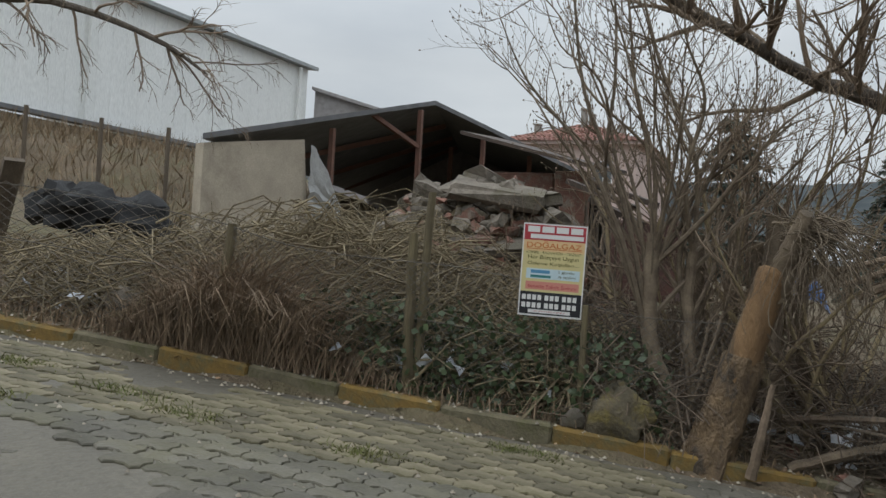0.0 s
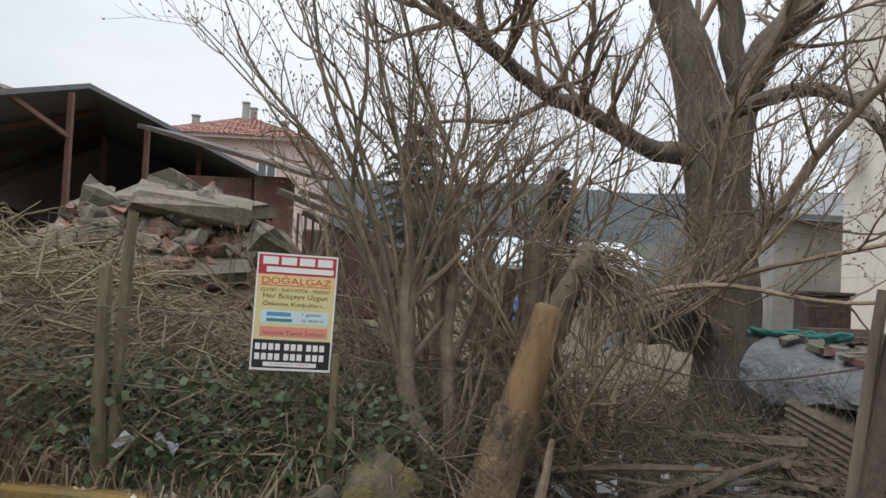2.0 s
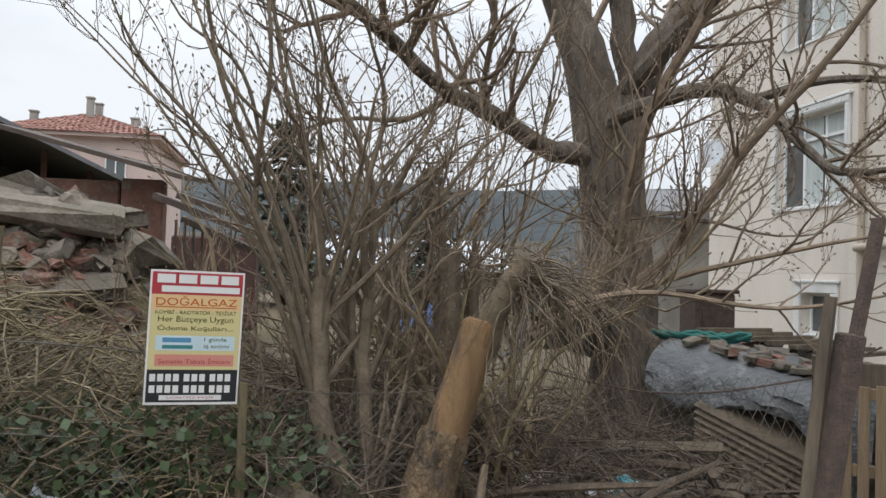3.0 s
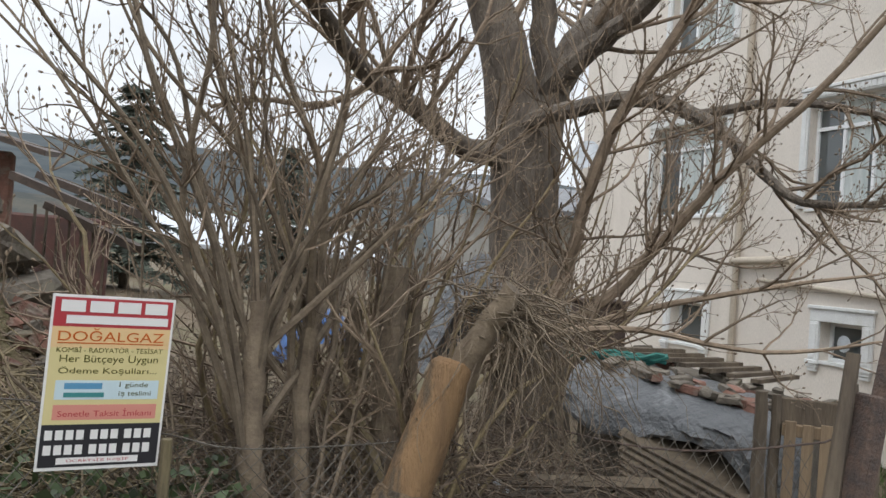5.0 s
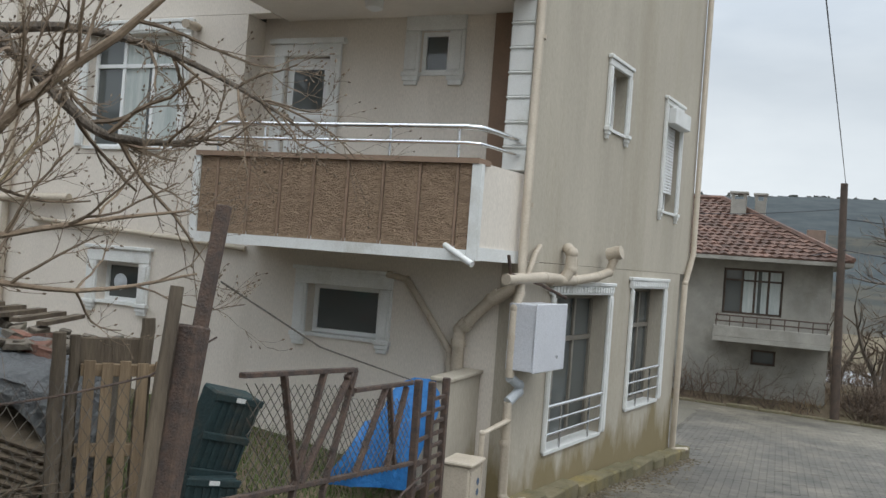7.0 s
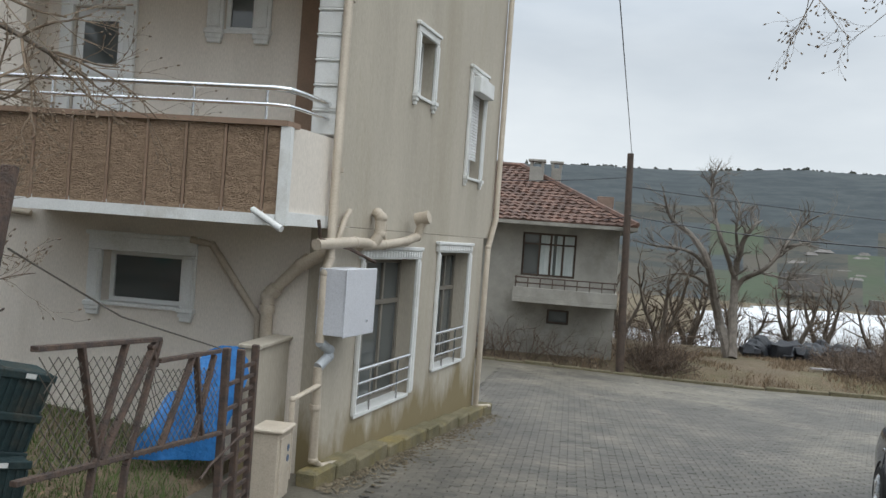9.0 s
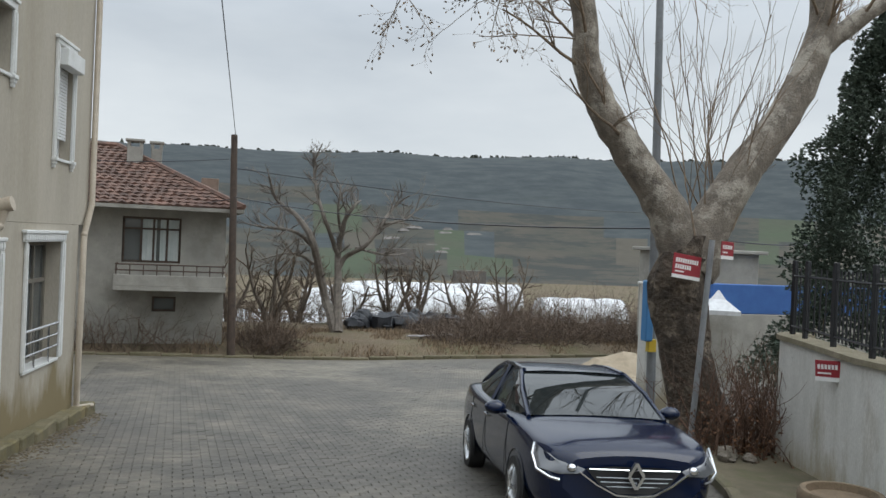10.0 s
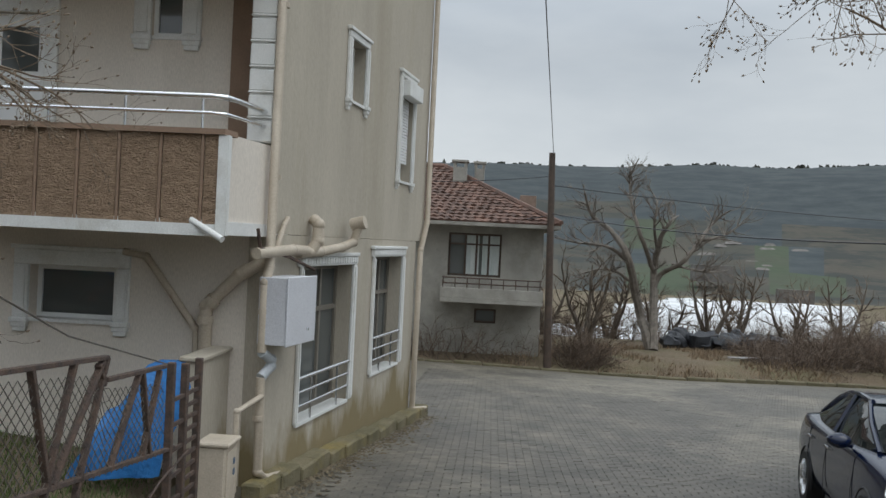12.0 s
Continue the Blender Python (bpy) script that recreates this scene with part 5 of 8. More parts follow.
limb(db, rs, [(0.5, 8.2, 1.3), (1.38, 8.09, 1.81), (1.62, 7.78, 2.25), (1.84, 7.35, 2.78), (2.11, 6.89, 3.27), (2.4, 6.4, 3.95)], [0.045, 0.04, 0.037, 0.032, 0.025, 0.015], 8, 20, 0.85, 2, bud=0.006, tr=0.014)
part("stem", db, M_TWIG, dg, "", True)
db = MB()
limb(db, rs, [(0.4, 7.9, 1.4), (1.2, 7.6, 1.75), (2.0, 7.2, 2.0), (2.6, 6.8, 2.15)], [0.03, 0.025, 0.018, 0.008], 7, 11, 0.7, 2, bud=0.006, tr=0.012)
part("stem", db, M_TWIG, dg, "", True)
db = MB()
limb(db, rs, [(0.3, 7.6, 1.5), (1.0, 7.3, 1.70), (1.8, 6.9, 1.62), (2.5, 6.6, 1.75)], [0.03, 0.022, 0.015, 0.007], 7, 8, 0.6, 2, bud=0.006, tr=0.012)
part("stem", db, M_TWIG, dg, "", True)
ct = [(-0.19, 8.05, 0.1, 1.98, 0.085), (-0.58, 8.62, 0.1, 1.86, 0.06), (-0.9, 8.73, 0.1, 1.8, 0.06), (0.05, 8.3, 0.1, 1.9, 0.05), (-0.35, 8.35, 0.1, 1.75, 0.05)]
for x, y, z0, z1, r in ct:
    c = MB()
    limb(c, rs, [(x + 0.08, y, z0), (x, y + 0.03, (z0 + z1) / 2), (x, y, z1)], [r * 1.2, r * 1.05, r], 9, 0)
    solid("cut_stem", c, M_CANE, "thick cut-off shrub stem with greenish bark", "stem", "cut stems", smooth=True)

# plane tree by the lower wall
pt = thing("plane_tree", "large bare plane tree forking into two pale limbs", "tree")
M_PLANE = mat("mottled_plane_bark", (0.235, 0.20, 0.16), (0.12, 0.102, 0.083), 0.9, 4, 0.7, 30, stain=(0.36, 0.325, 0.27), stain_scale=2.2, stain_at=(0.5, 0.6), dist=0.03)
rp = random.Random(41)
b = MB()
M_PLANED = mat("dark_old_plane_bark", (0.105, 0.080, 0.058), (0.042, 0.033, 0.026), 0.95, 4, 1.0, 11, stain=(0.185, 0.150, 0.112), stain_scale=2.6, stain_at=(0.54, 0.62), dist=0.09)
part("trunk", bole([(9.79, -4.92, -1.45), (9.84, -4.87, -0.86), (9.90, -4.70, -0.2), (9.96, -4.57, 0.38), (10.02, -4.46, 1.0), (10.04, -4.41, 1.55), (10.00, -4.62, 2.16)], [0.62, 0.47, 0.42, 0.40, 0.43, 0.46, 0.40], 0.16, 21), M_PLANED, pt, "dark rough bark", True)
a = MB()
limb(a, rp, [(10.03, -4.47, 1.71), (10.03, -4.39, 2.19), (10.10, -3.95, 2.97), (10.22, -3.27, 3.90), (10.26, -2.81, 4.75), (10.22, -2.64, 5.76), (10.19, -2.20, 7.06)], [0.36, 0.36, 0.29, 0.25, 0.22, 0.19, 0.14], 14, 9, 1.6, 3, mb2=b, start=0.45, tr=0.03)
part("limb", a, M_PLANE, pt, "mottled pale grey bark", True)
a = MB()
limb(a, rp, [(9.96, -4.67, 1.71), (9.93, -4.81, 2.29), (9.80, -5.29, 3.21), (9.71, -6.02, 4.24), (9.69, -6.58, 5.39), (9.69, -6.65, 6.37), (9.62, -6.46, 7.75)], [0.36, 0.36, 0.30, 0.27, 0.24, 0.18, 0.12], 14, 9, 1.6, 3, mb2=b, start=0.7, tr=0.03)
part("limb", a, M_PLANE, pt, "mottled pale grey bark", True)
a = MB()
limb(a, rp, [(9.69, -6.46, 5.22), (9.60, -7.27, 5.90), (9.45, -7.95, 6.37)], [0.18, 0.15, 0.1], 10, 5, 1.5, 3, mb2=b, tr=0.03)
part("limb", a, M_PLANE, pt, "mottled pale grey bark", True)
for k in range(16):
    q = Vector((10.0, -4.9, 2.2)) + Vector((rp.gauss(0, 0.25), rp.gauss(0, 0.35), rp.uniform(-0.2, 0.4)))
    sprout(b, rp, q, (rp.gauss(0, 0.2), rp.gauss(0, 0.35), 1), rp.uniform(2.0, 3.6), 0.016, 1, kids=(8,), lift=0.1, bend=0.2, spread=0.6, sides=(4, 3, 3, 4))
for k in range(26):
    q = Vector((10.2, -2.6 - rp.uniform(-0.3, 0.3), 5.9 + rp.uniform(-0.8, 0.3))) if k < 8 else Vector((rp.uniform(8.5, 10.5), rp.uniform(-6.5, -0.5), rp.uniform(6.4, 7.4)))
    sprout(b, rp, q, (rp.gauss(-0.2, 0.5), rp.gauss(0.3, 0.6), 0.1 if k < 8 else -0.7), rp.uniform(1.0, 2.0), 0.014, 2, kids=(4, 5), lift=0.05, bend=0.5, spread=0.9, sides=(4, 4, 3, 3), bud=0.007)
a = MB()
limb(a, rp, [(10.3, -1.9, 6.9), (9.4, -1.2, 6.5), (9.0, 0.0, 5.8), (8.85, 0.7, 5.2)], [0.05, 0.035, 0.022, 0.008], 7, 16, 0.8, 2, mb2=b, tr=0.012, lift=-0.1, start=0.3, bud=0.012)
part("limb", a, M_PLANE, pt, "mottled pale grey bark", True)
a = MB()
limb(a, rp, [(10.2, -2.2, 6.6), (9.4, -1.6, 6.2), (8.9, -1.0, 5.6), (8.7, -0.5, 5.15)], [0.05, 0.035, 0.022, 0.008], 7, 16, 0.8, 2, mb2=b, tr=0.012, lift=-0.1, start=0.3, bud=0.012)
part("limb", a, M_PLANE, pt, "mottled pale grey bark", True)
tagged(part("crown", b, M_TWIG, pt, "", True), kind="stuff")

# roadside tree on the upper side, its twigs hanging over the street
st = thing("roadside_tree", "bare roadside tree with low drooping branches", "tree")
a, b = MB(), MB()
limb(a, rp, [(-8.6, 5.6, 0.9), (-8.5, 5.5, 2.4), (-8.2, 5.3, 4.0), (-8.0, 5.2, 5.6)], [0.16, 0.14, 0.12, 0.08], 10, 8, 1.2, 2, mb2=b, tr=0.03, start=0.6)
limb(a, rp, [(-8.4, 5.45, 3.0), (-7.2, 4.7, 3.15), (-6.1, 4.25, 3.12), (-5.1, 4.45, 3.12), (-4.4, 4.75, 2.9), (-4.0, 4.9, 2.65)], [0.08, 0.06, 0.045, 0.03, 0.02, 0.008], 8, 22, 0.6, 2, mb2=b, tr=0.012, lift=-0.25, start=0.35)
part("trunk", a, M_BARK, st, "", True)
tagged(part("crown", b, M_TWIG, st, "", True), kind="stuff")

M_PALEB = mat("pale_bark", (0.215, 0.188, 0.158), (0.125, 0.108, 0.092), 0.95, 6, 0.5)
# old walnut on the far verge: two stems from one foot, crooked heavy limbs
vt = thing("verge_walnut", "spreading bare pale-barked walnut tree on the verge", "tree")
r = random.Random(51)
mb, cr_ = MB(), MB()
VX = 30.7
for knots, rads, tw_ in (
        (((-2.62, -2.2), (-2.50, -1.2), (-2.30, -0.4), (-1.91, 0.85), (-1.49, 1.96), (-0.96, 2.75), (-0.27, 3.33), (0.09, 4.14)), (0.40, 0.33, 0.27, 0.24, 0.20, 0.15, 0.10, 0.04), 12),
        (((-2.66, -1.6), (-2.70, -0.2), (-2.73, 1.33), (-2.80, 2.57), (-3.10, 3.21), (-3.50, 3.45)), (0.30, 0.25, 0.21, 0.15, 0.09, 0.03), 11),
        (((-2.72, 0.7), (-3.0, 1.25), (-3.59, 1.71), (-4.3, 2.68), (-4.93, 3.34), (-5.4, 3.75)), (0.17, 0.15, 0.14, 0.11, 0.08, 0.03), 11),
        (((-4.2, 2.5), (-4.6, 2.62), (-5.26, 2.86), (-6.1, 3.5)), (0.09, 0.08, 0.06, 0.02), 8),
        (((-2.74, 1.2), (-2.45, 1.8), (-1.95, 2.72), (-1.70, 3.74), (-1.66, 4.77), (-1.85, 5.5)), (0.15, 0.14, 0.12, 0.09, 0.06, 0.02), 14),
        (((-1.6, 1.7), (-1.1, 2.05), (-0.5, 2.2), (0.25, 2.25), (1.1, 2.4)), (0.12, 0.10, 0.085, 0.06, 0.02), 10),
        (((-3.4, 1.6), (-4.0, 1.45), (-4.6, 1.38), (-5.4, 1.5)), (0.09, 0.075, 0.05, 0.02), 8),
        (((-1.9, 0.85), (-1.3, 1.2), (-0.6, 1.3), (0.3, 1.0)), (0.11, 0.09, 0.06, 0.02), 9),
        (((-2.78, 2.2), (-2.5, 3.0), (-2.55, 3.9), (-2.3, 4.5)), (0.10, 0.08, 0.05, 0.02), 9)):
    limb(mb, r, [(VX + 0.5 * math.sin(1.7 * q + knots[0][1]), y, z) for q, (y, z) in enumerate(knots)], [0.64 * q for q in rads], 8, tw_ * 2, 0.8, 2, tr=0.028, mb2=cr_, lift=0.08, start=0.35, spread=1.1)
part("trunk", mb, M_PALEB, vt, "", True)
tagged(part("crown", cr_, M_PALEB, vt, "", True), kind="stuff")
# smaller dark trees round it
for k, (x, y, z, h, s) in enumerate(((28.6, 0.0, -1.6, 3.6, 52), (33.5, -5.5, -2.0, 3.6, 53), (35, -7.0, -2.2, 4.0, 54), (34, -1.6, -2.0, 3.4, 56), (36, 1.0, -2.2, 3.6, 57), (33, -8.6, -2.0, 3.0, 58), (38, -12.5, -2.6, 4.2, 55), (33, -3.4, -2.0, 2.4, 59))):
    r = random.Random(s)
    th = thing("orchard_tree", "small bare dark fruit tree behind the verge", "tree")
    mb, cr_ = MB(), MB()
    for q in range(3):
        a = q * 2.2 + s
        limb(mb, r, [(x, y, z - 0.3), (x + 0.1 * math.cos(a), y + 0.25 * math.sin(a), z + h * 0.22), (x + 0.3 * math.cos(a), y + 0.7 * math.sin(a), z + h * 0.5), (x + 0.4 * math.cos(a), y + 1.0 * math.sin(a), z + h * 0.85)], [0.16, 0.11, 0.07, 0.02], 6, 13, 0.95, 2, tr=0.03, mb2=cr_, lift=0.1, start=0.25)
    part("trunk", mb, M_BARK, th, "", True)
    tagged(part("crown", cr_, M_TANGLE, th, "", True), kind="stuff")
# brambles and scrub along the verge, thick past the heap, thin by the house
sc = MB()
r = random.Random(61)
for k in range(1250):
    if k < 720:
        x, y, h = r.uniform(26.9, 31.5), -5.8 - 15 * r.random() ** 1.3, r.uniform(0.7, 2.3)
        h *= 0.45 + 0.55 * step(-5.6, -9.0, y)
    elif k < 830:
        x, y, h = r.gauss(26.6, 0.35), r.gauss(0.35, 0.42), r.uniform(0.5, 1.3)
    elif k < 950:
        if k % 3:
            continue
        x, y, h = r.uniform(26.0, 26.6), r.uniform(1.9, 7.5), r.uniform(0.5, 1.7)
    else:
        x, y, h = r.uniform(33, 39), r.uniform(-14, 2), r.uniform(0.8, 1.9)
    z = land(x, y) - 0.05
    for q in range(4 if k < 950 else 3):
        sprout(sc, r, (x + r.gauss(0, 0.15), y + r.gauss(0, 0.15), z), (r.gauss(0, 0.7), r.gauss(0, 0.7), 1), h * r.uniform(0.6, 1.2), 0.013, 1, kids=(5,), lift=-0.15 if k < 720 else 0.1, bend=0.75, sides=(3, 3, 3, 3), nseg=5)
tagged(solid("verge_scrub", sc, mat("dark_scrub_twigs", (0.165, 0.118, 0.085), (0.09, 0.068, 0.052), 0.9, 4, 0.0, island=0.8), "brown leafless brambles and scrub along the far verge", "scrub"), kind="stuff")
sc = MB()
for k in range(30000):
    y, x = r.uniform(-22, 3), r.uniform(25.7, 31)
    if noise.noise(Vector((x * 0.5, y * 0.5, 8))) < -0.12 + 0.3 * r.random():
        continue
    z = land(x, y)
    a = r.uniform(0, 6.28)
    hh = r.uniform(0.04, 0.20)
    dx, dy = math.cos(a) * 0.02, math.sin(a) * 0.02
    sc.add([(x - dx, y - dy, z - 0.02), (x + dx, y + dy, z - 0.02), (x + dy + r.gauss(0, 0.05), y - dx + r.gauss(0, 0.05), z + hh)], [(0, 1, 2)])
M_STRAW = mat("dry_straw_grass", (0.27, 0.20, 0.13), (0.18, 0.13, 0.085), 0.95, 4, 0.0, island=0.7)
tagged(solid("dry_grass", sc, M_STRAW, "dry tan grass on the verge", "grass"), kind="stuff")
for p, q, w_ in (((28.4, -4.9, -1.5), (28.7, -6.7, -1.46), 0.16), ((28.2, -5.2, -1.48), (28.9, -6.4, -1.5), 0.12)):
    b = MB()
    b.beam(p, q, w_, 0.04, 0.005)
    solid("plank", b, M_LIFTED, "pale weathered board lying on the verge", "plank", "boards on the verge")


def evergreen(name, label, x, y, z, h, w, seed, n, leaf):
    r = random.Random(seed)
    th = thing(name, label, "tree")
    mb = MB()
    limb(mb, r, [(x, y, z), (x, y, z + h * 0.5), (x, y, z + h)], [0.14, 0.1, 0.02], 8, 0)
    part("trunk", mb, M_BARK, th, "", True)
    mb = MB()
    for k in range(n):
        f = r.random() ** 0.8
        a = r.uniform(0, 6.283)
        rad = w * (1 - f) ** 0.6 * (0.82 + 0.5 * noise.noise(Vector((math.cos(a) * 1.8, math.sin(a) * 1.8, f * 9 + seed))))
        rad *= r.uniform(0.55, 1.08) ** 0.6 * (1 + 0.22 * math.sin(5 * a + 9 * f))
        c = Vector((x + math.cos(a) * rad, y + math.sin(a) * rad, z + h * (0.04 + 0.96 * f)))
        d = Vector((math.cos(a), math.sin(a), r.uniform(-0.5, 0.7)))
        for q in range(5):
            dd = (d + Vector((r.gauss(0, 0.6), r.gauss(0, 0.6), r.gauss(0, 0.6)))).normalized() * leaf * r.uniform(0.6, 1.3)
            sd = dd.cross(Vector((r.gauss(0, 1), r.gauss(0, 1), r.gauss(0, 1)))).normalized() * leaf * 0.22
            mb.add([c - sd, c + sd, c + dd * 0.6 + sd * 0.8, c + dd, c + dd * 0.6 - sd * 0.8], [(0, 1, 2, 3, 4)])
    part("crown", mb, M_NEEDLE, th)
    return th


# Needle greens raised so the colour carries the haze over the tree.
M_NEEDLE = mat("dark_evergreen_foliage", (0.060, 0.082, 0.060), (0.092, 0.115, 0.085), 0.85, 3, 0.0, island=0.7)
evergreen("cypress", "dense dark evergreen tree behind the railing", 11.6, -10.3, -1.0, 8.4, 2.9, 71, 34000, 0.075)


def spruce(x, y, z, h, w, seed):
    """A thin conifer: whorls of drooping boughs with hanging needle sprays and gaps between."""
    r = random.Random(seed)
    th = thing("spruce", "grey-green young spruce with loose drooping boughs", "tree")
    mb, nb = MB(), MB()
    limb(mb, r, [(x, y, z), (x, y, z + h * 0.5), (x, y, z + h)], [0.11, 0.07, 0.012], 7, 0)
    for lv in range(15):
        f = 0.12 + 0.86 * lv / 15
        for q in range(7):
            a = q * 0.9 + lv * 0.55 + r.gauss(0, 0.12)
            ln = w * (1 - f) ** 0.85 * r.uniform(0.65, 1.15) + 0.08
            p = Vector((x, y, z + h * f + r.gauss(0, 0.05)))
            d = Vector((math.cos(a), math.sin(a), 0))
            pts = [p + d * ln * g + Vector((0, 0, ln * (0.25 * g - 0.42 * g * g))) for g in (0, 0.3, 0.6, 0.85, 1.0)]
            mb.tube(pts, [0.022, 0.016, 0.011, 0.007, 0.003], 4, False)
            for n_ in range(int(40 + 120 * ln)):
                g = r.uniform(0.12, 1.0)
                c = p + d * ln * g + Vector((0, 0, ln * (0.25 * g - 0.42 * g * g)))
                sd = Vector((-d.y, d.x, 0)) * r.choice((-1, 1)) + d * 0.7 + Vector((0, 0, r.gauss(-0.35, 0.3)))
                e = c + sd.normalized() * r.uniform(0.08, 0.30) * (1.1 - 0.5 * g)
                wd = (e - c).cross(Vector((r.gauss(0, 1), r.gauss(0, 1), r.gauss(0, 1)))).normalized() * 0.018
                nb.add([c - wd, c + wd, e + wd * 0.5, e - wd * 0.5], [(0, 1, 2, 3)])
    part("trunk", mb, M_BARK, th, "", True)
    tagged(part("crown", nb, M_SPRUCE, th), kind="stuff")
    return th


# Needles greyed and lightened; the haze in front of them is in the colour.
M_SPRUCE = mat("haze_greyed_needles", (0.075, 0.090, 0.072), (0.11, 0.125, 0.10), 0.85, 3, 0.0, island=0.7)
spruce(-1.55, 20.8, 0.8, 4.5, 2.1, 72)
spruce(1.9, 22.5, 0.7, 3.9, 1.3, 73)


# ---- the yard behind the fence ----
def kl(u, v, z=None):
    """A point u along the kerb and v behind it."""
    x, y = KX + DX * u - DY * v, KY + DY * u + DX * v
    return Vector((x, y, land(x, y) if z is None else z))


ry = random.Random(101)
# heap of cut branches
heap = MB()
for k in range(4600):
    u, v = (ry.uniform(-4.9, 0.7) if k % 8 else ry.uniform(-7.5, -4.5)), ry.uniform(0.35, 3.4)
    hgt = (1.28 * math.exp(-((u + 1.7) / 2.6) ** 2) - 0.25 * step(-1.6, 0.2, u)) * step(0.1, 1.0, v) * step(3.6, 1.6, v) + 0.12
    c = kl(u, v) + Vector((0, 0, ry.random() ** 0.6 * hgt))
    a = ry.gauss(0.25, 0.7)
    d = Vector((math.cos(a), math.sin(a), ry.gauss(0.05, 0.28)))
    ln = ry.uniform(0.3, 1.15)
    b = Vector((0, 0, 1)) * ry.uniform(-0.08, 0.16)
    c0 = c - d * ln / 2
    pts = [c0 + d * ln * f + b * math.sin(math.pi * f) * 2 + Vector((ry.gauss(0, 0.025), ry.gauss(0, 0.025), ry.gauss(0, 0.025))) for f in (0, 0.33, 0.66, 1)]
    r0 = ry.choice((0.003, 0.0045, 0.006, 0.010))
    heap.tube(pts, [r0 * 1.3, r0, r0 * 0.8, r0 * 0.5], 4, False)
tagged(solid("brush_heap", heap, M_BRUSH, "heap of cut greenish brown branches behind the fence", "branches", smooth=True), kind="stuff")
# tangle round the stump and under the shrubs
heap = MB()
for k in range(3400):
    u, v = ry.uniform(0.2, 4.6), ry.uniform(0.15, 3.8)
    if u > 2.6:
        v -= 0.8
    hgt = 0.75 * step(-0.6, 0.9, v) * (1.0 if u < 3 else 0.6) + 0.05
    c = kl(u, v) + Vector((0, 0, ry.random() ** 1.4 * hgt))
    a = ry.uniform(0, 6.28)
    d = Vector((math.cos(a), math.sin(a), ry.gauss(0.15, 0.4)))
    ln = ry.uniform(0.3, 1.2)
    pts = [c + d * ln * (f - 0.5) + Vector((ry.gauss(0, 0.04), ry.gauss(0, 0.04), 0.12 * math.sin(3.14 * f) + ry.gauss(0, 0.03))) for f in (0, 0.33, 0.66, 1)]
    r0 = ry.choice((0.003, 0.004, 0.005, 0.007))
    heap.tube(pts, [r0 * 1.3, r0, r0 * 0.8, r0 * 0.5], 4, False)
tagged(solid("twig_tangle", heap, M_TANGLE, "tangle of dry brown twigs over the yard", "twigs", smooth=True), kind="stuff")
# fallen branches and splintered wood round the stump
for k in range(70):
    x, y = ry.uniform(0.1, 2.3), ry.uniform(7.35, 9.0)
    z = land(x, y) + 0.05 + 0.45 * ry.random() ** 1.6
    a, ln, r0 = ry.gauss(-0.4, 0.8), ry.uniform(0.35, 1.3), ry.uniform(0.012, 0.042)
    d = Vector((math.cos(a), math.sin(a), ry.gauss(0.12, 0.22))) * ln / 2
    c = Vector((x, y, z))
    b = MB()
    if k % 3:
        limb(b, ry, [c - d, c + Vector((ry.gauss(0, 0.04), ry.gauss(0, 0.04), 0.03)), c + d], [r0 * 1.15, r0, r0 * 0.7], 7, 0)
    else:
        b.beam(c - d, c + d, r0 * 3.0, r0 * 0.8, 0.003, ry.uniform(-60, 60))
    solid("fallen_branch" if k % 3 else "splinter", b, (M_WOOD, M_TANGLE, M_BARK)[k % 3] if k % 5 else M_CANE, "broken dead branch lying among the twigs" if k % 3 else "split weathered board among the twigs", "branch" if k % 3 else "board", "dead wood round the stump", smooth=k % 3 > 0)
# dry grass by the fence post
gr = MB()
for k in range(9500):
    u, v = ry.gauss(-2.75, 0.55) if k < 7200 else ry.uniform(-9, 1.8), abs(ry.gauss(0.38, 0.3))
    tall = 1.0 * math.exp(-((u + 2.75) / 1.0) ** 2) + 0.1 if k < 7200 else 0.22
    p = kl(u, v + 0.05)
    h = ry.uniform(0.4, 1.0) * tall
    lean = Vector((ry.gauss(0.15, 0.6), ry.gauss(-0.05, 0.4), 0)) * h
    wd = Vector((ry.gauss(0, 1), ry.gauss(0, 1), 0)).normalized() * 0.005
    m = p + lean * 0.3 + Vector((0, 0, h * 0.65))
    e = p + lean + Vector((0, 0, h * ry.uniform(0.35, 1.15)))
    gr.add([p - wd, p + wd, m + wd, e, m - wd], [(0, 1, 2, 4), (4, 2, 3)])
tagged(solid("dry_grass", gr, mat("reddish_dry_grass", (0.285, 0.208, 0.138), (0.165, 0.118, 0.077), 0.95, 4, 0.0, island=0.6), "tufts of reddish brown dry grass along the fence", "grass"), kind="stuff")
# ivy at the foot of the fence
M_IVY = mat("dark_ivy_leaf", (0.030, 0.052, 0.018), (0.055, 0.075, 0.028), 0.55, 6, 0.0, island=0.8)
iv = MB()
for k in range(3600):
    u, v = ry.uniform(-2.2, 1.0), abs(ry.gauss(0.55, 0.4)) + 0.12
    p = kl(u, v) + Vector((0, 0, ry.random() ** 1.5 * 0.75))
    n = Vector((ry.gauss(0, 1), ry.gauss(-0.6, 1), ry.gauss(0.6, 0.8))).normalized()
    a = n.cross(Vector((ry.gauss(0, 1), ry.gauss(0, 1), ry.gauss(0, 1)))).normalized()
    b = n.cross(a)
    s = ry.uniform(0.018, 0.042)
    iv.add([p - a * s, p - b * s * 0.9 + a * s * 0.2, p + a * s * 1.2, p + b * s * 0.9 + a * s * 0.2], [(0, 1, 2, 3)])
tagged(solid("ivy", iv, M_IVY, "dark green ivy and bramble leaves low along the fence", "ivy"), kind="stuff")
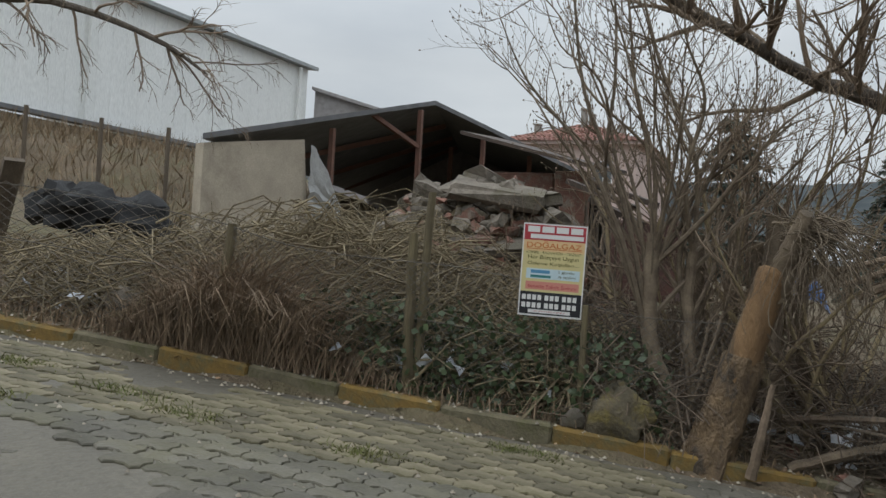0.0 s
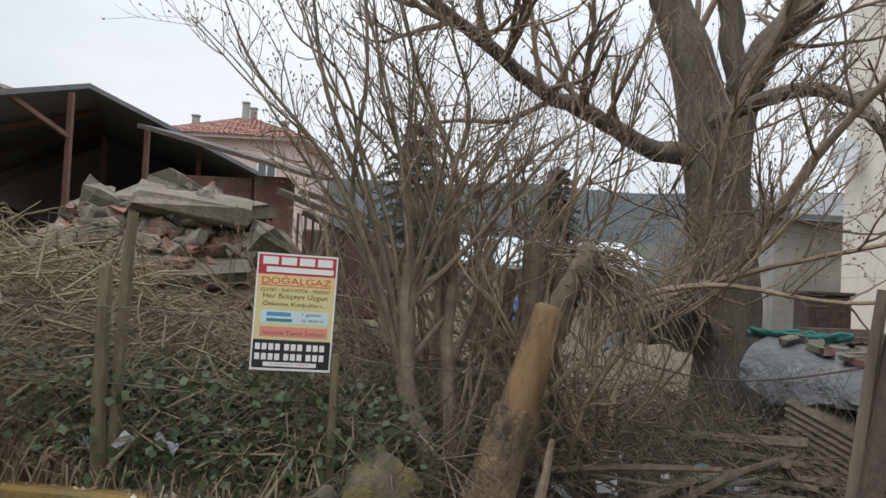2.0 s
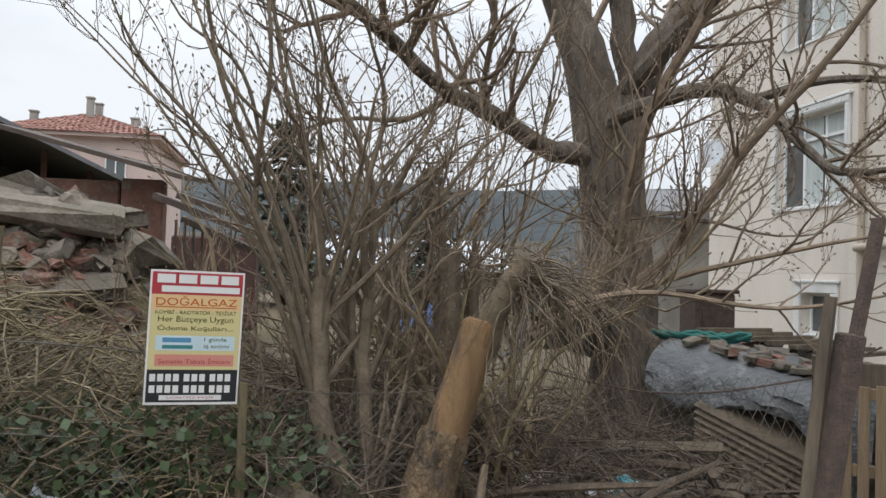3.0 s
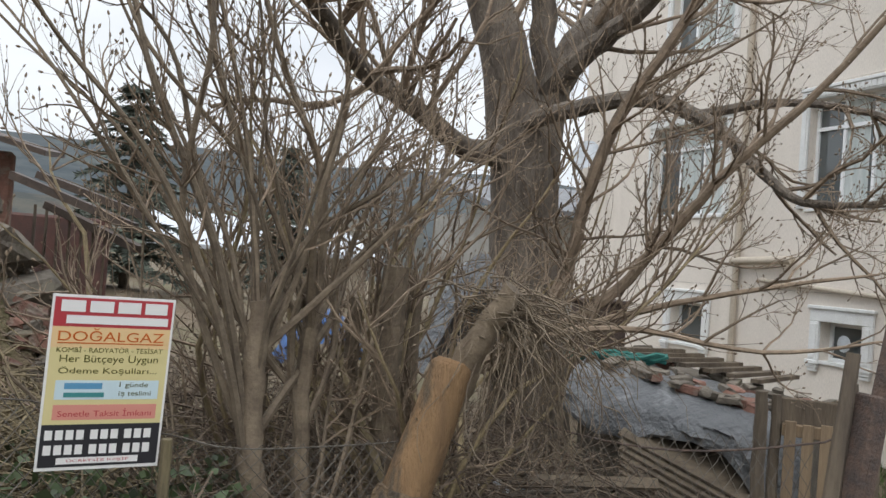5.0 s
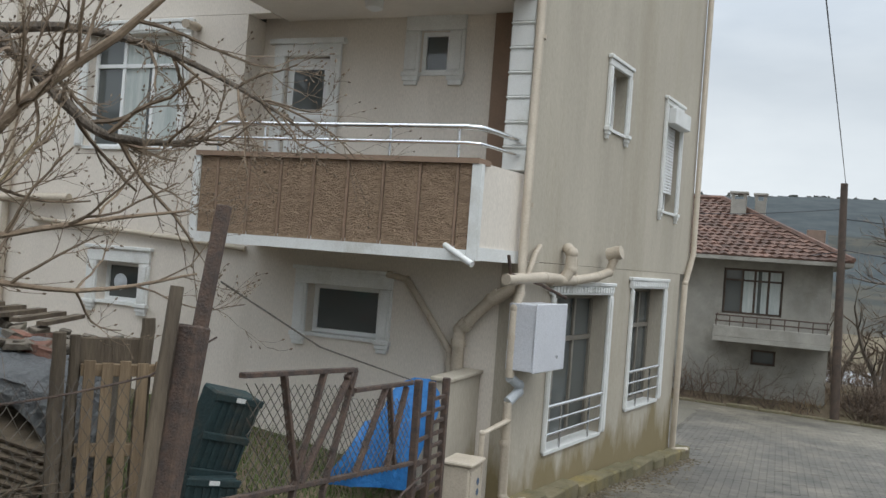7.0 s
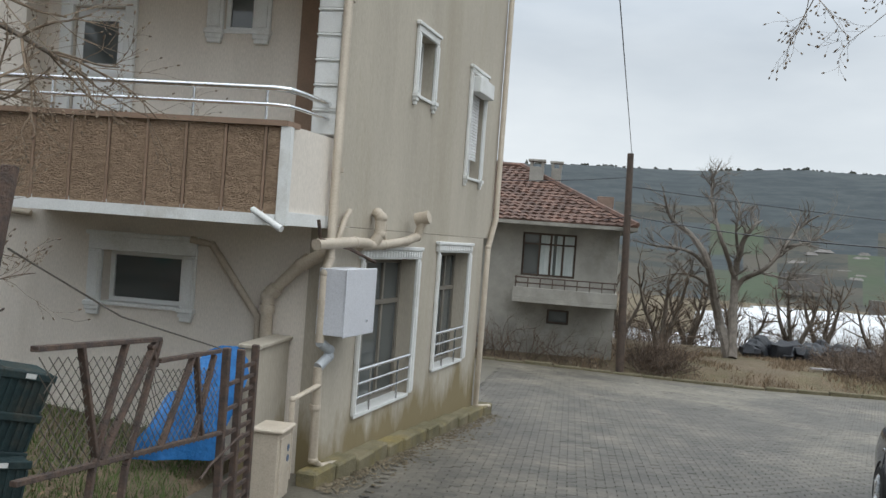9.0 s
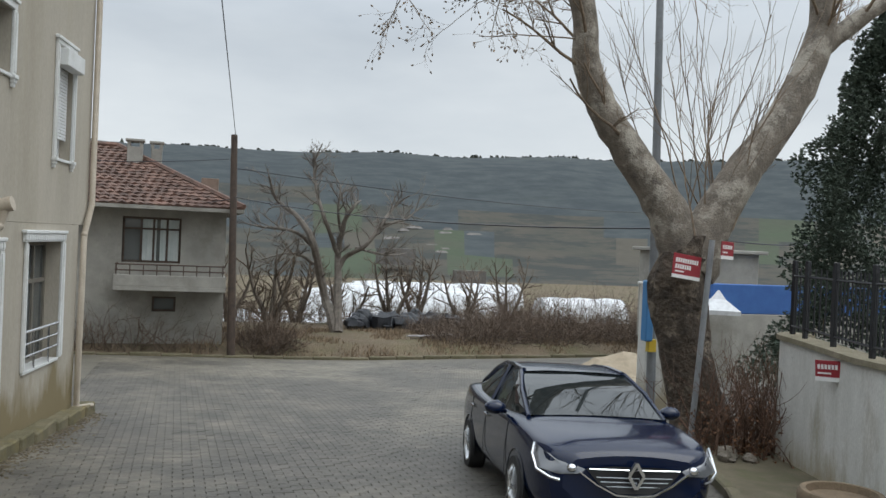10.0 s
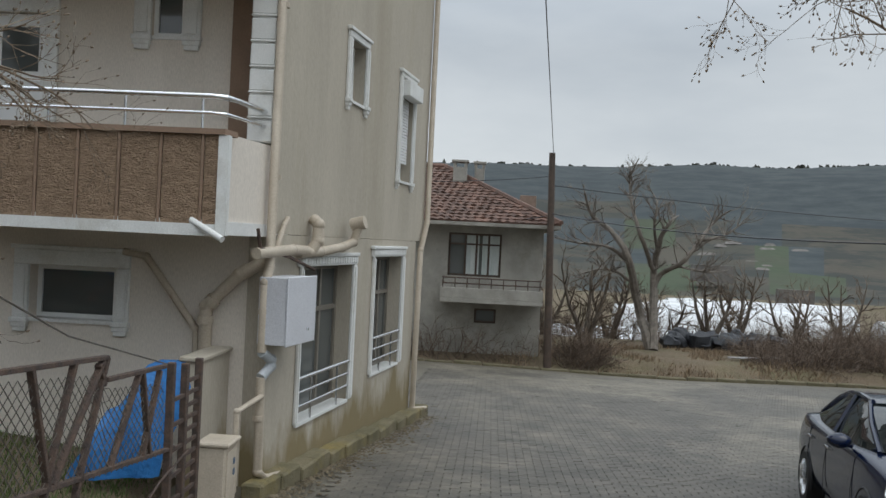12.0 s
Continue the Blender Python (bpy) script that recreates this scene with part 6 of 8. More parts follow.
# leaf litter and scraps
lt = MB()
for k in range(5200):
    u, v = ry.uniform(-8, 6.5), ry.uniform(-0.1, 4.5)
    if u > 2.6:
        v -= 1.6
    p = kl(u, v)
    p.z = max(p.z, land(p.x, p.y)) + 0.015
    n = Vector((ry.gauss(0, 0.5), ry.gauss(0, 0.5), 1)).normalized()
    a = n.cross(Vector((ry.gauss(0, 1), ry.gauss(0, 1), 0.1))).normalized()
    b = n.cross(a)
    s = ry.uniform(0.012, 0.04)
    lt.add([p - a * s, p - b * s * 0.6, p + a * s, p + b * s * 0.6], [(0, 1, 2, 3)])
tagged(solid("leaf_litter", lt, mat("brown_leaf_litter", (0.21, 0.13, 0.075), (0.34, 0.25, 0.17), 0.95, 2, 0.0, island=0.9), "scattered brown dead leaves and scraps", "leaves"), kind="stuff")
lt = MB()
for k in range(230):
    u, v = ry.uniform(-5, 5), ry.uniform(0.1, 3.0)
    if u > 2.6:
        v -= 1.2
    if k > 140:
        u, v = ry.uniform(2.2, 4.0), ry.uniform(0.1, 2.0)
    p = kl(u, v) + Vector((0, 0, 0.05 + 0.25 * ry.random()))
    m = Matrix.Translation(p) @ pose(0, 0, 0, ry.uniform(-50, 50), ry.uniform(-50, 50), ry.uniform(0, 360))
    s = ry.uniform(0.03, 0.09)
    lt.grid(lambda i, j: m @ Vector(((i - 1) * s, (j - 1) * s * 0.7, 0.3 * s * math.sin(i * 2.1 + j * 1.3 + k))), 2, 2)
tagged(solid("litter", lt, mat("pale_litter", (0.55, 0.55, 0.55), (0.35, 0.38, 0.42), 0.6, 3, 0.0, island=0.6), "scraps of pale paper and plastic litter", "litter"), kind="stuff")

# rubble heap of broken slabs and bricks
M_SLAB = mat("broken_concrete", (0.20, 0.172, 0.138), (0.105, 0.090, 0.072), 0.95, 5, 0.9, 30, obj_random=0.6, stain=(0.13, 0.115, 0.08), stain_scale=3, stain_at=(0.5, 0.64))
M_BRICK = mat("broken_red_brick", (0.235, 0.120, 0.088), (0.15, 0.085, 0.065), 0.95, 6, 0.6, 40, obj_random=0.5, stain=(0.21, 0.175, 0.14), stain_scale=5, stain_at=(0.5, 0.62))


def heap_z(x, y):
    """Surface of the rubble heap."""
    w = math.exp(-abs((x + 3.6) / 1.75) ** 3 - abs((y - 10.45) / 1.35) ** 2.4)
    return land(x, y) - 0.05 + (1.78 + 0.35 * noise.noise(Vector((x * 1.3, y * 1.3, 4))) - 0.10 * (x + 3.6)) * w


mound = MB()
mound.grid(lambda i, j: (-7.2 + 0.24 * i, 8.3 + 0.2 * j, heap_z(-7.2 + 0.24 * i, 8.3 + 0.2 * j)), 30, 24)
tagged(solid("rubble_mound", mound, M_DIRT, "mound of earth and crushed masonry", "rubble", smooth=True), kind="stuff")


def chunk(name, lab, c, sx, sy, sz, rx, ryy, rz, mt):
    b = MB()
    b.box(-sx / 2, sx / 2, -sy / 2, sy / 2, -sz / 2, sz / 2, None, min(sx, sy, sz) * 0.2)
    rr = random.Random(int(c[0] * 100 + c[1] * 37))
    b.v = [tuple(Vector(q) + Vector((rr.gauss(0, 1), rr.gauss(0, 1), rr.gauss(0, 1))) * min(sx, sy, sz) * 0.13) for q in b.v]
    ob = solid(name, b, mt, lab, "rubble", "rubble heap")
    ob.matrix_world = pose(*c, rx, ryy, rz)
    return ob


for (x, y), s, rot, dz in (((-3.45, 9.85), (1.15, 0.55, 0.2), (14, 6, 8), 0.10), ((-4.05, 10.1), (0.42, 0.42, 0.24), (10, -30, 60), 0.14), ((-2.75, 10.0), (0.5, 0.5, 0.38), (25, 15, 40), 0.10), ((-3.25, 9.45), (0.95, 0.5, 0.13), (18, -6, 12), 0.06), ((-4.4, 10.0), (0.5, 0.34, 0.3), (20, 25, 20), 0.10), ((-3.75, 10.2), (0.6, 0.4, 0.22), (-8, 18, 75), 0.16), ((-3.1, 10.1), (0.7, 0.45, 0.18), (6, -12, 30), 0.12), ((-2.45, 9.85), (0.45, 0.35, 0.25), (15, -18, 10), 0.08)):
    chunk("slab_fragment", "broken grey concrete slab on the rubble heap", (x, y, heap_z(x, y) + dz - 0.02), *s, *rot, M_SLAB)
for k in range(130):
    x, y = ry.gauss(-3.5, 1.0), ry.gauss(9.65, 0.55)
    a = ry.uniform(0.12, 0.36)
    chunk("slab_fragment" if k % 3 else "masonry_fragment", "broken grey concrete slab on the rubble heap" if k % 3 else "broken red brick masonry on the rubble heap", (x, y, heap_z(x, y) + 0.06), a, a * ry.uniform(0.5, 0.9), a * ry.uniform(0.3, 0.65), ry.uniform(-35, 35), ry.uniform(-35, 35), ry.uniform(0, 360), M_SLAB if k % 3 else M_BRICK)
for k in range(260):
    x, y = ry.gauss(-3.5, 1.2), ry.gauss(9.4, 0.65)
    s = ry.uniform(0.07, 0.2)
    chunk("brick", "loose broken brick on the rubble heap", (x, y, heap_z(x, y) + 0.03), s * 1.5, s, s * 0.8, ry.uniform(-30, 30), ry.uniform(-30, 30), ry.uniform(0, 360), M_BRICK if k % 5 < 2 else M_SLAB)
for k in range(60):
    x, y = ry.uniform(0.3, 2.6), ry.uniform(6.9, 10.5)
    s = ry.uniform(0.05, 0.16)
    chunk("stone", "small stone or brick scrap lying in the litter", (x, y, land(x, y) + s * 0.2), s * 1.5, s, s * 0.8, ry.uniform(-30, 30), ry.uniform(-30, 30), ry.uniform(0, 360), M_BRICK if k % 3 == 0 else M_SLAB)
# collapsed timber roof behind the rubble
tr = thing("collapsed_roof", "collapsed old timber lean-to behind the rubble", "ruin")
for p, q in (((-2.65, 10.1, 2.45), (-1.75, 9.75, 2.12)), ((-2.5, 10.6, 2.5), (-1.6, 10.2, 2.2)), ((-2.4, 10.3, 2.25), (-1.7, 9.9, 1.95))):
    b = MB()
    b.beam(p, q, 0.12, 0.06)
    part("beam", b, M_DWOOD, tr)
for k in range(7):
    b = MB()
    x = -2.5 + 0.09 * k
    b.beam((x, 10.45 - 0.05 * k, 1.0), (x, 10.45 - 0.05 * k, 2.25 - 0.02 * k), 0.06, 0.02)
    part("board", b, M_WOOD, tr)
b = MB()
b.box(-3.25, -2.8, 11.6, 11.9, 0.8, 2.75, None, 0.02)
part("pier", b, M_BRICK, tr, "red brick pier")
b = MB()
b.box(-4.35, -3.27, 11.62, 11.86, 0.8, 2.72, None, 0.02)
part("brick_wall", b, M_BRICK, tr, "broken red brick wall")
b = MB()
b.add([(-4.6, 11.3, 3.22), (-2.5, 11.1, 2.70), (-2.4, 12.4, 2.8), (-4.5, 12.6, 3.32), (-4.6, 11.3, 3.27), (-2.5, 11.1, 2.75), (-2.4, 12.4, 2.85), (-4.5, 12.6, 3.37)], [(0, 3, 2, 1), (4, 5, 6, 7), (0, 1, 5, 4), (1, 2, 6, 5), (2, 3, 7, 6), (3, 0, 4, 7)])
part("roof_sheet", b, M_DWOOD, tr, "sagging dark roof sheet")
# rusty tank and junk deeper in the yard
b = MB()
b.box(-3.1, -1.9, 14.5, 15.5, 0.9, 2.25, None, 0.03)
solid("rusty_tank", b, mat("dark_red_rust", (0.10, 0.045, 0.035), (0.06, 0.035, 0.03), 0.85, 5, 0.4), "dark red rusty tank in the yard", "tank")
M_BLUE = mat("blue_plastic", (0.045, 0.13, 0.33), (0.03, 0.09, 0.25), 0.45, 4, 0.3, 20)
b = MB()
b.grid(lambda i, j: (-0.45 + 0.10 * i, 10.2 + 0.1 * j, 1.05 + 0.48 * math.sin(math.pi * i / 8) ** 0.5 * math.sin(math.pi * (j + 1) / 8) + 0.05 * noise.noise(Vector((i, j, 2)))), 8, 6)
solid("blue_tarp", b, M_BLUE, "crumpled blue tarpaulin behind the shrubs", "tarp", smooth=True)
M_FILM = mat("grey_plastic_film", (0.16, 0.167, 0.172), (0.10, 0.105, 0.11), 0.45, 4, 0.7, 16, stain=(0.25, 0.258, 0.26), stain_scale=2.0, stain_at=(0.55, 0.7), dist=0.05)
b = MB()
b.grid(lambda i, j: (1.0 + 0.12 * i + 0.03 * math.sin(j * 3.0), 10.6 + 0.10 * j, 0.8 + 1.35 * math.sin(math.pi * (i + 0.4) / 11) * (0.55 + 0.45 * math.sin(0.4 + j * 0.5)) + 0.07 * noise.noise(Vector((i * 0.9, j * 0.9, 7)))), 10, 8)
solid("plastic_film", b, M_FILM, "heap of crumpled grey plastic film by the tree", "plastic", smooth=True)
# old stove and pots left by the corner of the house
stv = thing("old_stove", "dark brown rusty stove box by the house corner", "stove")
b = MB()
b.box(3.86, 4.42, 12.3, 12.8, 0.2, 1.64, None, 0.02)
part("body", b, M_RUST, stv)
b = MB()
b.box(3.82, 4.46, 12.26, 12.84, 1.642, 1.69, None, 0.01)
part("top_plate", b, M_RUST, stv)
b = MB()
b.box(3.94, 4.34, 12.275, 12.298, 0.85, 1.45, None, 0.008)
part("door", b, M_RUST, stv)
# tarp-covered stack of bricks and sheets
stack = thing("covered_stack", "stack of boards under grey plastic film weighted with bricks", "stack")
Q0, Q1 = Vector((2.35, 9.95, 1.16)), Vector((3.5, 8.2, 0.84))
QE = (Q1 - Q0).normalized()
QN = Vector((0.83, 0.56, 0))


def film(i, j):
    f, g = i / 24, j / 14
    p = Q0.lerp(Q1, f)
    if g < 0.35:
        q = p + QN * (1 - g / 0.35) * 0.9 + Vector((0, 0, 0.05))
    else:
        s = (g - 0.35) / 0.65
        drop = 0.42 + 0.10 * math.sin(f * 8) + 0.65 * step(0.78, 0.97, f)
        q = p - QN * (0.28 * math.sin(min(1.0, s * 1.3) * 1.57) * (1 - 0.5 * step(0.8, 1, f))) - Vector((0, 0, drop * s ** 1.3))
    return q + Vector((0.05, 0.04, 0.05)) * noise.noise(Vector((i * 0.45, j * 0.5, 9))) + Vector((0.03, 0.03, 0.02)) * noise.noise(Vector((i * 1.3, j * 1.3, 4)))


b = MB()
b.grid(film, 24, 14)
part("film", b, M_FILM, stack, "crumpled grey plastic film", True)
b = MB()
cs = [Q0 + QN * 0.06, Q1 + QN * 0.06, Q1 + QN * 1.9, Q0 + QN * 1.9]
b.add([(p.x, p.y, 0.0) for p in cs] + [(p.x, p.y, p.z - 0.03) for p in cs], [(3, 2, 1, 0), (4, 5, 6, 7), (0, 1, 5, 4), (1, 2, 6, 5), (2, 3, 7, 6), (3, 0, 4, 7)])
part("core", b, M_SLAB, stack)
M_CARD = mat("brown_corrugated_sheet", (0.16, 0.125, 0.085), (0.09, 0.07, 0.05), 0.9, 5, 0.3, stretch=(1, 1, 3))
for k in range(9):
    b = MB()
    p = Q0.lerp(Q1, 0.30 + 0.01 * k) - QN * (0.22 + 0.035 * k) - Vector((0, 0, 0.36 + 0.055 * k))
    q = Q0.lerp(Q1, 0.93 - 0.015 * k) - QN * (0.16 + 0.03 * k) - Vector((0, 0, 0.60 + 0.05 * k))
    b.beam(p, q, 0.42, 0.022, 0.0, 20)
    part("sheet", b, M_CARD, stack, "brown corrugated sheet")
for k in range(60):
    f = ry.random()
    w_ = ry.random() ** 1.4
    p = Q0.lerp(Q1, f) + QN * (0.05 + 1.5 * w_)
    chunk("brick", "loose brick weighting the plastic film", (p.x, p.y, p.z + 0.05 + 0.012 * (k % 3)), 0.21, 0.10, 0.065, ry.uniform(-14, 14), ry.uniform(-12, 12), ry.uniform(0, 180), M_SLAB if k % 3 else M_BRICK)
for k in range(7):
    b = MB()
    p = Q0.lerp(Q1, 0.05 + 0.1 * k) + QN * (0.5 + 0.1 * k)
    b.beam(p + Vector((0, 0, 0.14)), p + Vector((0.75, -0.15 + 0.07 * k, 0.16)), 0.10, 0.04)
    solid("plank", b, M_WOOD, "old grey plank on the brick stack", "plank", "planks on the stack")
M_NET = mat("green_netting", (0.03, 0.17, 0.14), (0.02, 0.11, 0.10), 0.7, 6, 0.4)
b = MB()
for k in range(5):
    pts = [(2.3 + 0.12 * i, 10.1 - 0.03 * i + 0.05 * math.sin(i + k), 1.20 + 0.03 * math.sin(i * 1.7 + k * 2) + 0.012 * k) for i in range(9)]
    b.tube(pts, 0.024, 6)
solid("green_net", b, M_NET, "rolled green netting lying on the stack", "net", smooth=True)
# blue-green bag at the roadside
M_BAG = mat("turquoise_plastic_bag", (0.10, 0.36, 0.42), (0.20, 0.48, 0.54), 0.4, 6, 0.6, 25, dist=0.03)
for x, y, z, s in ((1.40, 8.12, -0.02, 0.16), (1.06, 7.8, -0.06, 0.12), (1.2, 8.0, -0.05, 0.09)):
    b = MB()
    b.rock((x, y, z + s * 0.5), (s * 1.2, s, s), int(x * 100), 12, 0.55)
    solid("plastic_bag", b, M_BAG, "crumpled turquoise plastic bag in the litter", "bag", "plastic bags", smooth=True)
# lichened rock on the kerb
b = MB()
b.rock((-1.31, 6.97, 0.15), (0.24, 0.19, 0.29), 17, 16, 0.30)
solid("boulder", b, mat("mossy_rock", (0.135, 0.110, 0.068), (0.075, 0.064, 0.042), 0.95, 5, 1.0, 30, stain=(0.175, 0.14, 0.05), stain_scale=3.5, stain_at=(0.48, 0.6)), "yellowish lichen-covered boulder behind the kerb", "rock", smooth=True)
b = MB()
b.rock((-1.62, 6.80, 0.16), (0.10, 0.08, 0.09), 6, 8, 0.3)
solid("boulder", b, M_SLAB, "small pale stone on the kerb", "rock", smooth=True)
b = MB()
b.rock((-5.7, 6.05, 0.86), (0.17, 0.13, 0.14), 8, 9, 0.25)
solid("boulder", b, M_SLAB, "grey stone beside the dry grass", "rock", smooth=True)
# junk on the upper side: old door leaning, barrel
b = MB()
b.beam((-8.9, 7.2, 1.0), (-8.2, 6.9, 2.25), 0.22, 0.08)
solid("leaning_board", b, M_WOOD, "weathered board leaning in the upper yard", "board")
for k, (x, y, z) in enumerate(((-8.9, 8.6, 1.75), (-9.6, 8.9, 1.85), (-8.3, 9.0, 1.7))):
    b = MB()
    b.rock((x, y, z), (0.45, 0.35, 0.32), 40 + k, 9, 0.35)
    solid("rubbish_bag", b, mat("black_plastic_sack", (0.012, 0.012, 0.013), None, 0.8, 5, 0.5), "black rubbish sack in the upper yard", "bag", "rubbish sacks", smooth=True)

# ---- fence ----
M_GWOOD = mat("mossy_fence_post", (0.165, 0.135, 0.075), (0.10, 0.08, 0.05), 0.95, 6, 0.7, 50, stretch=(2, 2, 0.25))
FP = [Vector((-7.4, 5.25, 0.9)), Vector((-4.65, 6.05, 0.62)), Vector((-3.02, 6.54, 0.36)), Vector((-1.66, 6.95, 0.15)), Vector((-0.35, 7.28, 0.0))]
fence = thing("wire_fence", "sagging chain-link fence on rough wooden posts", "fence")


def fence_at(f, h):
    i = min(3, int(f))
    p = FP[i].lerp(FP[i + 1], f - i)
    return p + Vector((0.05 * math.sin(f * 5 + h * 3), -0.05 + 0.20 * step(2.35, 2.6, f) * step(3.25, 3.05, f) + 0.04 * math.sin(f * 7 + h * 2), h * (1.08 + 0.06 * math.sin(f * 3.3)) - 0.06))


mesh = MB()
NF = 74
for k in range(-14, NF + 1):
    for sgn in (1, -1):
        pts = []
        for q in range(9):
            f = (k + (q / 8 * 14 if sgn > 0 else 14 - q / 8 * 14)) / NF * 4
            if 0 <= f <= 4:
                pts.append(fence_at(f, q / 8))
        if len(pts) > 1:
            mesh.tube(pts, 0.0026, 3, False)
part("wire_mesh", mesh, M_WIRE, fence, "rusty chain-link mesh")
for h in (0.98, 0.55):
    b = MB()
    b.tube([fence_at(i / 10, h) for i in range(41)], 0.004, 4, False)
    part("wire", b, M_WIRE, fence)
for x, y, z0, z1, r, lx in ((-4.65, 6.05, 0.3, 1.62, 0.05, 0.10), (-3.02, 6.54, 0.0, 1.62, 0.048, -0.02), (-2.96, 6.58, 0.0, 1.98, 0.04, 0.06), (-1.62, 6.98, -0.1, 1.10, 0.03, 0.0), (-7.4, 5.3, 0.6, 1.9, 0.05, 0.05)):
    b = MB()
    limb(b, ry, [(x, y, z0), (x + lx * 0.5, y, (z0 + z1) / 2), (x + lx, y, z1)], [r * 1.1, r, r * 0.85], 9, 0)
    part("post", b, M_GWOOD, fence, "", True)
for k, (x, y) in enumerate(((-14.5, 12.5), (-13.2, 13.2), (-12.0, 13.8), (-15.8, 11.6))):
    b = MB()
    b.tube([(x, y, 2.0), (x, y, land(x, y) + 1.75)], 0.045, 6)
    solid("fence_post", b, M_WOOD, "old wooden post on the upper bank", "post", "upper bank posts")
bank = MB()
bank.grid(lambda i, j: (-26 + 1.0 * i, 8.5 + 0.9 * j + 0.25 * i, land(-26 + i, 9 + 0.9 * j) + 1.2 * step(0, 6, j) * step(17, 11, i) + 0.12 * noise.noise(Vector((i * 0.8, j * 0.8, 3)))), 17, 12)
tagged(solid("bank", bank, M_FIELD, "grassy bank below the white hall", "bank", smooth=True), kind="structure")
gr = MB()
for k in range(5200):
    i, j = ry.uniform(0, 16.5), ry.uniform(0.5, 9)
    x, y = -26 + i, 8.5 + 0.9 * j + 0.25 * i
    z = land(-26 + i, 9 + 0.9 * j) + 1.2 * step(0, 6, j) * step(17, 11, i)
    h = ry.uniform(0.2, 0.6)
    wd = Vector((ry.gauss(0, 1), ry.gauss(0, 1), 0)).normalized() * 0.02
    e = Vector((x + ry.gauss(0, 0.2), y + ry.gauss(0, 0.2), z + h))
    gr.add([Vector((x, y, z - 0.05)) - wd, Vector((x, y, z - 0.05)) + wd, e], [(0, 1, 2)])
tagged(solid("bank_grass", gr, mat("bank_dry_grass", (0.27, 0.20, 0.125), (0.17, 0.125, 0.08), 0.95, 3, 0.0, island=0.6), "tall dry grass on the upper bank", "grass"), kind="stuff")

# ---- advertising sign on the fence ----
sg = thing("sign_board", "printed plastic heating advertisement tied to the fence", "sign")
SX = (Vector((-1.645, 6.985, 0)) - Vector((-2.175, 6.865, 0))).normalized()
SM = Matrix.Translation((-2.176, 6.872, 0.985)) @ Matrix(((SX.x, -SX.y, 0, 0), (SX.y, SX.x, 0, 0), (0, 0, 1, 0), (0, 0, 0, 1))) @ pose(0, 0, 0, 3, 1.2, 0)
SW, SH = 0.535, 0.785
M_SW = gloss("sign_white", (0.72, 0.71, 0.69), 0.4)
M_SR = gloss("sign_red", (0.40, 0.04, 0.05), 0.4)
M_SY = gloss("sign_yellow", (0.62, 0.54, 0.27), 0.4)
M_SO = gloss("sign_peach", (0.70, 0.50, 0.26), 0.4)
M_SK = gloss("sign_black", (0.02, 0.02, 0.025), 0.4)
M_SB = gloss("sign_pale_blue", (0.52, 0.64, 0.68), 0.4)
M_SD = gloss("sign_olive_text", (0.10, 0.10, 0.02), 0.4)
M_SOR = gloss("sign_orange_text", (0.55, 0.12, 0.015), 0.4)


def plate(name, x0, x1, z0, z1, dep, mt, lab=""):
    b = MB()
    b.box(x0 * SW, x1 * SW, -dep, -dep + 0.0008, z0 * SH, z1 * SH, SM)
    return part(name, b, mt, sg, lab)


def words(text, x, z, w, h, mt, dep=0.0062, align="LEFT"):
    cu = bpy.data.curves.new("words", "FONT")
    cu.body, cu.align_x, cu.size = text, "LEFT", 1.0
    tmp = bpy.data.objects.new("words", cu)
    scene.collection.objects.link(tmp)
    dg_ = bpy.context.evaluated_depsgraph_get()
    me = bpy.data.meshes.new_from_object(tmp.evaluated_get(dg_))
    bpy.data.objects.remove(tmp)
    co = np.array([v.co[:] for v in me.vertices])
    lo, hi = co.min(axis=0), co.max(axis=0)
    for v in me.vertices:
        px = x * SW + (v.co.x - lo[0]) / (hi[0] - lo[0]) * w * SW
        pz = z * SH + (v.co.y - lo[1]) / (hi[1] - lo[1]) * h * SH
        v.co = SM @ Vector((px, -dep, pz))
    me.materials.clear()
    me.materials.append(mt)
    ob = new("lettering", me)
    ob.parent = sg
    return tagged(ob, "printed lettering")


b = MB()
b.box(0, SW, -0.003, 0.003, 0, SH, SM)
part("panel", b, M_SW, sg)
plate("red_field", 0.02, 0.98, 0.82, 0.985, 0.004, M_SR, "red header band")
plate("peach_field", 0.02, 0.98, 0.55, 0.82, 0.004, M_SO)
plate("yellow_field", 0.02, 0.98, 0.262, 0.70, 0.0044, M_SY)
plate("black_field", 0.02, 0.98, 0.02, 0.262, 0.0048, M_SK, "black footer")
for k in range(4):
    plate("name_bar", 0.07 + 0.225 * k, 0.07 + 0.225 * k + 0.19, 0.905, 0.97, 0.0055, M_SW, "white bar")
plate("name_bar", 0.12, 0.95, 0.838, 0.885, 0.0055, M_SW, "white bar")
words("DOĞALGAZ", 0.07, 0.74, 0.86, 0.075, M_SOR)
plate("underline", 0.07, 0.93, 0.725, 0.731, 0.0055, M_SOR)
words("KOMBİ - RADYATÖR - TESİSAT", 0.07, 0.675, 0.86, 0.037, M_SD)
words("Her Bütçeye Uygun", 0.10, 0.605, 0.80, 0.055, M_SD)
words("Ödeme Koşulları...", 0.10, 0.545, 0.80, 0.05, M_SD)
plate("blue_label", 0.09, 0.93, 0.405, 0.515, 0.0052, M_SB)
plate("maker_mark", 0.16, 0.46, 0.465, 0.500, 0.0060, gloss("mark_blue", (0.10, 0.28, 0.45), 0.4))
plate("maker_mark", 0.16, 0.48, 0.418, 0.445, 0.0060, gloss("mark_teal", (0.05, 0.22, 0.22), 0.4))
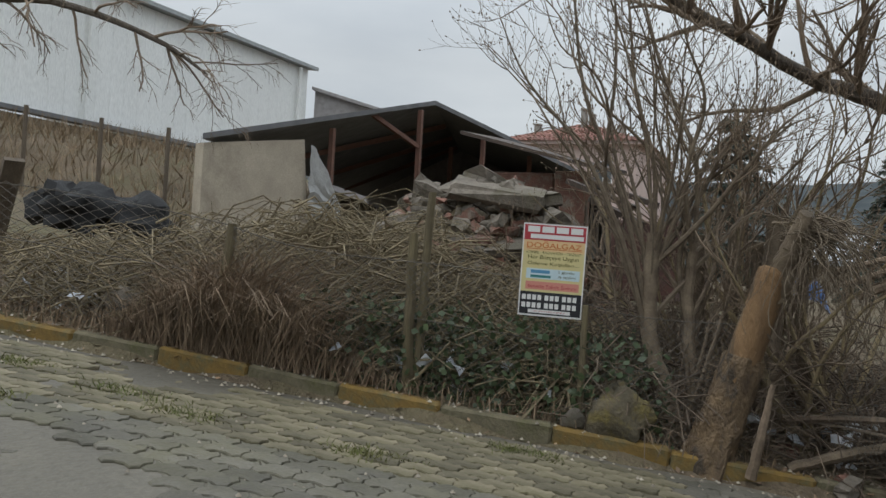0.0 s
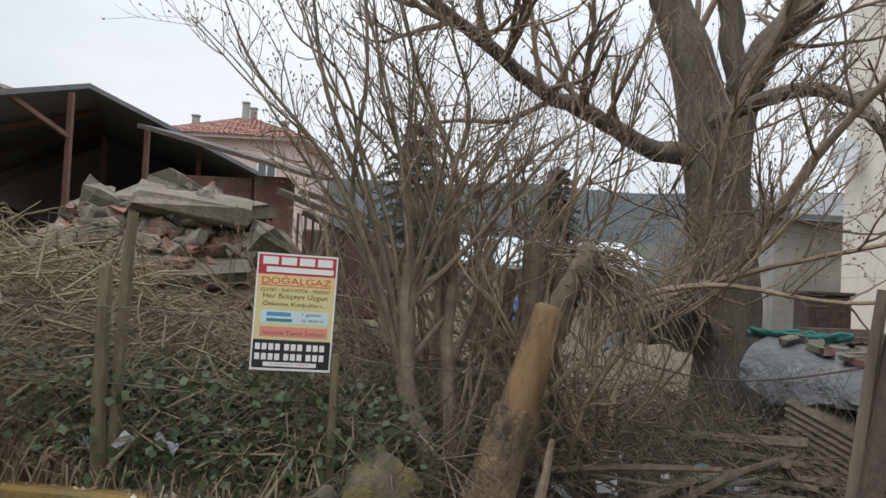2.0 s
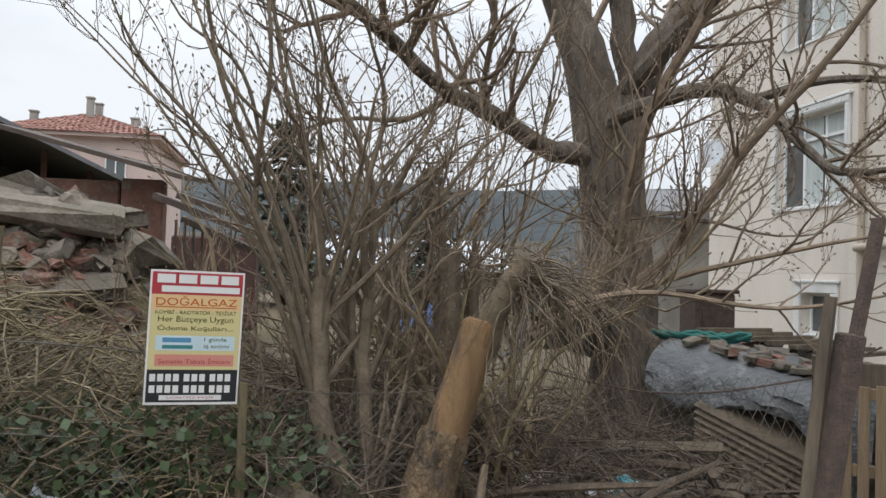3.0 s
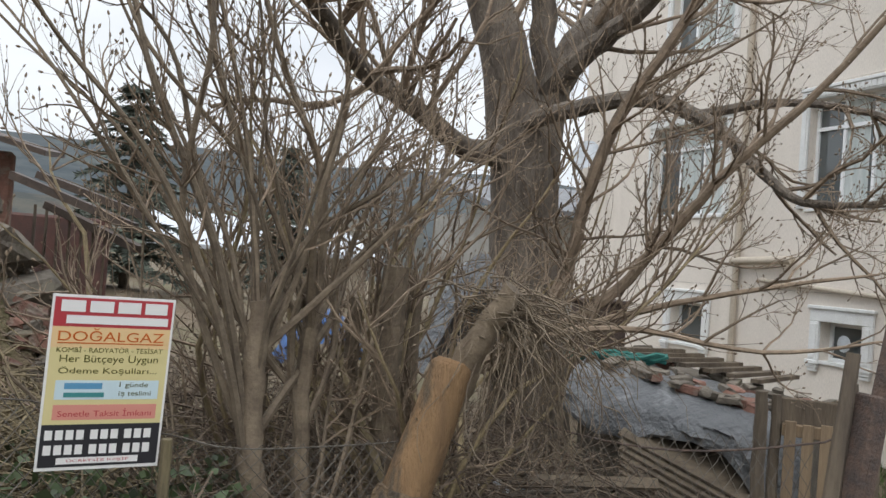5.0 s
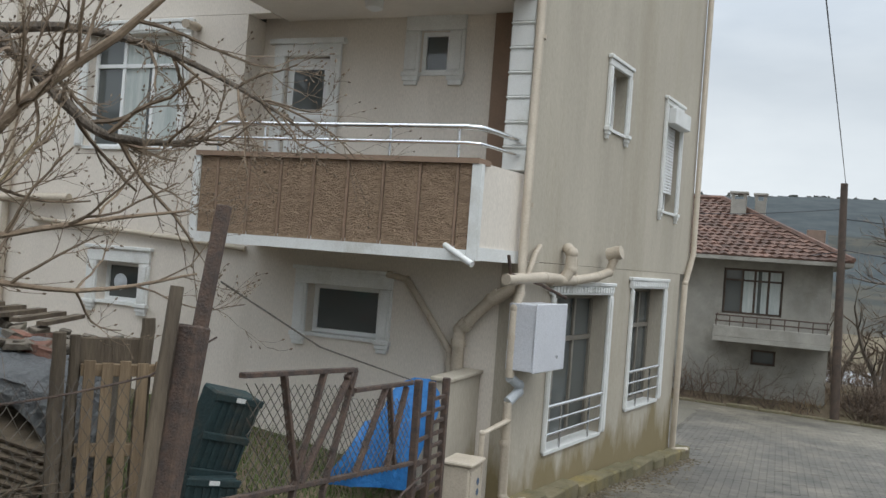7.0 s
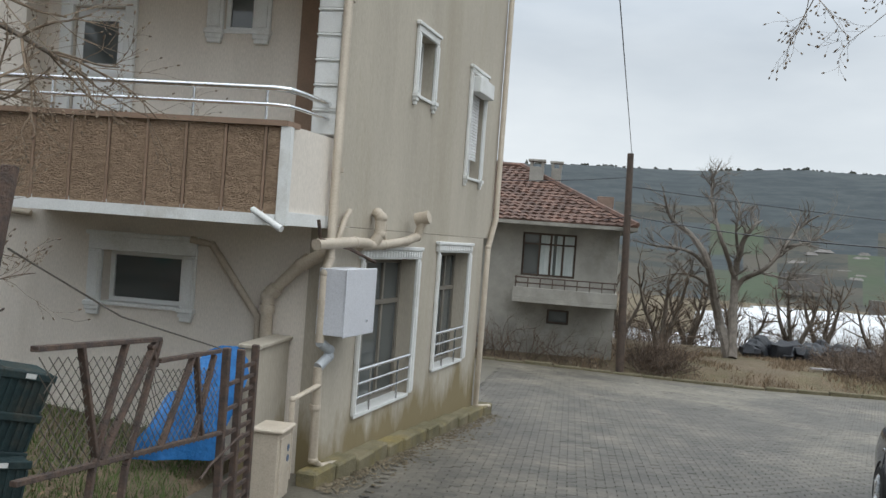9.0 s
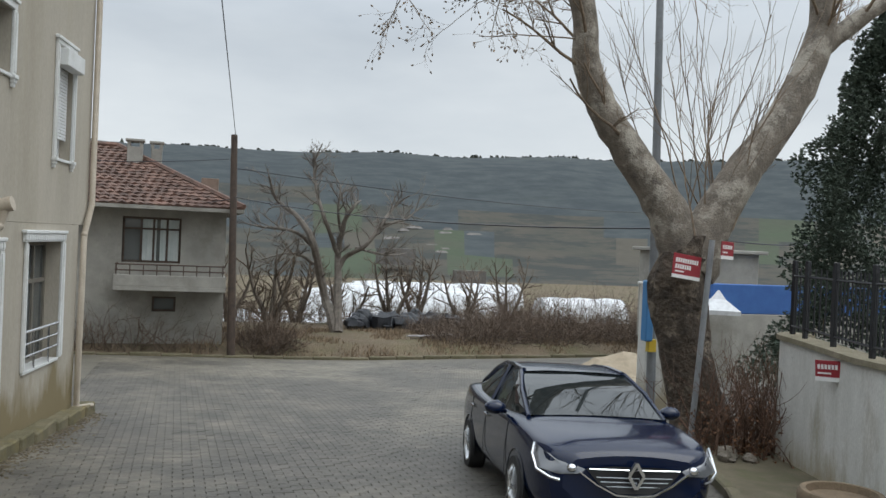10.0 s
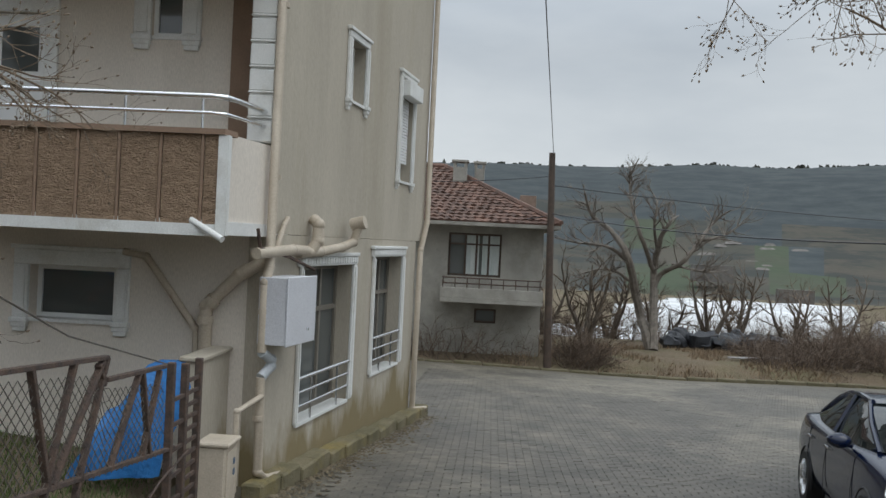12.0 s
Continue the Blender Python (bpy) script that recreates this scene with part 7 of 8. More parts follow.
words("1 günde", 0.60, 0.467, 0.24, 0.038, M_SD)
words("iş teslimi", 0.60, 0.418, 0.27, 0.036, M_SD)
plate("pink_label", 0.09, 0.93, 0.288, 0.375, 0.0052, gloss("sign_salmon", (0.60, 0.25, 0.20), 0.4))
words("Senetle Taksit İmkanı", 0.13, 0.307, 0.76, 0.045, M_SR)
for z in (0.175, 0.09):
    for a, c in [(0.05 + 0.082 * q + 0.03 * (q > 3) + 0.03 * (q > 6), 0.11 + 0.082 * q + 0.03 * (q > 3) + 0.03 * (q > 6)) for q in range(10)]:
        plate("number_bar", a, c, z, z + 0.055, 0.0055, M_SW, "white bar")
plate("white_flash", 0.16, 0.82, 0.035, 0.072, 0.0055, M_SW)
words("ÜCRETSİZ KEŞİF", 0.24, 0.043, 0.50, 0.022, M_SR)

# ---- gate corner ----
lp = MB()
lp.beam((1.42, 5.98, -0.1), (1.68, 5.965, 1.52), 0.15, 0.11, 0.012)
lp.beam((1.60, 5.93, 1.1), (1.83, 5.945, 2.16), 0.075, 0.05, 0.006)
solid("gate_post", lp, M_RUST, "dark leaning timber gate post bound with wire", "post", smooth=True)
PM = Matrix.Translation((2.80, 8.02, 0)) @ pose(0, 0, 0, 0, 0, -44)
for x0, x1, dy, h, r in ((0.04, 0.02, 0.0, 1.22, 0.055), (0.14, 0.13, 0.05, 1.20, 0.045), (0.62, 0.64, 0.08, 1.34, 0.06), (0.80, 0.84, 0.05, 1.30, 0.05)):
    b = MB()
    limb(b, ry, [PM @ Vector((x0, dy, -0.5)), PM @ Vector(((x0 + x1) / 2, dy, h / 2)), PM @ Vector((x1, dy, h))], [r, r * 0.95, r * 0.85], 8, 0)
    solid("fence_post", b, M_WOOD, "rough grey timber post beside the pallet", "post", "posts by the gate", smooth=True)
b = MB()
limb(b, ry, [(1.42, 6.05, -0.1), (1.50, 6.04, 0.8), (1.60, 6.03, 1.72)], [0.05, 0.045, 0.035], 8, 0)
solid("fence_post", b, M_WOOD, "thin grey pole beside the gate post", "post", "posts by the gate", smooth=True)
pal = thing("pallet", "pale wooden pallet standing upright in the fence", "pallet")
for k in range(5):
    b = MB()
    x = 0.20 + 0.125 * k
    b.box(x, x + 0.082, -0.03, -0.008, -0.45, 1.02 - 0.015 * (k % 2), PM, 0.004)
    part("slat", b, M_PALLET, pal)
for z in (-0.3, 0.30, 0.90):
    b = MB()
    b.box(0.18, 0.84, -0.006, 0.07, z, z + 0.09, PM, 0.005)
    part("stringer", b, M_PALLET, pal)
b = MB()
b.box(0.1, 0.62, 0.09, 0.12, 0.98, 1.18, PM, 0.01)
solid("plank", b, M_WOOD, "grey board behind the pallet", "plank", "planks by the gate")
mesh = MB()
FA, FB = Vector((0.35, 7.35, 0.0)), Vector((1.5, 6.08, 0.1))
for k in range(-10, 26):
    for sgn in (1, -1):
        pts = [FA.lerp(FB, f) + Vector((0.03 * math.sin(f * 9 + q), 0.03 * math.sin(f * 7 + q), q / 8 * 1.15)) for q in range(9) for f in [((k + (q / 8 * 10 if sgn > 0 else 10 - q / 8 * 10)) / 26)] if 0 <= f <= 1]
        if len(pts) > 1:
            mesh.tube(pts, 0.002, 3, False)
part("wire_mesh", mesh, M_WIRE, fence, "rusty chain-link mesh")
b = MB()
b.tube([FA.lerp(FB, i / 12) + Vector((0, 0, 1.16 - 0.12 * math.sin(math.pi * i / 12))) for i in range(13)] + [(1.86, 5.95, 1.45)], 0.006, 5, False)
part("wire", b, M_RUST, fence)
gate = thing("steel_gate", "rusty angle-iron gate filled with chain-link", "gate")


def gbar(p, q, w=0.045):
    b = MB()
    b.beam(p, q, w, w * 0.7, 0.004)
    part("bar", b, M_RUST, gate)


G = lambda x, z: (x, 5.90 + 0.012 * (x - 2), z)
for p, q in ((G(2.05, 1.23), G(3.48, 1.13)), (G(3.48, 1.13), G(3.12, 0.35)), (G(3.48, 0.98), G(4.55, 0.92)), (G(1.95, 0.55), G(4.85, 0.21)), (G(2.5, 1.2), G(2.75, 0.46)), (G(3.02, 1.16), G(2.72, 0.46)), (G(3.42, 1.12), G(2.8, 0.46)), (G(3.35, 1.1), G(3.45, 0.95)), (G(4.05, 0.95), G(3.6, 0.36)), (G(4.1, 0.94), G(4.3, 0.28)), (G(4.45, 0.9), G(4.15, 0.28)), (G(2.72, 0.46), G(2.6, -0.2)), (G(3.12, 0.35), G(3.0, -0.3))):
    gbar(p, q)
mesh = MB()
for k in range(-8, 34):
    for sgn in (1, -1):
        pts = []
        for q in range(8):
            x = 2.1 + 0.09 * (k + (q / 7 * 8 if sgn > 0 else 8 - q / 7 * 8))
            if 2.1 <= x <= 4.6:
                pts.append(G(x, 0.5 - 0.117 * (x - 2.1) + q / 7 * (0.68 if x < 3.45 else 0.58)))
        if len(pts) > 1:
            mesh.tube(pts, 0.0035, 3, False)
part("wire_mesh", mesh, M_WIRE, gate, "chain-link infill")
for x in (4.70, 5.02, 5.36):
    b = MB()
    b.box(x - 0.03, x + 0.03, 5.9, 5.96, -0.62, 0.93 - 0.05 * (x > 5), None, 0.006)
    part("post", b, M_RUST, gate)
for k in range(12):
    b = MB()
    z = -0.45 + 0.105 * k
    b.box(5.05 if k % 2 else 4.73, 5.33, 5.915, 5.94, z, z + 0.03)
    part("cross_bar", b, M_RUST, gate)
b = MB()
b.tube([(5.05, 5.88, 0.15), (4.4, 5.87, 0.05), (4.2, 5.87, -0.02)], 0.01, 6)
part("latch_rod", b, M_RUST, gate)
b = MB()
b.tube([(1.86, 5.95, 1.75), (3.0, 5.95, 1.32), (4.6, 5.93, 0.93)], 0.006, 5, False)
solid("stay_wire", b, M_WIRE, "thin slack wire from the leaning post", "wire")
b = MB()
b.grid(lambda i, j: (5.55 + 0.035 * i + 0.03 * j * (j / 8) + 0.03 * math.sin(i * 1.3 + j), 7.2 - 0.075 * i - 0.035 * j + 0.03 * math.sin(i * 1.9 + j), -0.35 + (0.62 + 0.48 * step(0, 5, i)) * j / 8 + 0.03 * noise.noise(Vector((i, j, 1)))), 10, 8)
solid("blue_tarp", b, mat("bright_blue_tarp", (0.035, 0.20, 0.52), (0.025, 0.15, 0.42), 0.45, 6, 0.5, 20, dist=0.03), "bright blue tarpaulin draped behind the gate", "tarp", smooth=True)
cb = thing("green_crate", "two stacked dark teal plastic crates behind the gate", "crate")
M_GRN = mat("dark_teal_plastic", (0.020, 0.044, 0.047), (0.012, 0.027, 0.030), 0.75, 5, 0.4, 30, stain=(0.05, 0.05, 0.04), stain_scale=4)
for q in range(2):
    CM = pose(3.30 + 0.10 * q, 7.02, -0.42 + 0.62 * q, 4 + 6 * q, 7 + 6 * q, -36 + 12 * q) @ Matrix.Diagonal((0.72, 0.6, 1, 1))
    b = MB()
    b.box(-0.27, 0.27, 0.005, 0.40, 0.0, 0.64, CM, 0.02)
    part("body", b, M_GRN, cb)
    for z0, z1 in ((0.0, 0.06), (0.28, 0.34), (0.58, 0.64)):
        b = MB()
        b.box(-0.29, 0.29, -0.03, 0.003, z0, z1, CM, 0.008)
        part("rim", b, M_GRN, cb)
    for k in range(7):
        b = MB()
        x = -0.27 + 0.085 * k
        b.box(x, x + 0.028, -0.02, 0.003, 0.065, 0.275, CM, 0.004)
        b.box(x, x + 0.028, -0.02, 0.003, 0.345, 0.575, CM, 0.004)
        part("rib", b, M_GRN, cb)
    b = MB()
    b.box(-0.05, 0.06, -0.034, -0.031, 0.595, 0.63, CM)
    part("label", b, M_TRIM, cb, "small pale label")
gs = MB()
for k in range(11000):
    x, y = ry.uniform(2.6, 6.95), ry.uniform(6.4, 10.5)
    z = land(x, y)
    h = ry.uniform(0.04, 0.14)
    wd = Vector((ry.gauss(0, 1), ry.gauss(0, 1), 0)).normalized() * 0.006
    e = Vector((x + ry.gauss(0, 0.04), y + ry.gauss(0, 0.04), z + h))
    gs.add([Vector((x, y, z - 0.01)) - wd, Vector((x, y, z - 0.01)) + wd, e], [(0, 1, 2)])
tagged(solid("garden_grass", gs, mat("green_grass", (0.060, 0.105, 0.022), (0.095, 0.125, 0.04), 0.9, 3, 0.0, island=0.6), "short green grass behind the gate", "grass"), kind="stuff")


# ---- along the lower street ----
wl = thing("boundary_wall", "curved white-plastered boundary wall with damp stains", "wall")
WP = [(8.75, -5.6), (8.45, -5.15), (7.6, -4.85), (6.4, -4.4), (4.95, -3.85), (3.0, -3.3), (0.5, -2.9), (-6, -2.4)]
WF = []
for i in range(len(WP) - 1):
    a, b = Vector(WP[max(i - 1, 0)]), Vector(WP[min(i + 2, len(WP) - 1)])
    p, q = Vector(WP[i]), Vector(WP[i + 1])
    for k in range(6):
        t = k / 6
        WF.append(p * (2 * t ** 3 - 3 * t ** 2 + 1) + q * (3 * t ** 2 - 2 * t ** 3) + (q - a) * 0.5 * (t ** 3 - 2 * t ** 2 + t) + (b - p) * 0.5 * (t ** 3 - t ** 2))
WF.append(Vector(WP[-1]))


def wall_top(i):
    return 0.80 + max(0.0, 6.0 - WF[i].x) * 0.045


M_WWALL = mat("stained_white_plaster", (0.60, 0.595, 0.565), (0.48, 0.475, 0.445), 0.9, 1.8, 0.3, 60, stain=(0.28, 0.25, 0.185), stain_scale=1.6, stain_at=(0.54, 0.74), stretch=(1, 1, 0.35))


damp(M_WWALL, (0.27, 0.225, 0.14), -1.15, 1.1, 1.2)


def ribbon(o0, o1, z0, z1):
    b = MB()
    n = len(WF)
    pt = []
    for i in range(n):
        t = (WF[min(i + 1, n - 1)] - WF[max(i - 1, 0)]).normalized()
        nn = Vector((-t.y, t.x))
        pt.append((WF[i] + nn * o0, WF[i] + nn * o1))
    vs = []
    for i, (p, q) in enumerate(pt):
        vs += [(p.x, p.y, z0(i)), (p.x, p.y, z1(i)), (q.x, q.y, z1(i)), (q.x, q.y, z0(i))]
    b.add(vs, [(i * 4 + k, i * 4 + (k + 1) % 4, i * 4 + 4 + (k + 1) % 4, i * 4 + 4 + k) for i in range(n - 1) for k in range(4)] + [(0, 1, 2, 3)])
    return b


part("wall", ribbon(0.0, 0.3, lambda i: -1.6, wall_top), M_WWALL, wl, "", True)
part("coping", ribbon(-0.05, 0.34, lambda i: wall_top(i) + 0.002, lambda i: wall_top(i) + 0.07), mat("mossy_coping", (0.24, 0.21, 0.15), (0.16, 0.14, 0.09), 0.95, 4, 0.5), wl)
rl = thing("iron_railing", "black iron railing on top of the boundary wall", "railing")
M_IRON = gloss("black_iron", (0.012, 0.013, 0.016), 0.5)
for i in range(5, 42):
    a, b = WF[i], WF[i + 1]
    t = (b - a)
    nn = Vector((-t.y, t.x)).normalized() * 0.16
    if i % 5 == 0:
        m = MB()
        m.box(a.x + nn.x - 0.03, a.x + nn.x + 0.03, a.y + nn.y - 0.03, a.y + nn.y + 0.03, wall_top(i) + 0.06, wall_top(i) + 1.14, None, 0.006)
        part("post", m, M_IRON, rl)
    for k in range(max(1, int(t.length / 0.11))):
        p = a + t * ((k + 0.5) / max(1, int(t.length / 0.11))) + nn
        m = MB()
        m.box(p.x - 0.008, p.x + 0.008, p.y - 0.008, p.y + 0.008, wall_top(i) + 0.14, wall_top(i) + 1.04)
        part("bar", m, M_IRON, rl)
for z in (0.20, 0.92):
    m = MB()
    pts = []
    for i in range(5, 43):
        t = WF[min(i + 1, len(WF) - 1)] - WF[i - 1]
        nn = Vector((-t.y, t.x)).normalized() * 0.16
        pts.append((WF[i].x + nn.x, WF[i].y + nn.y, wall_top(i) + z))
    m.tube(pts, 0.018, 4)
    part("rail", m, M_IRON, rl)
# raised pavement in front of the wall
pv = MB()
PE = [(9.6, -4.6), (8.0, -3.6), (6.6, -3.0), (5.4, -2.35), (4.2, -2.0), (2.5, -1.9), (-1, -1.7), (-7, -1.2)]


def pave_pt(i, j):
    f = i / 40 * (len(PE) - 1)
    k = min(len(PE) - 2, int(f))
    a = Vector(PE[k]).lerp(Vector(PE[k + 1]), f - k)
    b = Vector(WP[k]).lerp(Vector(WP[k + 1]), f - k) + Vector((0.05, -0.1))
    p = a.lerp(b, max(0, j - 1) / 5)
    return (p.x, p.y, street(p.x, p.y) + (-0.1 if j == 0 else 0.13))


pv.grid(pave_pt, 40, 6)
tagged(part("pavement", pv, mat("mossy_concrete_pavement", (0.145, 0.120, 0.078), (0.088, 0.077, 0.046), 0.95, 2.0, 0.6, 30, stain=(0.10, 0.105, 0.04), stain_scale=1.0), None, "", False), "mossy concrete pavement along the boundary wall", "pavement", kind="structure")
pn = MB()
pn.lathe([(0.26, 0), (0.36, 0.02), (0.44, 0.10), (0.46, 0.21), (0.45, 0.235), (0.43, 0.245), (0.45, 0.26), (0.47, 0.30), (0.47, 0.40), (0.44, 0.44), (0.38, 0.44), (0.36, 0.36), (0.0, 0.34)], 28, pose(4.75, -3.0, street(4.75, -3.0) + 0.10) @ Matrix.Scale(0.86, 4))
solid("concrete_planter", pn, mat("tan_concrete", (0.205, 0.148, 0.094), (0.125, 0.094, 0.060), 0.9, 4, 0.4, 50), "round tan concrete planter on the pavement", "planter", smooth=True)


def sign_plate(name, lab, m, w, h, bars):
    th = thing(name, lab, "sign")
    b = MB()
    b.box(-w / 2, w / 2, -0.006, 0.006, -h / 2, h / 2, m, 0.003)
    part("plate", b, gloss("street_sign_red", (0.26, 0.02, 0.03), 0.45), th)
    b = MB()
    b.box(-w / 2, w / 2, -0.008, 0.008, -h / 2 - 0.001, -h / 2 + 0.05, m)
    part("base_strip", b, M_SW, th, "white lower strip")
    for x0, x1, z0, z1 in bars:
        b = MB()
        b.box(x0 * w, x1 * w, -0.009, -0.0065, z0 * h, z1 * h, m)
        part("text_bar", b, M_SW, th, "white bar")
    return th


sp = MB()
sp.tube([(9.31, -4.29, -1.12), (9.31, -4.53, 2.19)], 0.045, 10)
solid("sign_pole", sp, mat("galvanised_pole", (0.30, 0.31, 0.32), None, 0.5, 4, 0.1, metal=0.3), "leaning grey steel sign pole", "pole", smooth=True)
sign_plate("street_sign", "dark red street name sign on a leaning pole", pose(9.22, -4.05, 1.77, 0, 6, -70), 0.66, 0.36, [(-0.42 + 0.083 * q, -0.362 + 0.083 * q, 0.14, 0.32) for q in range(10)] + [(-0.42 + 0.083 * q, -0.362 + 0.083 * q, -0.12, 0.06) for q in range(7)] + [(-0.42, -0.1, -0.26, -0.20)])
sign_plate("street_sign", "small dark red street sign on the pole", pose(9.05, -4.62, 2.04, 0, 2, -66), 0.34, 0.26, [(-0.4 + 0.13 * q, -0.31 + 0.13 * q, 0.08, 0.3) for q in range(6)] + [(-0.4, 0.0, -0.16, -0.08)])
sign_plate("street_sign", "small dark red sign fixed on the boundary wall", pose(6.55, -4.36, 0.63, 0, -4, -159), 0.34, 0.25, [(-0.4 + 0.13 * q, -0.31 + 0.13 * q, 0.08, 0.3) for q in range(6)] + [(-0.4, 0.1, -0.16, -0.08)])
lm = thing("street_lamp", "tall grey steel lamp post with a blue box and wires", "street lamp")
b = MB()
b.tube([(11.96, -5.19, -1.42), (12.09, -5.15, 3.75), (12.22, -5.11, 8.49)], [0.09, 0.075, 0.06], 12)
part("pole", b, mat("grey_steel_pole", (0.22, 0.23, 0.24), None, 0.55, 4, 0.1, metal=0.2), lm, "", True)
b = MB()
b.box(11.75, 11.95, -5.05, -4.9, 0.35, 1.45, None, 0.02)
part("cable_duct", b, gloss("blue_plastic_box", (0.06, 0.20, 0.42), 0.5), lm, "blue plastic cable cover")
b = MB()
b.box(11.8, 11.92, -5.16, -5.0, 0.15, 0.38, None, 0.01)
part("label", b, gloss("yellow_label", (0.55, 0.38, 0.03), 0.5), lm, "yellow warning label")
# blue-walled yard and gate pier beyond
b = MB()
b.box(20.0, 20.3, -18.5, -11.9, 0.22, 1.10, None, 0.02)
solid("blue_wall", b, mat("blue_wall", (0.045, 0.13, 0.36), (0.035, 0.10, 0.30), 0.7, 2, 0.1), "bright blue painted yard wall beyond the railing", "wall")
b = MB()
b.box(19.98, 20.32, -18.6, -11.8, -2.2, 0.216, None, 0.02)
solid("yard_wall_base", b, M_CONC, "grey rendered base below the blue wall", "wall")
b = MB()
b.box(21.5, 25.0, -14.6, -12.3, -1.0, 2.0, None, 0.02)
b.box(21.3, 25.2, -14.8, -12.1, 2.002, 2.12, None, 0.02)
solid("grey_house", b, M_CONC, "low grey house behind the blue wall", "house")
b = MB()
b.box(13.6, 13.95, -6.55, -6.0, -1.6, 1.28, None, 0.02)
b.box(13.56, 13.99, -6.59, -5.96, 1.282, 1.34, None, 0.015)
solid("gate_pier", b, M_WWALL, "white plastered gate pier", "pier")
b = MB()
b.lathe([(0.75, -0.12), (0.76, 0), (0.7, 0.03), (0.25, 0.30), (0.03, 0.55)], 4, pose(19.2, -11.55, 0.40, 0, 0, 20))
solid("white_canopy", b, M_FOIL, "small pointed white canopy tent", "canopy")
b = MB()
b.grid(lambda i, j: (16.6 + 0.42 * i, -10.3 + 0.30 * j, street(18, -9) - 0.05 + 0.62 * math.exp(-((i - 6) / 3.0) ** 2 - ((j - 5.5) / 3.6) ** 4) * (1 + 0.5 * noise.noise(Vector((i * 0.8, j * 0.8, 0))))), 12, 12)
tagged(solid("sand_heap", b, mat("tan_sand", (0.37, 0.305, 0.22), (0.27, 0.22, 0.155), 1.0, 4, 0.5, 40), "heap of tan sand at the roadside", "sand", smooth=True), kind="stuff")
b = MB()
for k in range(22):
    b.rock((31.6 + 0.25 * (k % 5), -3.6 - 0.20 * k, -1.45 + 0.1 * (k % 3)), (0.5, 0.45, 0.32), k, 6, 0.3)
tagged(solid("black_heap", b, mat("black_sheeting", (0.03, 0.033, 0.04), None, 0.5, 4, 0.5), "long heap under black sheeting on the verge", "heap", smooth=True), kind="stuff")
# dry bush at the foot of the plane tree
b = MB()
r = random.Random(81)
for k in range(190):
    x, y = 8.9 + r.gauss(0, 0.4), -5.15 + r.gauss(0, 0.45)
    sprout(b, r, (x, y, street(x, y)), (r.gauss(0, 0.35), r.gauss(0, 0.35), 1), r.uniform(0.5, 1.7), 0.011, 1, kids=(5,), lift=0.1, sides=(3, 3, 4, 4), nseg=4)
tagged(solid("dry_bush", b, mat("reddish_twigs", (0.15, 0.085, 0.055), (0.09, 0.055, 0.04), 0.9, 8, 0.0, island=0.6), "dense reddish brown bush at the foot of the tree", "bush"), kind="stuff")
b = MB()
for k in range(900):
    p = Vector((8.7 + r.gauss(0, 0.4), -4.8 + r.gauss(0, 0.4), 0))
    p.z = street(p.x, p.y) + 0.14 + r.random() ** 2 * 0.8
    a = Vector((r.gauss(0, 1), r.gauss(0, 1), r.gauss(0, 1))).normalized() * 0.03
    c = a.cross(Vector((r.gauss(0, 1), r.gauss(0, 1), r.gauss(0, 1)))).normalized() * 0.02
    b.add([p - a, p - c, p + a, p + c], [(0, 1, 2, 3)])
tagged(solid("dead_leaves", b, mat("rust_dead_leaf", (0.17, 0.085, 0.045), None, 0.95, 4, 0.0, island=0.7), "rust-brown dead leaves caught in the bush", "leaves"), kind="stuff")
for x, y, s in ((8.1, -4.1, 0.14), (8.35, -4.25, 0.18), (8.0, -4.4, 0.10)):
    b = MB()
    b.rock((x, y, street(x, y) + 0.17), (s, s * 0.8, s * 0.7), int(x * 50), 8, 0.3)
    solid("stone", b, M_SLAB, "grey stone at the foot of the tree", "stone", "stones by the tree", smooth=True)
# utility pole and wires
up = MB()
up.tube([(25.62, 1.50, -2.2), (25.9, 1.66, 5.05)], [0.13, 0.10], 10)
solid("utility_pole", up, M_DWOOD, "dark timber utility pole at the road's edge", "utility pole", smooth=True)


def wire(p, q, sag, r=0.012, lab="thin dark overhead cable"):
    p, q = Vector(p), Vector(q)
    b = MB()
    b.tube([p.lerp(q, i / 24) - Vector((0, 0, sag * 4 * (i / 24) * (1 - i / 24))) for i in range(25)], r, 5, False)
    solid("overhead_wire", b, M_SK, lab, "wire", "overhead wires")


wire((25.85, 1.62, 5.0), (3.0, 3.4, 5.9), 0.0, 0.010)
wire((25.85, 1.62, 4.3), (29.5, 7.5, 4.2), 0.1)
wire((25.8, 1.6, 3.1), (11.9, -5.1, 2.4), 0.25, 0.016)
wire((11.9, -5.1, 2.4), (23, -20, 2.8), 0.3, 0.016)
wire((25.8, 1.6, 3.05), (28.6, 6.5, 2.6), 0.15)
wire((25.8, 1.6, 4.0), (60, -40, 5.5), 0.6, 0.016)
wb_ = MB()
wb_.lathe([(0.0, 0.0), (0.20, 0.02), (0.30, 0.07), (0.31, 0.09)], 16, pose(6.75, 17.6, 4.3, 70, 0, -60))
solid("satellite_dish", wb_, M_GPIPE, "small grey satellite dish on the corner of the house", "satellite dish", smooth=True)

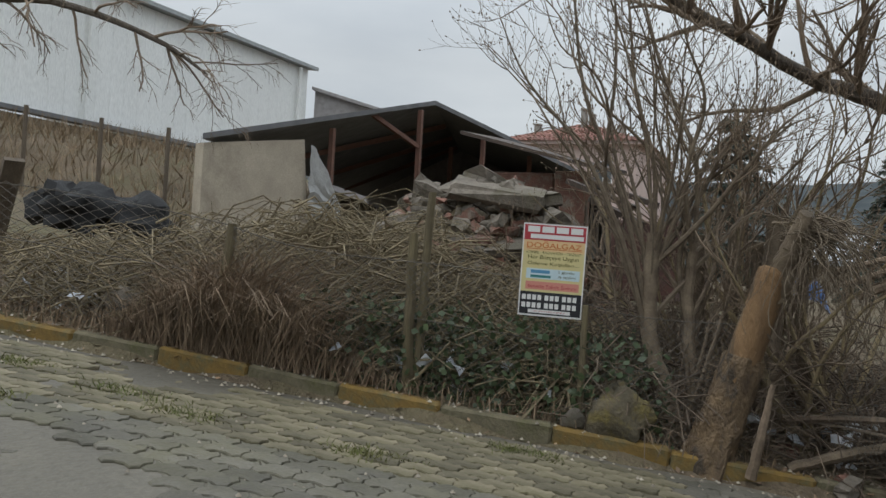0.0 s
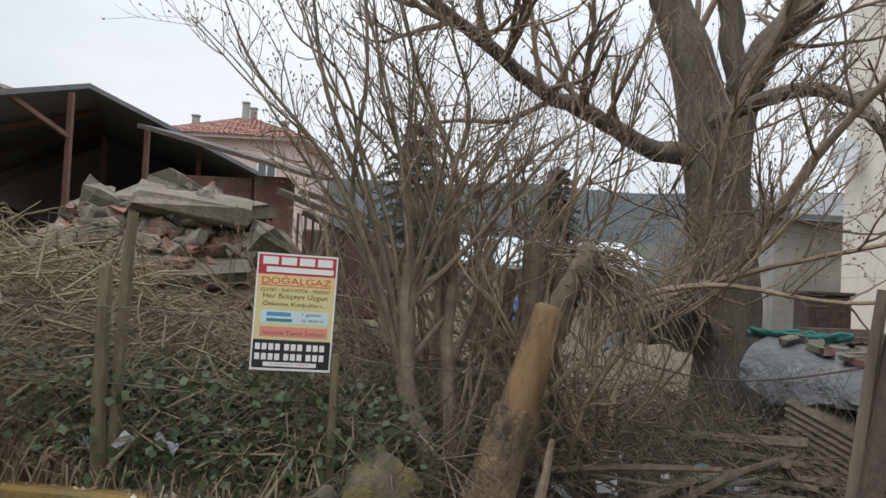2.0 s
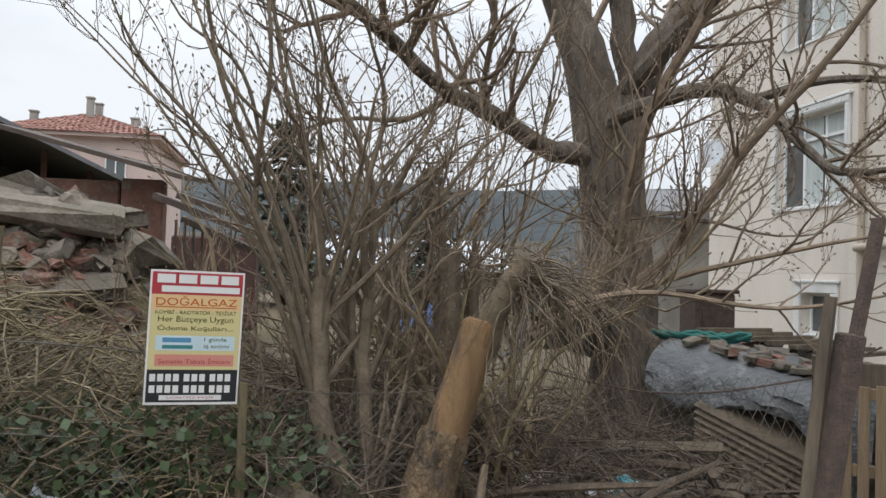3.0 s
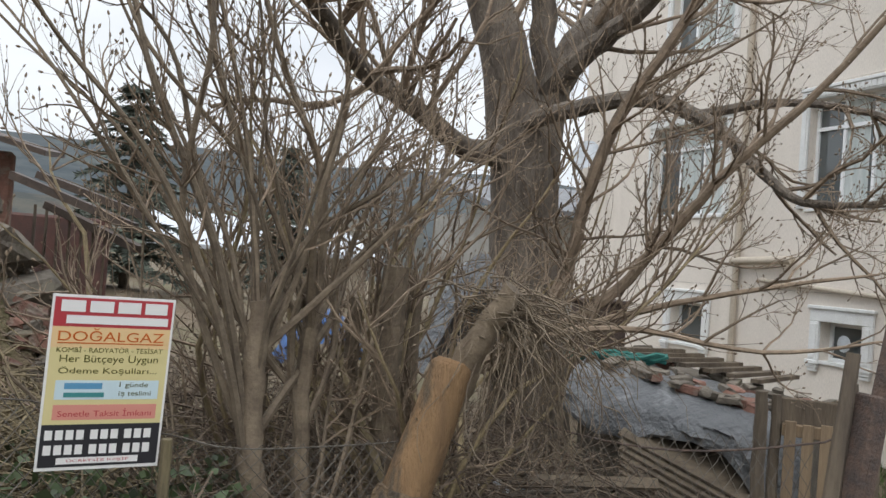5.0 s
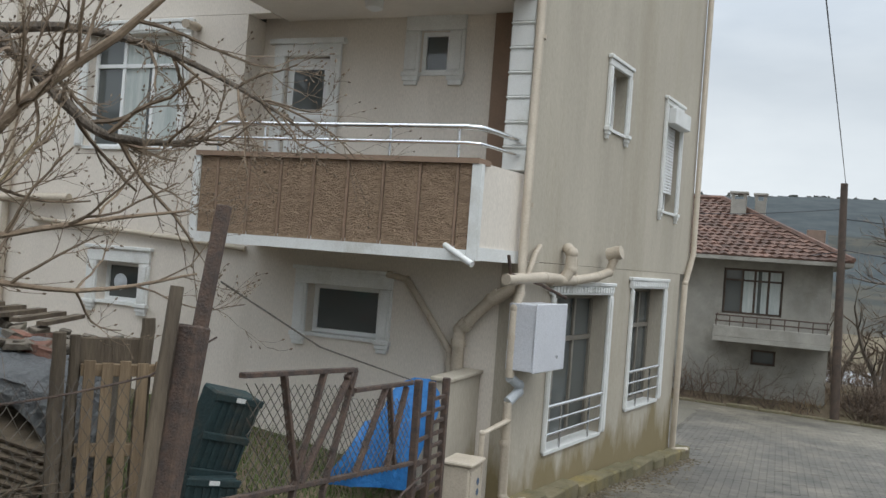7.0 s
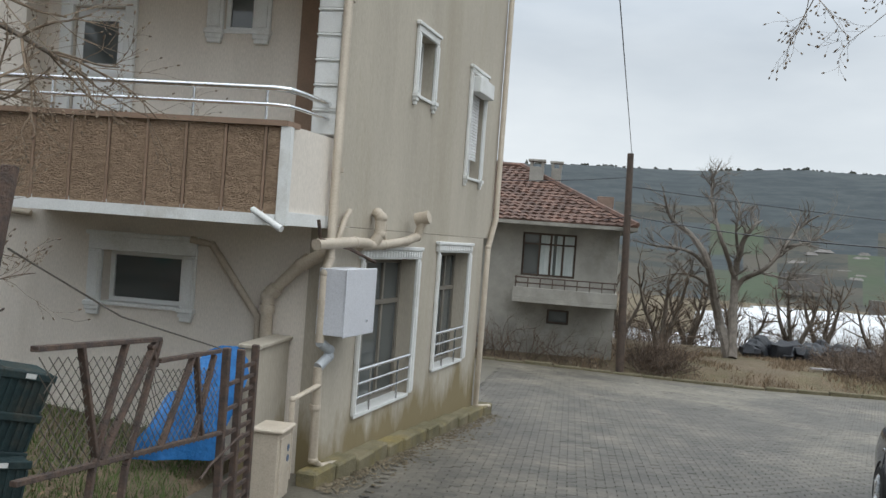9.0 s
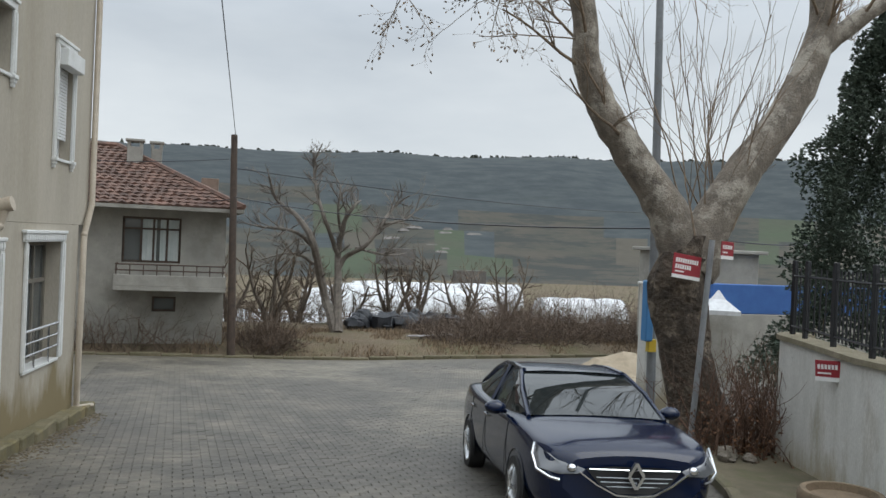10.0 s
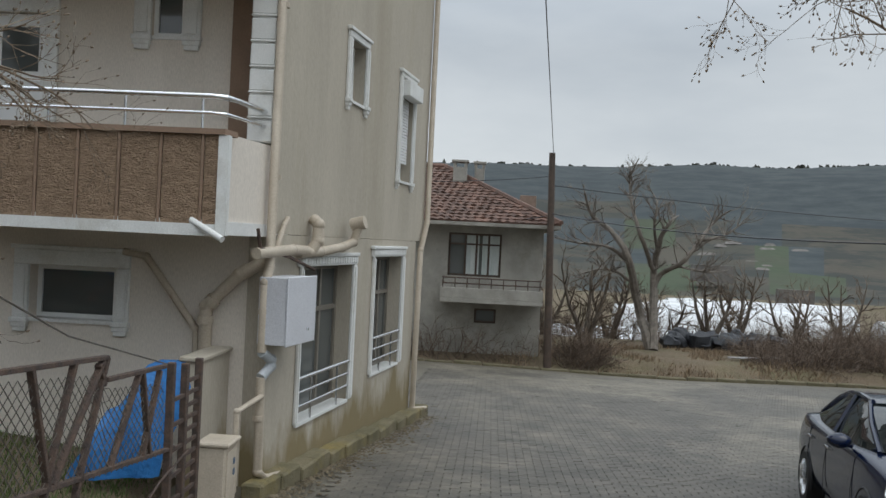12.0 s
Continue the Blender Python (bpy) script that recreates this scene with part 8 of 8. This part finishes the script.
# ---- parked saloon car ----
car = thing("parked_car", "dark blue saloon car parked at the kerb", "car")
CM_ = pose(4.93, -0.83, -0.705) @ Matrix.Rotation(radians(170.9), 4, 'Z') @ Matrix.Rotation(radians(-4.2), 4, 'Y') @ Matrix.Rotation(radians(-1.2), 4, 'X')
M_CAR = gloss("dark_blue_car_paint", (0.004, 0.010, 0.034), 0.16, 0.0, 0.35, 0.35)
M_CGL = gloss("car_glass", (0.014, 0.018, 0.019), 0.02, 0.0, 0.25, 0.6)
M_CHR = gloss("chrome", (0.75, 0.76, 0.78), 0.12, 1.0)
M_BLK = gloss("black_plastic", (0.012, 0.012, 0.013), 0.5)
M_TYRE = mat("tyre_rubber", (0.025, 0.025, 0.025), None, 0.85, 8, 0.2)
M_LAMPG = gloss("headlamp_glass", (0.11, 0.115, 0.125), 0.08, 0.3, 1.0)
# stations: x, bottom z, half width low, mid, belt, belt z, inner half width, centre z
ST = [(0.0, 0.30, 0.56, 0.66, 0.56, 0.76, 0.34, 0.80), (-0.06, 0.22, 0.72, 0.78, 0.70, 0.83, 0.44, 0.87), (-0.22, 0.19, 0.83, 0.85, 0.80, 0.88, 0.52, 0.925), (-0.5, 0.18, 0.87, 0.895, 0.84, 0.92, 0.58, 0.965), (-0.85, 0.18, 0.88, 0.905, 0.86, 0.955, 0.64, 1.005), (-1.2, 0.18, 0.88, 0.905, 0.87, 0.975, 0.70, 1.035), (-1.9, 0.18, 0.88, 0.90, 0.87, 0.975, 0.74, 0.99), (-2.6, 0.18, 0.88, 0.90, 0.87, 0.99, 0.74, 1.0), (-3.3, 0.18, 0.88, 0.905, 0.87, 1.01, 0.72, 1.02), (-3.8, 0.20, 0.88, 0.90, 0.85, 1.05, 0.66, 1.07), (-4.2, 0.24, 0.86, 0.88, 0.81, 1.06, 0.6, 1.09), (-4.5, 0.30, 0.78, 0.82, 0.74, 1.02, 0.5, 1.05), (-4.63, 0.36, 0.62, 0.70, 0.62, 0.92, 0.4, 0.95)]
bd = MB()


def ring(s):
    x, zb, wl_, wm, wb2, zb2, wi, zc = s
    half = [(0, zb), (wl_ * 0.8, zb), (wl_, zb + 0.12), (wm, zb + (zb2 - zb) * 0.45), (wm * 0.995, zb + (zb2 - zb) * 0.68), (wb2 + 0.02, zb2 - 0.04), (wb2 - 0.02, zb2), (wi, zc - 0.012), (wi * 0.5, zc), (0, zc + 0.004)]
    return [(x, y, z) for y, z in half] + [(x, -y, z) for y, z in reversed(half[1:-1])]


rings = [ring(s) for s in ST]
nr = len(rings[0])
bd.add([CM_ @ Vector(p) for rg in rings for p in rg], [(i * nr + k, i * nr + (k + 1) % nr, (i + 1) * nr + (k + 1) % nr, (i + 1) * nr + k) for i in range(len(rings) - 1) for k in range(nr)] + [tuple(range(nr)), tuple((len(rings) - 1) * nr + k for k in range(nr - 1, -1, -1))])
bdo = part("body", bd, M_CAR, car, "glossy dark blue paint", True)
md = bdo.modifiers.new("round", "SUBSURF")
md.levels = md.render_levels = 2
gh = MB()
GS = [(-1.08, 0.72, 1.01, 0.70, 1.015), (-1.55, 0.79, 0.985, 0.66, 1.23), (-2.0, 0.80, 0.985, 0.60, 1.405), (-2.5, 0.785, 0.99, 0.56, 1.435), (-3.0, 0.78, 1.0, 0.55, 1.42), (-3.5, 0.77, 1.02, 0.55, 1.32), (-4.02, 0.68, 1.07, 0.60, 1.085)]
vs = []
for x, wb2, zb2, wr2, zr in GS:
    for y, z in ((wb2, zb2), ((wb2 + wr2) / 2 + 0.02, (zb2 + zr) / 2), (wr2, zr), (wr2 * 0.5, zr + 0.015), (0, zr + 0.02), (-wr2 * 0.5, zr + 0.015), (-wr2, zr), (-(wb2 + wr2) / 2 - 0.02, (zb2 + zr) / 2), (-wb2, zb2)):
        vs.append(CM_ @ Vector((x, y, z)))
gh.add(vs, [(i * 9 + k, i * 9 + k + 1, (i + 1) * 9 + k + 1, (i + 1) * 9 + k) for i in range(6) for k in range(8)])
part("window_glass", gh, M_CGL, car, "dark reflecting glass", True)
rf_ = MB()
rf_.add([CM_ @ Vector((x, y * f, z + 0.006 + (0.02 if abs(y) < 0.4 else 0))) for x, f, z in ((-1.96, 1.0, 1.395), (-2.5, 0.98, 1.437), (-3.0, 0.97, 1.422), (-3.32, 0.95, 1.37)) for y in (0.60, 0.3, 0.0, -0.3, -0.60)], [(i * 5 + k, i * 5 + k + 1, (i + 1) * 5 + k + 1, (i + 1) * 5 + k) for i in range(3) for k in range(4)])
part("roof", rf_, M_CAR, car, "", True)
for s in (1, -1):
    for pts, r in (([(-1.08, 0.735 * s, 1.0), (-1.55, 0.70 * s, 1.225), (-2.0, 0.61 * s, 1.405)], 0.026), ([(-2.0, 0.585 * s, 1.41), (-2.5, 0.575 * s, 1.44), (-3.0, 0.565 * s, 1.425), (-3.5, 0.565 * s, 1.325), (-4.0, 0.65 * s, 1.09)], 0.03), ([(-2.62, 0.80 * s, 1.0), (-2.66, 0.585 * s, 1.42)], 0.032)):
        b = MB()
        b.tube([CM_ @ Vector(p) for p in pts], r, 6)
        part("pillar", b, M_CAR, car, "", True)
    b = MB()
    b.rock(CM_ @ Vector((-1.55, 0.99 * s, 1.03)), (0.09, 0.12, 0.075), 3, 9, 0.05, CM_.to_3x3().to_4x4())
    b.tube([CM_ @ Vector((-1.58, 0.86 * s, 0.98)), CM_ @ Vector((-1.56, 0.96 * s, 1.0))], 0.025, 6)
    part("mirror", b, M_CAR, car, "", True)
    for hx in (-2.35, -3.25):
        b = MB()
        b.tube([CM_ @ Vector((hx, 0.905 * s, 0.84)), CM_ @ Vector((hx - 0.2, 0.905 * s, 0.845))], 0.017, 6)
        part("door_handle", b, M_CHR, car, "chrome handle", True)
    for dx in (-1.35, -2.55, -3.45):
        b = MB()
        b.tube([CM_ @ Vector((dx, 0.902 * s, 0.3)), CM_ @ Vector((dx - 0.02, 0.909 * s, 0.6)), CM_ @ Vector((dx + 0.02, 0.885 * s, 0.95))], 0.004, 4)
        part("door_gap", b, M_BLK, car)
    for wx in (-0.88, -3.58):
        w_ = new("wheel")
        w_.parent = car
        RM = CM_ @ pose(wx, 0.80 * s, 0.325, 90 * s * -1)
        b = MB()
        b.lathe([(0.20, -0.08), (0.30, -0.09), (0.325, -0.06), (0.328, 0.06), (0.30, 0.115), (0.225, 0.12), (0.21, 0.08)], 28, RM)
        part("tyre", b, M_TYRE, w_, "", True)
        b = MB()
        b.lathe([(0.215, 0.06), (0.222, 0.118), (0.205, 0.112), (0.19, 0.07), (0.05, 0.08), (0.0, 0.085)], 24, RM)
        for k in range(5):
            a = k * 2 * math.pi / 5
            b.beam(RM @ Vector((0.03 * math.cos(a), 0.03 * math.sin(a), 0.10)), RM @ Vector((0.205 * math.cos(a), 0.205 * math.sin(a), 0.105)), 0.06, 0.025)
        part("rim", b, M_STEEL, w_, "", False)
        # Flat black fan stands in for the shaded wheel well; tube is the lip.
        b = MB()
        arc = [CM_ @ Vector((wx + 0.37 * math.cos(t * math.pi / 12), 0.895 * s, 0.325 + 0.37 * math.sin(t * math.pi / 12))) for t in range(-1, 14)]
        cen = CM_ @ Vector((wx, 0.88 * s, 0.25))
        for i in range(len(arc) - 1):
            b.face([cen, arc[i], arc[i + 1]])
        b.tube(arc, 0.014, 5)
        part("wheel_arch", b, M_BLK, car)
    # headlamp
    b = MB()
    hp = [(0.0, 0.45, 0.68), (-0.06, 0.62, 0.735), (-0.18, 0.78, 0.80), (-0.34, 0.845, 0.86), (-0.31, 0.87, 0.77), (-0.17, 0.855, 0.66), (-0.04, 0.70, 0.625), (0.01, 0.50, 0.64)]
    ctr = Vector((-0.05, 0.68, 0.71))
    vsx = [CM_ @ Vector((x + 0.03, y * s * 1.015, z)) for x, y, z in hp] + [CM_ @ Vector((ctr.x + 0.045, ctr.y * s, ctr.z))]
    b.add(vsx, [(i, (i + 1) % 8, 8) for i in range(8)])
    part("headlamp", b, M_LAMPG, car, "clear headlamp with a bright edge", True)
    b = MB()
    b.tube([CM_ @ Vector((x + 0.045, y * s * 1.015, z)) for x, y, z in ((-0.34, 0.85, 0.86), (-0.31, 0.875, 0.76), (-0.18, 0.86, 0.645), (-0.07, 0.76, 0.59), (-0.03, 0.68, 0.575))], 0.013, 5)
    part("daytime_light", b, M_CHR, car, "white light strip", True)
    b = MB()
    b.rock(CM_ @ Vector((0.005, 0.58 * s, 0.685)), (0.05, 0.05, 0.04), 2, 7, 0.0)
    part("lamp_lens", b, M_CHR, car, "", True)
    b = MB()
    b.tube([CM_ @ Vector((0.02, 0.50 * s, 0.32)), CM_ @ Vector((-0.06, 0.74 * s, 0.34))], 0.012, 5)
    part("fog_trim", b, M_CHR, car, "chrome strip", True)
b = MB()
b.add([CM_ @ Vector((x, y, z)) for x, y, z in ((0.04, -0.46, 0.69), (0.055, -0.2, 0.715), (0.055, 0.2, 0.715), (0.04, 0.46, 0.69), (0.055, 0.34, 0.56), (0.07, 0.16, 0.475), (0.07, -0.16, 0.475), (0.055, -0.34, 0.56))], [tuple(range(8))])
part("grille", b, M_BLK, car, "black grille")
for z, w_ in ((0.685, 0.43), (0.615, 0.36), (0.575, 0.32), (0.535, 0.27)):
    b = MB()
    b.tube([CM_ @ Vector((0.055, -w_, z)), CM_ @ Vector((0.07, 0, z)), CM_ @ Vector((0.055, w_, z))], 0.008 if z > 0.65 else 0.005, 4)
    part("grille_bar", b, M_CHR if z > 0.65 else M_GPIPE, car)
b = MB()
b.tube([CM_ @ Vector(p) for p in ((0.045, -0.52, 0.66), (0.06, -0.36, 0.55), (0.08, -0.18, 0.462), (0.083, 0, 0.452), (0.08, 0.18, 0.462), (0.06, 0.36, 0.55), (0.045, 0.52, 0.66))], 0.011, 5)
part("grille_trim", b, M_CHR, car, "chrome curved trim", True)
b = MB()
dm_ = [(0.09, 0, 0.755), (0.09, 0.07, 0.64), (0.09, 0, 0.525), (0.09, -0.07, 0.64)]
for p, q in zip(dm_, dm_[1:] + dm_[:1]):
    b.beam(CM_ @ Vector(p), CM_ @ Vector(q), 0.035, 0.03)
part("badge", b, M_CHR, car, "chrome diamond badge")
b = MB()
b.box(0.06, 0.075, -0.26, 0.26, 0.275, 0.385, CM_, 0.003)
part("number_plate", b, M_SW, car)
b = MB()
b.box(0.073, 0.077, -0.26, -0.22, 0.277, 0.383, CM_)
part("plate_band", b, gloss("plate_blue", (0.02, 0.08, 0.35), 0.4), car)
for y0, y1 in ((-0.19, -0.09), (-0.05, 0.07), (0.11, 0.24)):
    b = MB()
    b.box(0.073, 0.077, y0, y1, 0.30, 0.36, CM_)
    part("plate_bar", b, M_SK, car, "dark bar")
b = MB()
b.box(0.0, 0.05, -0.5, 0.5, 0.20, 0.27, CM_, 0.01)
part("lower_intake", b, M_BLK, car)
b = MB()
for y0, y1 in ((0.55, -0.05), (-0.1, -0.6)):
    b.tube([CM_ @ Vector((-1.20, y0, 1.03)), CM_ @ Vector((-1.27, y1, 1.055))], 0.009, 4)
part("wiper", b, M_BLK, car)


# ---- kerb stones and pavers ----
kerb = tagged(new("kerb"), "old concrete kerb with alternating worn yellow paint", "kerb", kind="structure")
kb = MB()
kb.box(0.0, 0.865, -0.0, 0.16, -0.22, 0.0, None, 0.022)
km = {c: kb.mesh("kerb_stone", m) for c, m in ((0, M_KERB), (1, M_KERBY))}
rk = random.Random(7)
US = (-4.13, -3.35, -2.55, -1.77, -0.91, 0.01, 0.95, 2.07)
cuts = [-4.13 - 0.87 * k for k in range(9, 0, -1)] + list(US) + [2.95, 3.8]
for i, (u0, u1) in enumerate(zip(cuts, cuts[1:])):
    p, q = kl(u0, 0, 0), kl(u1, 0, 0)
    z0, z1 = street(p.x, p.y) + 0.155 + rk.gauss(0, 0.012), street(q.x, q.y) + 0.155 + rk.gauss(0, 0.012)
    d = Vector((q.x - p.x, q.y - p.y, z1 - z0))
    ob = new("kerb_stone", km[(i + 1) % 2 if i < 15 else i % 2])
    ob.matrix_world = Matrix.Translation((p.x, p.y, z0)) @ d.to_track_quat("X", "Z").to_matrix().to_4x4() @ Matrix.Diagonal((d.length / 0.872, 1, 1, 1))
    ob.parent = kerb
# the lower pavement's kerb
lk_ = tagged(new("lower_kerb"), "grey concrete kerb of the lower pavement", "kerb", kind="structure")
for k in range(len(PE) - 1):
    a, b = Vector(PE[k]), Vector(PE[k + 1])
    n = max(1, int((b - a).length / 0.8))
    for i in range(n):
        p, q = a.lerp(b, i / n), a.lerp(b, (i + 1) / n)
        d = Vector((q.x - p.x, q.y - p.y, street(q.x, q.y) - street(p.x, p.y)))
        ob = new("kerb_stone", km[0])
        ob.matrix_world = Matrix.Translation((p.x, p.y, street(p.x, p.y) + 0.145)) @ d.to_track_quat("X", "Z").to_matrix().to_4x4() @ Matrix.Diagonal((d.length / 0.872, 1, 1, 1))
        ob.parent = lk_
# low kerb where the street ends at the verge
vk = tagged(new("verge_kerb"), "low worn concrete kerb at the far end of the street", "kerb", kind="structure")
for k in range(38):
    y = -24 + 0.92 * k
    ob = new("kerb_stone", km[0])
    ob.matrix_world = pose(25.58, y, street(25.5, y) + 0.10 + rk.gauss(0, 0.015), 0, 0, 90) @ Matrix.Diagonal((1.03, 1, 1, 1))
    ob.parent = vk
# interlocking pavers: zigzag outline
PZ = [(0, 0), (0.035, -0.022), (0.075, 0.0), (0.125, 0.0), (0.165, -0.022), (0.2, 0.0), (0.2, 0.03), (0.222, 0.06), (0.2, 0.10), (0.165, 0.078), (0.125, 0.10), (0.075, 0.10), (0.035, 0.078), (0, 0.10), (0.022, 0.06), (0, 0.03)]
PK = 1.22
PV = 1.4


def paver_mesh():
    b = MB()
    n = len(PZ)
    c = (0.105, 0.05)
    top = [((x - c[0]) * PK * 0.95, (y - c[1]) * PK * PV * 0.92, 0.0) for x, y in PZ]
    low = [((x - c[0]) * PK * 0.985, (y - c[1]) * PK * PV * 0.98, -0.008) for x, y in PZ]
    bot = [((x - c[0]) * PK * 0.985, (y - c[1]) * PK * PV * 0.98, -0.04) for x, y in PZ]
    b.add(top + low + bot, [tuple(range(n))] + [(i, n + i, n + (i + 1) % n, (i + 1) % n) for i in range(n)] + [(n + i, 2 * n + i, 2 * n + (i + 1) % n, n + (i + 1) % n) for i in range(n)])
    return b


pb = paver_mesh()
road_ob = bpy.data.objects["road"]
pme = pb.mesh("paver", M_PAVERO)
near = []
rest = MB()
for i in range(-62, 60):
    for j in range(0, 38):
        u, v = i * 0.2 * PK + (0.1 * PK if j % 2 else 0), -0.34 - j * 0.1 * PK * PV
        if not -9 < u < 3.95:
            continue
        x, y = kl(u, v, 0).x, kl(u, v, 0).y
        if edge(x, y) > -0.15:
            continue
        sunk = 0.007 * noise.noise(Vector((x * 0.9, y * 0.9, 0))) + rk.gauss(0, 0.0035)
        lost = noise.noise(Vector((x * 0.55, y * 0.8, 11))) + 0.30 * step(-2.2, -0.4, u) * step(-1.6, -0.3, v)
        zz = street(x, y) + 0.014 + sunk - (0.022 if lost < -0.28 else 0)
        t0 = street(x + 0.1, y) - street(x - 0.1, y)
        t1 = street(x, y + 0.1) - street(x, y - 0.1)
        m = Matrix.Translation((x, y, zz)) @ Vector((-t0 / 0.2, -t1 / 0.2, 1)).to_track_quat("Z", "Y").to_matrix().to_4x4()
        up_ = Vector((-t0 / 0.2, -t1 / 0.2, 1)).normalized()
        ax = (Vector((DX, DY, 0)) - up_ * up_.dot(Vector((DX, DY, 0)))).normalized()
        ay = up_.cross(ax)
        m = Matrix(((ax.x, ay.x, up_.x, x), (ax.y, ay.y, up_.y, y), (ax.z, ay.z, up_.z, zz), (0, 0, 0, 1))) @ pose(0, 0, 0, rk.gauss(0, 0.7), rk.gauss(0, 0.7), rk.gauss(0, 1.2))
        if -5.0 < u < 0.9 and v > -1.75 and len(near) < 300:
            near.append(m)
        else:
            rest.add([m @ Vector(q) for q in pb.v], pb.f)
for m in near:
    ob = new("paver", pme)
    ob.matrix_world = m
    ob.parent = road_ob
tagged(part("paving", rest, M_PAVER, road_ob), "zigzag concrete pavers", kind="stuff")
# courses of the lower street, seen from further off
far = MB()
for i in range(0, 195):
    for j in range(0, 72):
        x, y = 2.2 + 0.115 * i, 4.9 - 0.23 * j + (0.115 if i % 2 else 0)
        if along(x, y) < 4.05 or edge(x, y) > -0.3 or x > 24.5:
            continue
        z = street(x, y) + 0.024 + 0.006 * noise.noise(Vector((x * 1.1, y * 1.1, 0))) + rk.gauss(0, 0.002)
        far.add([(x - 0.05, y - 0.105, z), (x + 0.05, y - 0.105, z), (x + 0.05, y + 0.105, z), (x - 0.05, y + 0.105, z), (x - 0.056, y - 0.112, z - 0.012), (x + 0.056, y - 0.112, z - 0.012), (x + 0.056, y + 0.112, z - 0.012), (x - 0.056, y + 0.112, z - 0.012)], [(0, 1, 2, 3), (0, 4, 5, 1), (1, 5, 6, 2), (2, 6, 7, 3), (3, 7, 4, 0)])
tagged(part("lower_paving", far, M_PAVERL, road_ob), "grey block paving", kind="stuff")
# dirt and leaves washed against the footing of the house
dt_ = MB()
for k in range(1500):
    sx_, dp = rk.uniform(-0.6, 6.4), -0.26 - abs(rk.gauss(0, 0.16))
    p = WB @ Vector((sx_, dp, 0))
    z = street(p.x, p.y) + 0.022
    s = rk.uniform(0.008, 0.04)
    a = rk.uniform(0, 6.28)
    ca, sa = math.cos(a) * s, math.sin(a) * s
    dt_.add([(p.x - ca, p.y - sa, z), (p.x + sa * 0.6, p.y - ca * 0.6, z), (p.x + ca, p.y + sa, z + s * 0.3), (p.x - sa * 0.6, p.y + ca * 0.6, z), (p.x, p.y, z + s * 0.5)], [(0, 1, 4), (1, 2, 4), (2, 3, 4), (3, 0, 4)])
tagged(solid("gutter_dirt", dt_, mat("dark_gutter_dirt", (0.085, 0.068, 0.042), (0.16, 0.13, 0.085), 0.95, 3, 0.0, island=0.8), "dark dirt and leaves along the foot of the house", "dirt"), kind="stuff")
# weeds and grit in the joints
wd_ = MB()
for k in range(1500):
    cx, cy = ((-3.05, -1.2), (-2.5, -1.45), (-1.2, -1.5), (-4.0, -1.0), (-0.2, -0.5), (-3.6, -2.0))[k % 6]
    u, v = cx + rk.gauss(0, 0.16), cy + rk.gauss(0, 0.09)
    p = kl(u, v, 0)
    z = street(p.x, p.y) + 0.012
    h = rk.uniform(0.015, 0.05)
    s = Vector((rk.gauss(0, 1), rk.gauss(0, 1), 0)).normalized() * 0.006
    e = Vector((p.x + rk.gauss(0, 0.03), p.y + rk.gauss(0, 0.03), z + h))
    wd_.add([Vector((p.x, p.y, z)) - s, Vector((p.x, p.y, z)) + s, e], [(0, 1, 2)])
tagged(solid("weeds", wd_, mat("joint_weeds", (0.10, 0.12, 0.03), (0.14, 0.13, 0.05), 0.9, 3, 0.0, island=0.5), "small green weeds in the paving joints", "weeds"), kind="stuff")
gt = MB()
for k in range(900):
    u = rk.uniform(-8, 4)
    v = rk.choice((rk.uniform(0.0, 0.32), rk.uniform(-0.35, -0.02), rk.uniform(-3, 0)))
    p = kl(u, v, 0)
    z = (street(p.x, p.y) + 0.158) if v > 0 else street(p.x, p.y) + 0.012
    s = rk.uniform(0.006, 0.022)
    gt.add([(p.x - s, p.y, z), (p.x, p.y - s, z), (p.x + s, p.y, z), (p.x, p.y + s, z), (p.x, p.y, z + s)], [(0, 1, 4), (1, 2, 4), (2, 3, 4), (3, 0, 4)])
tagged(solid("grit", gt, mat("pale_grit", (0.42, 0.38, 0.31), (0.25, 0.21, 0.16), 0.95, 3, 0.0, island=0.8), "pale grit and crumbs along the kerb", "grit"), kind="stuff")
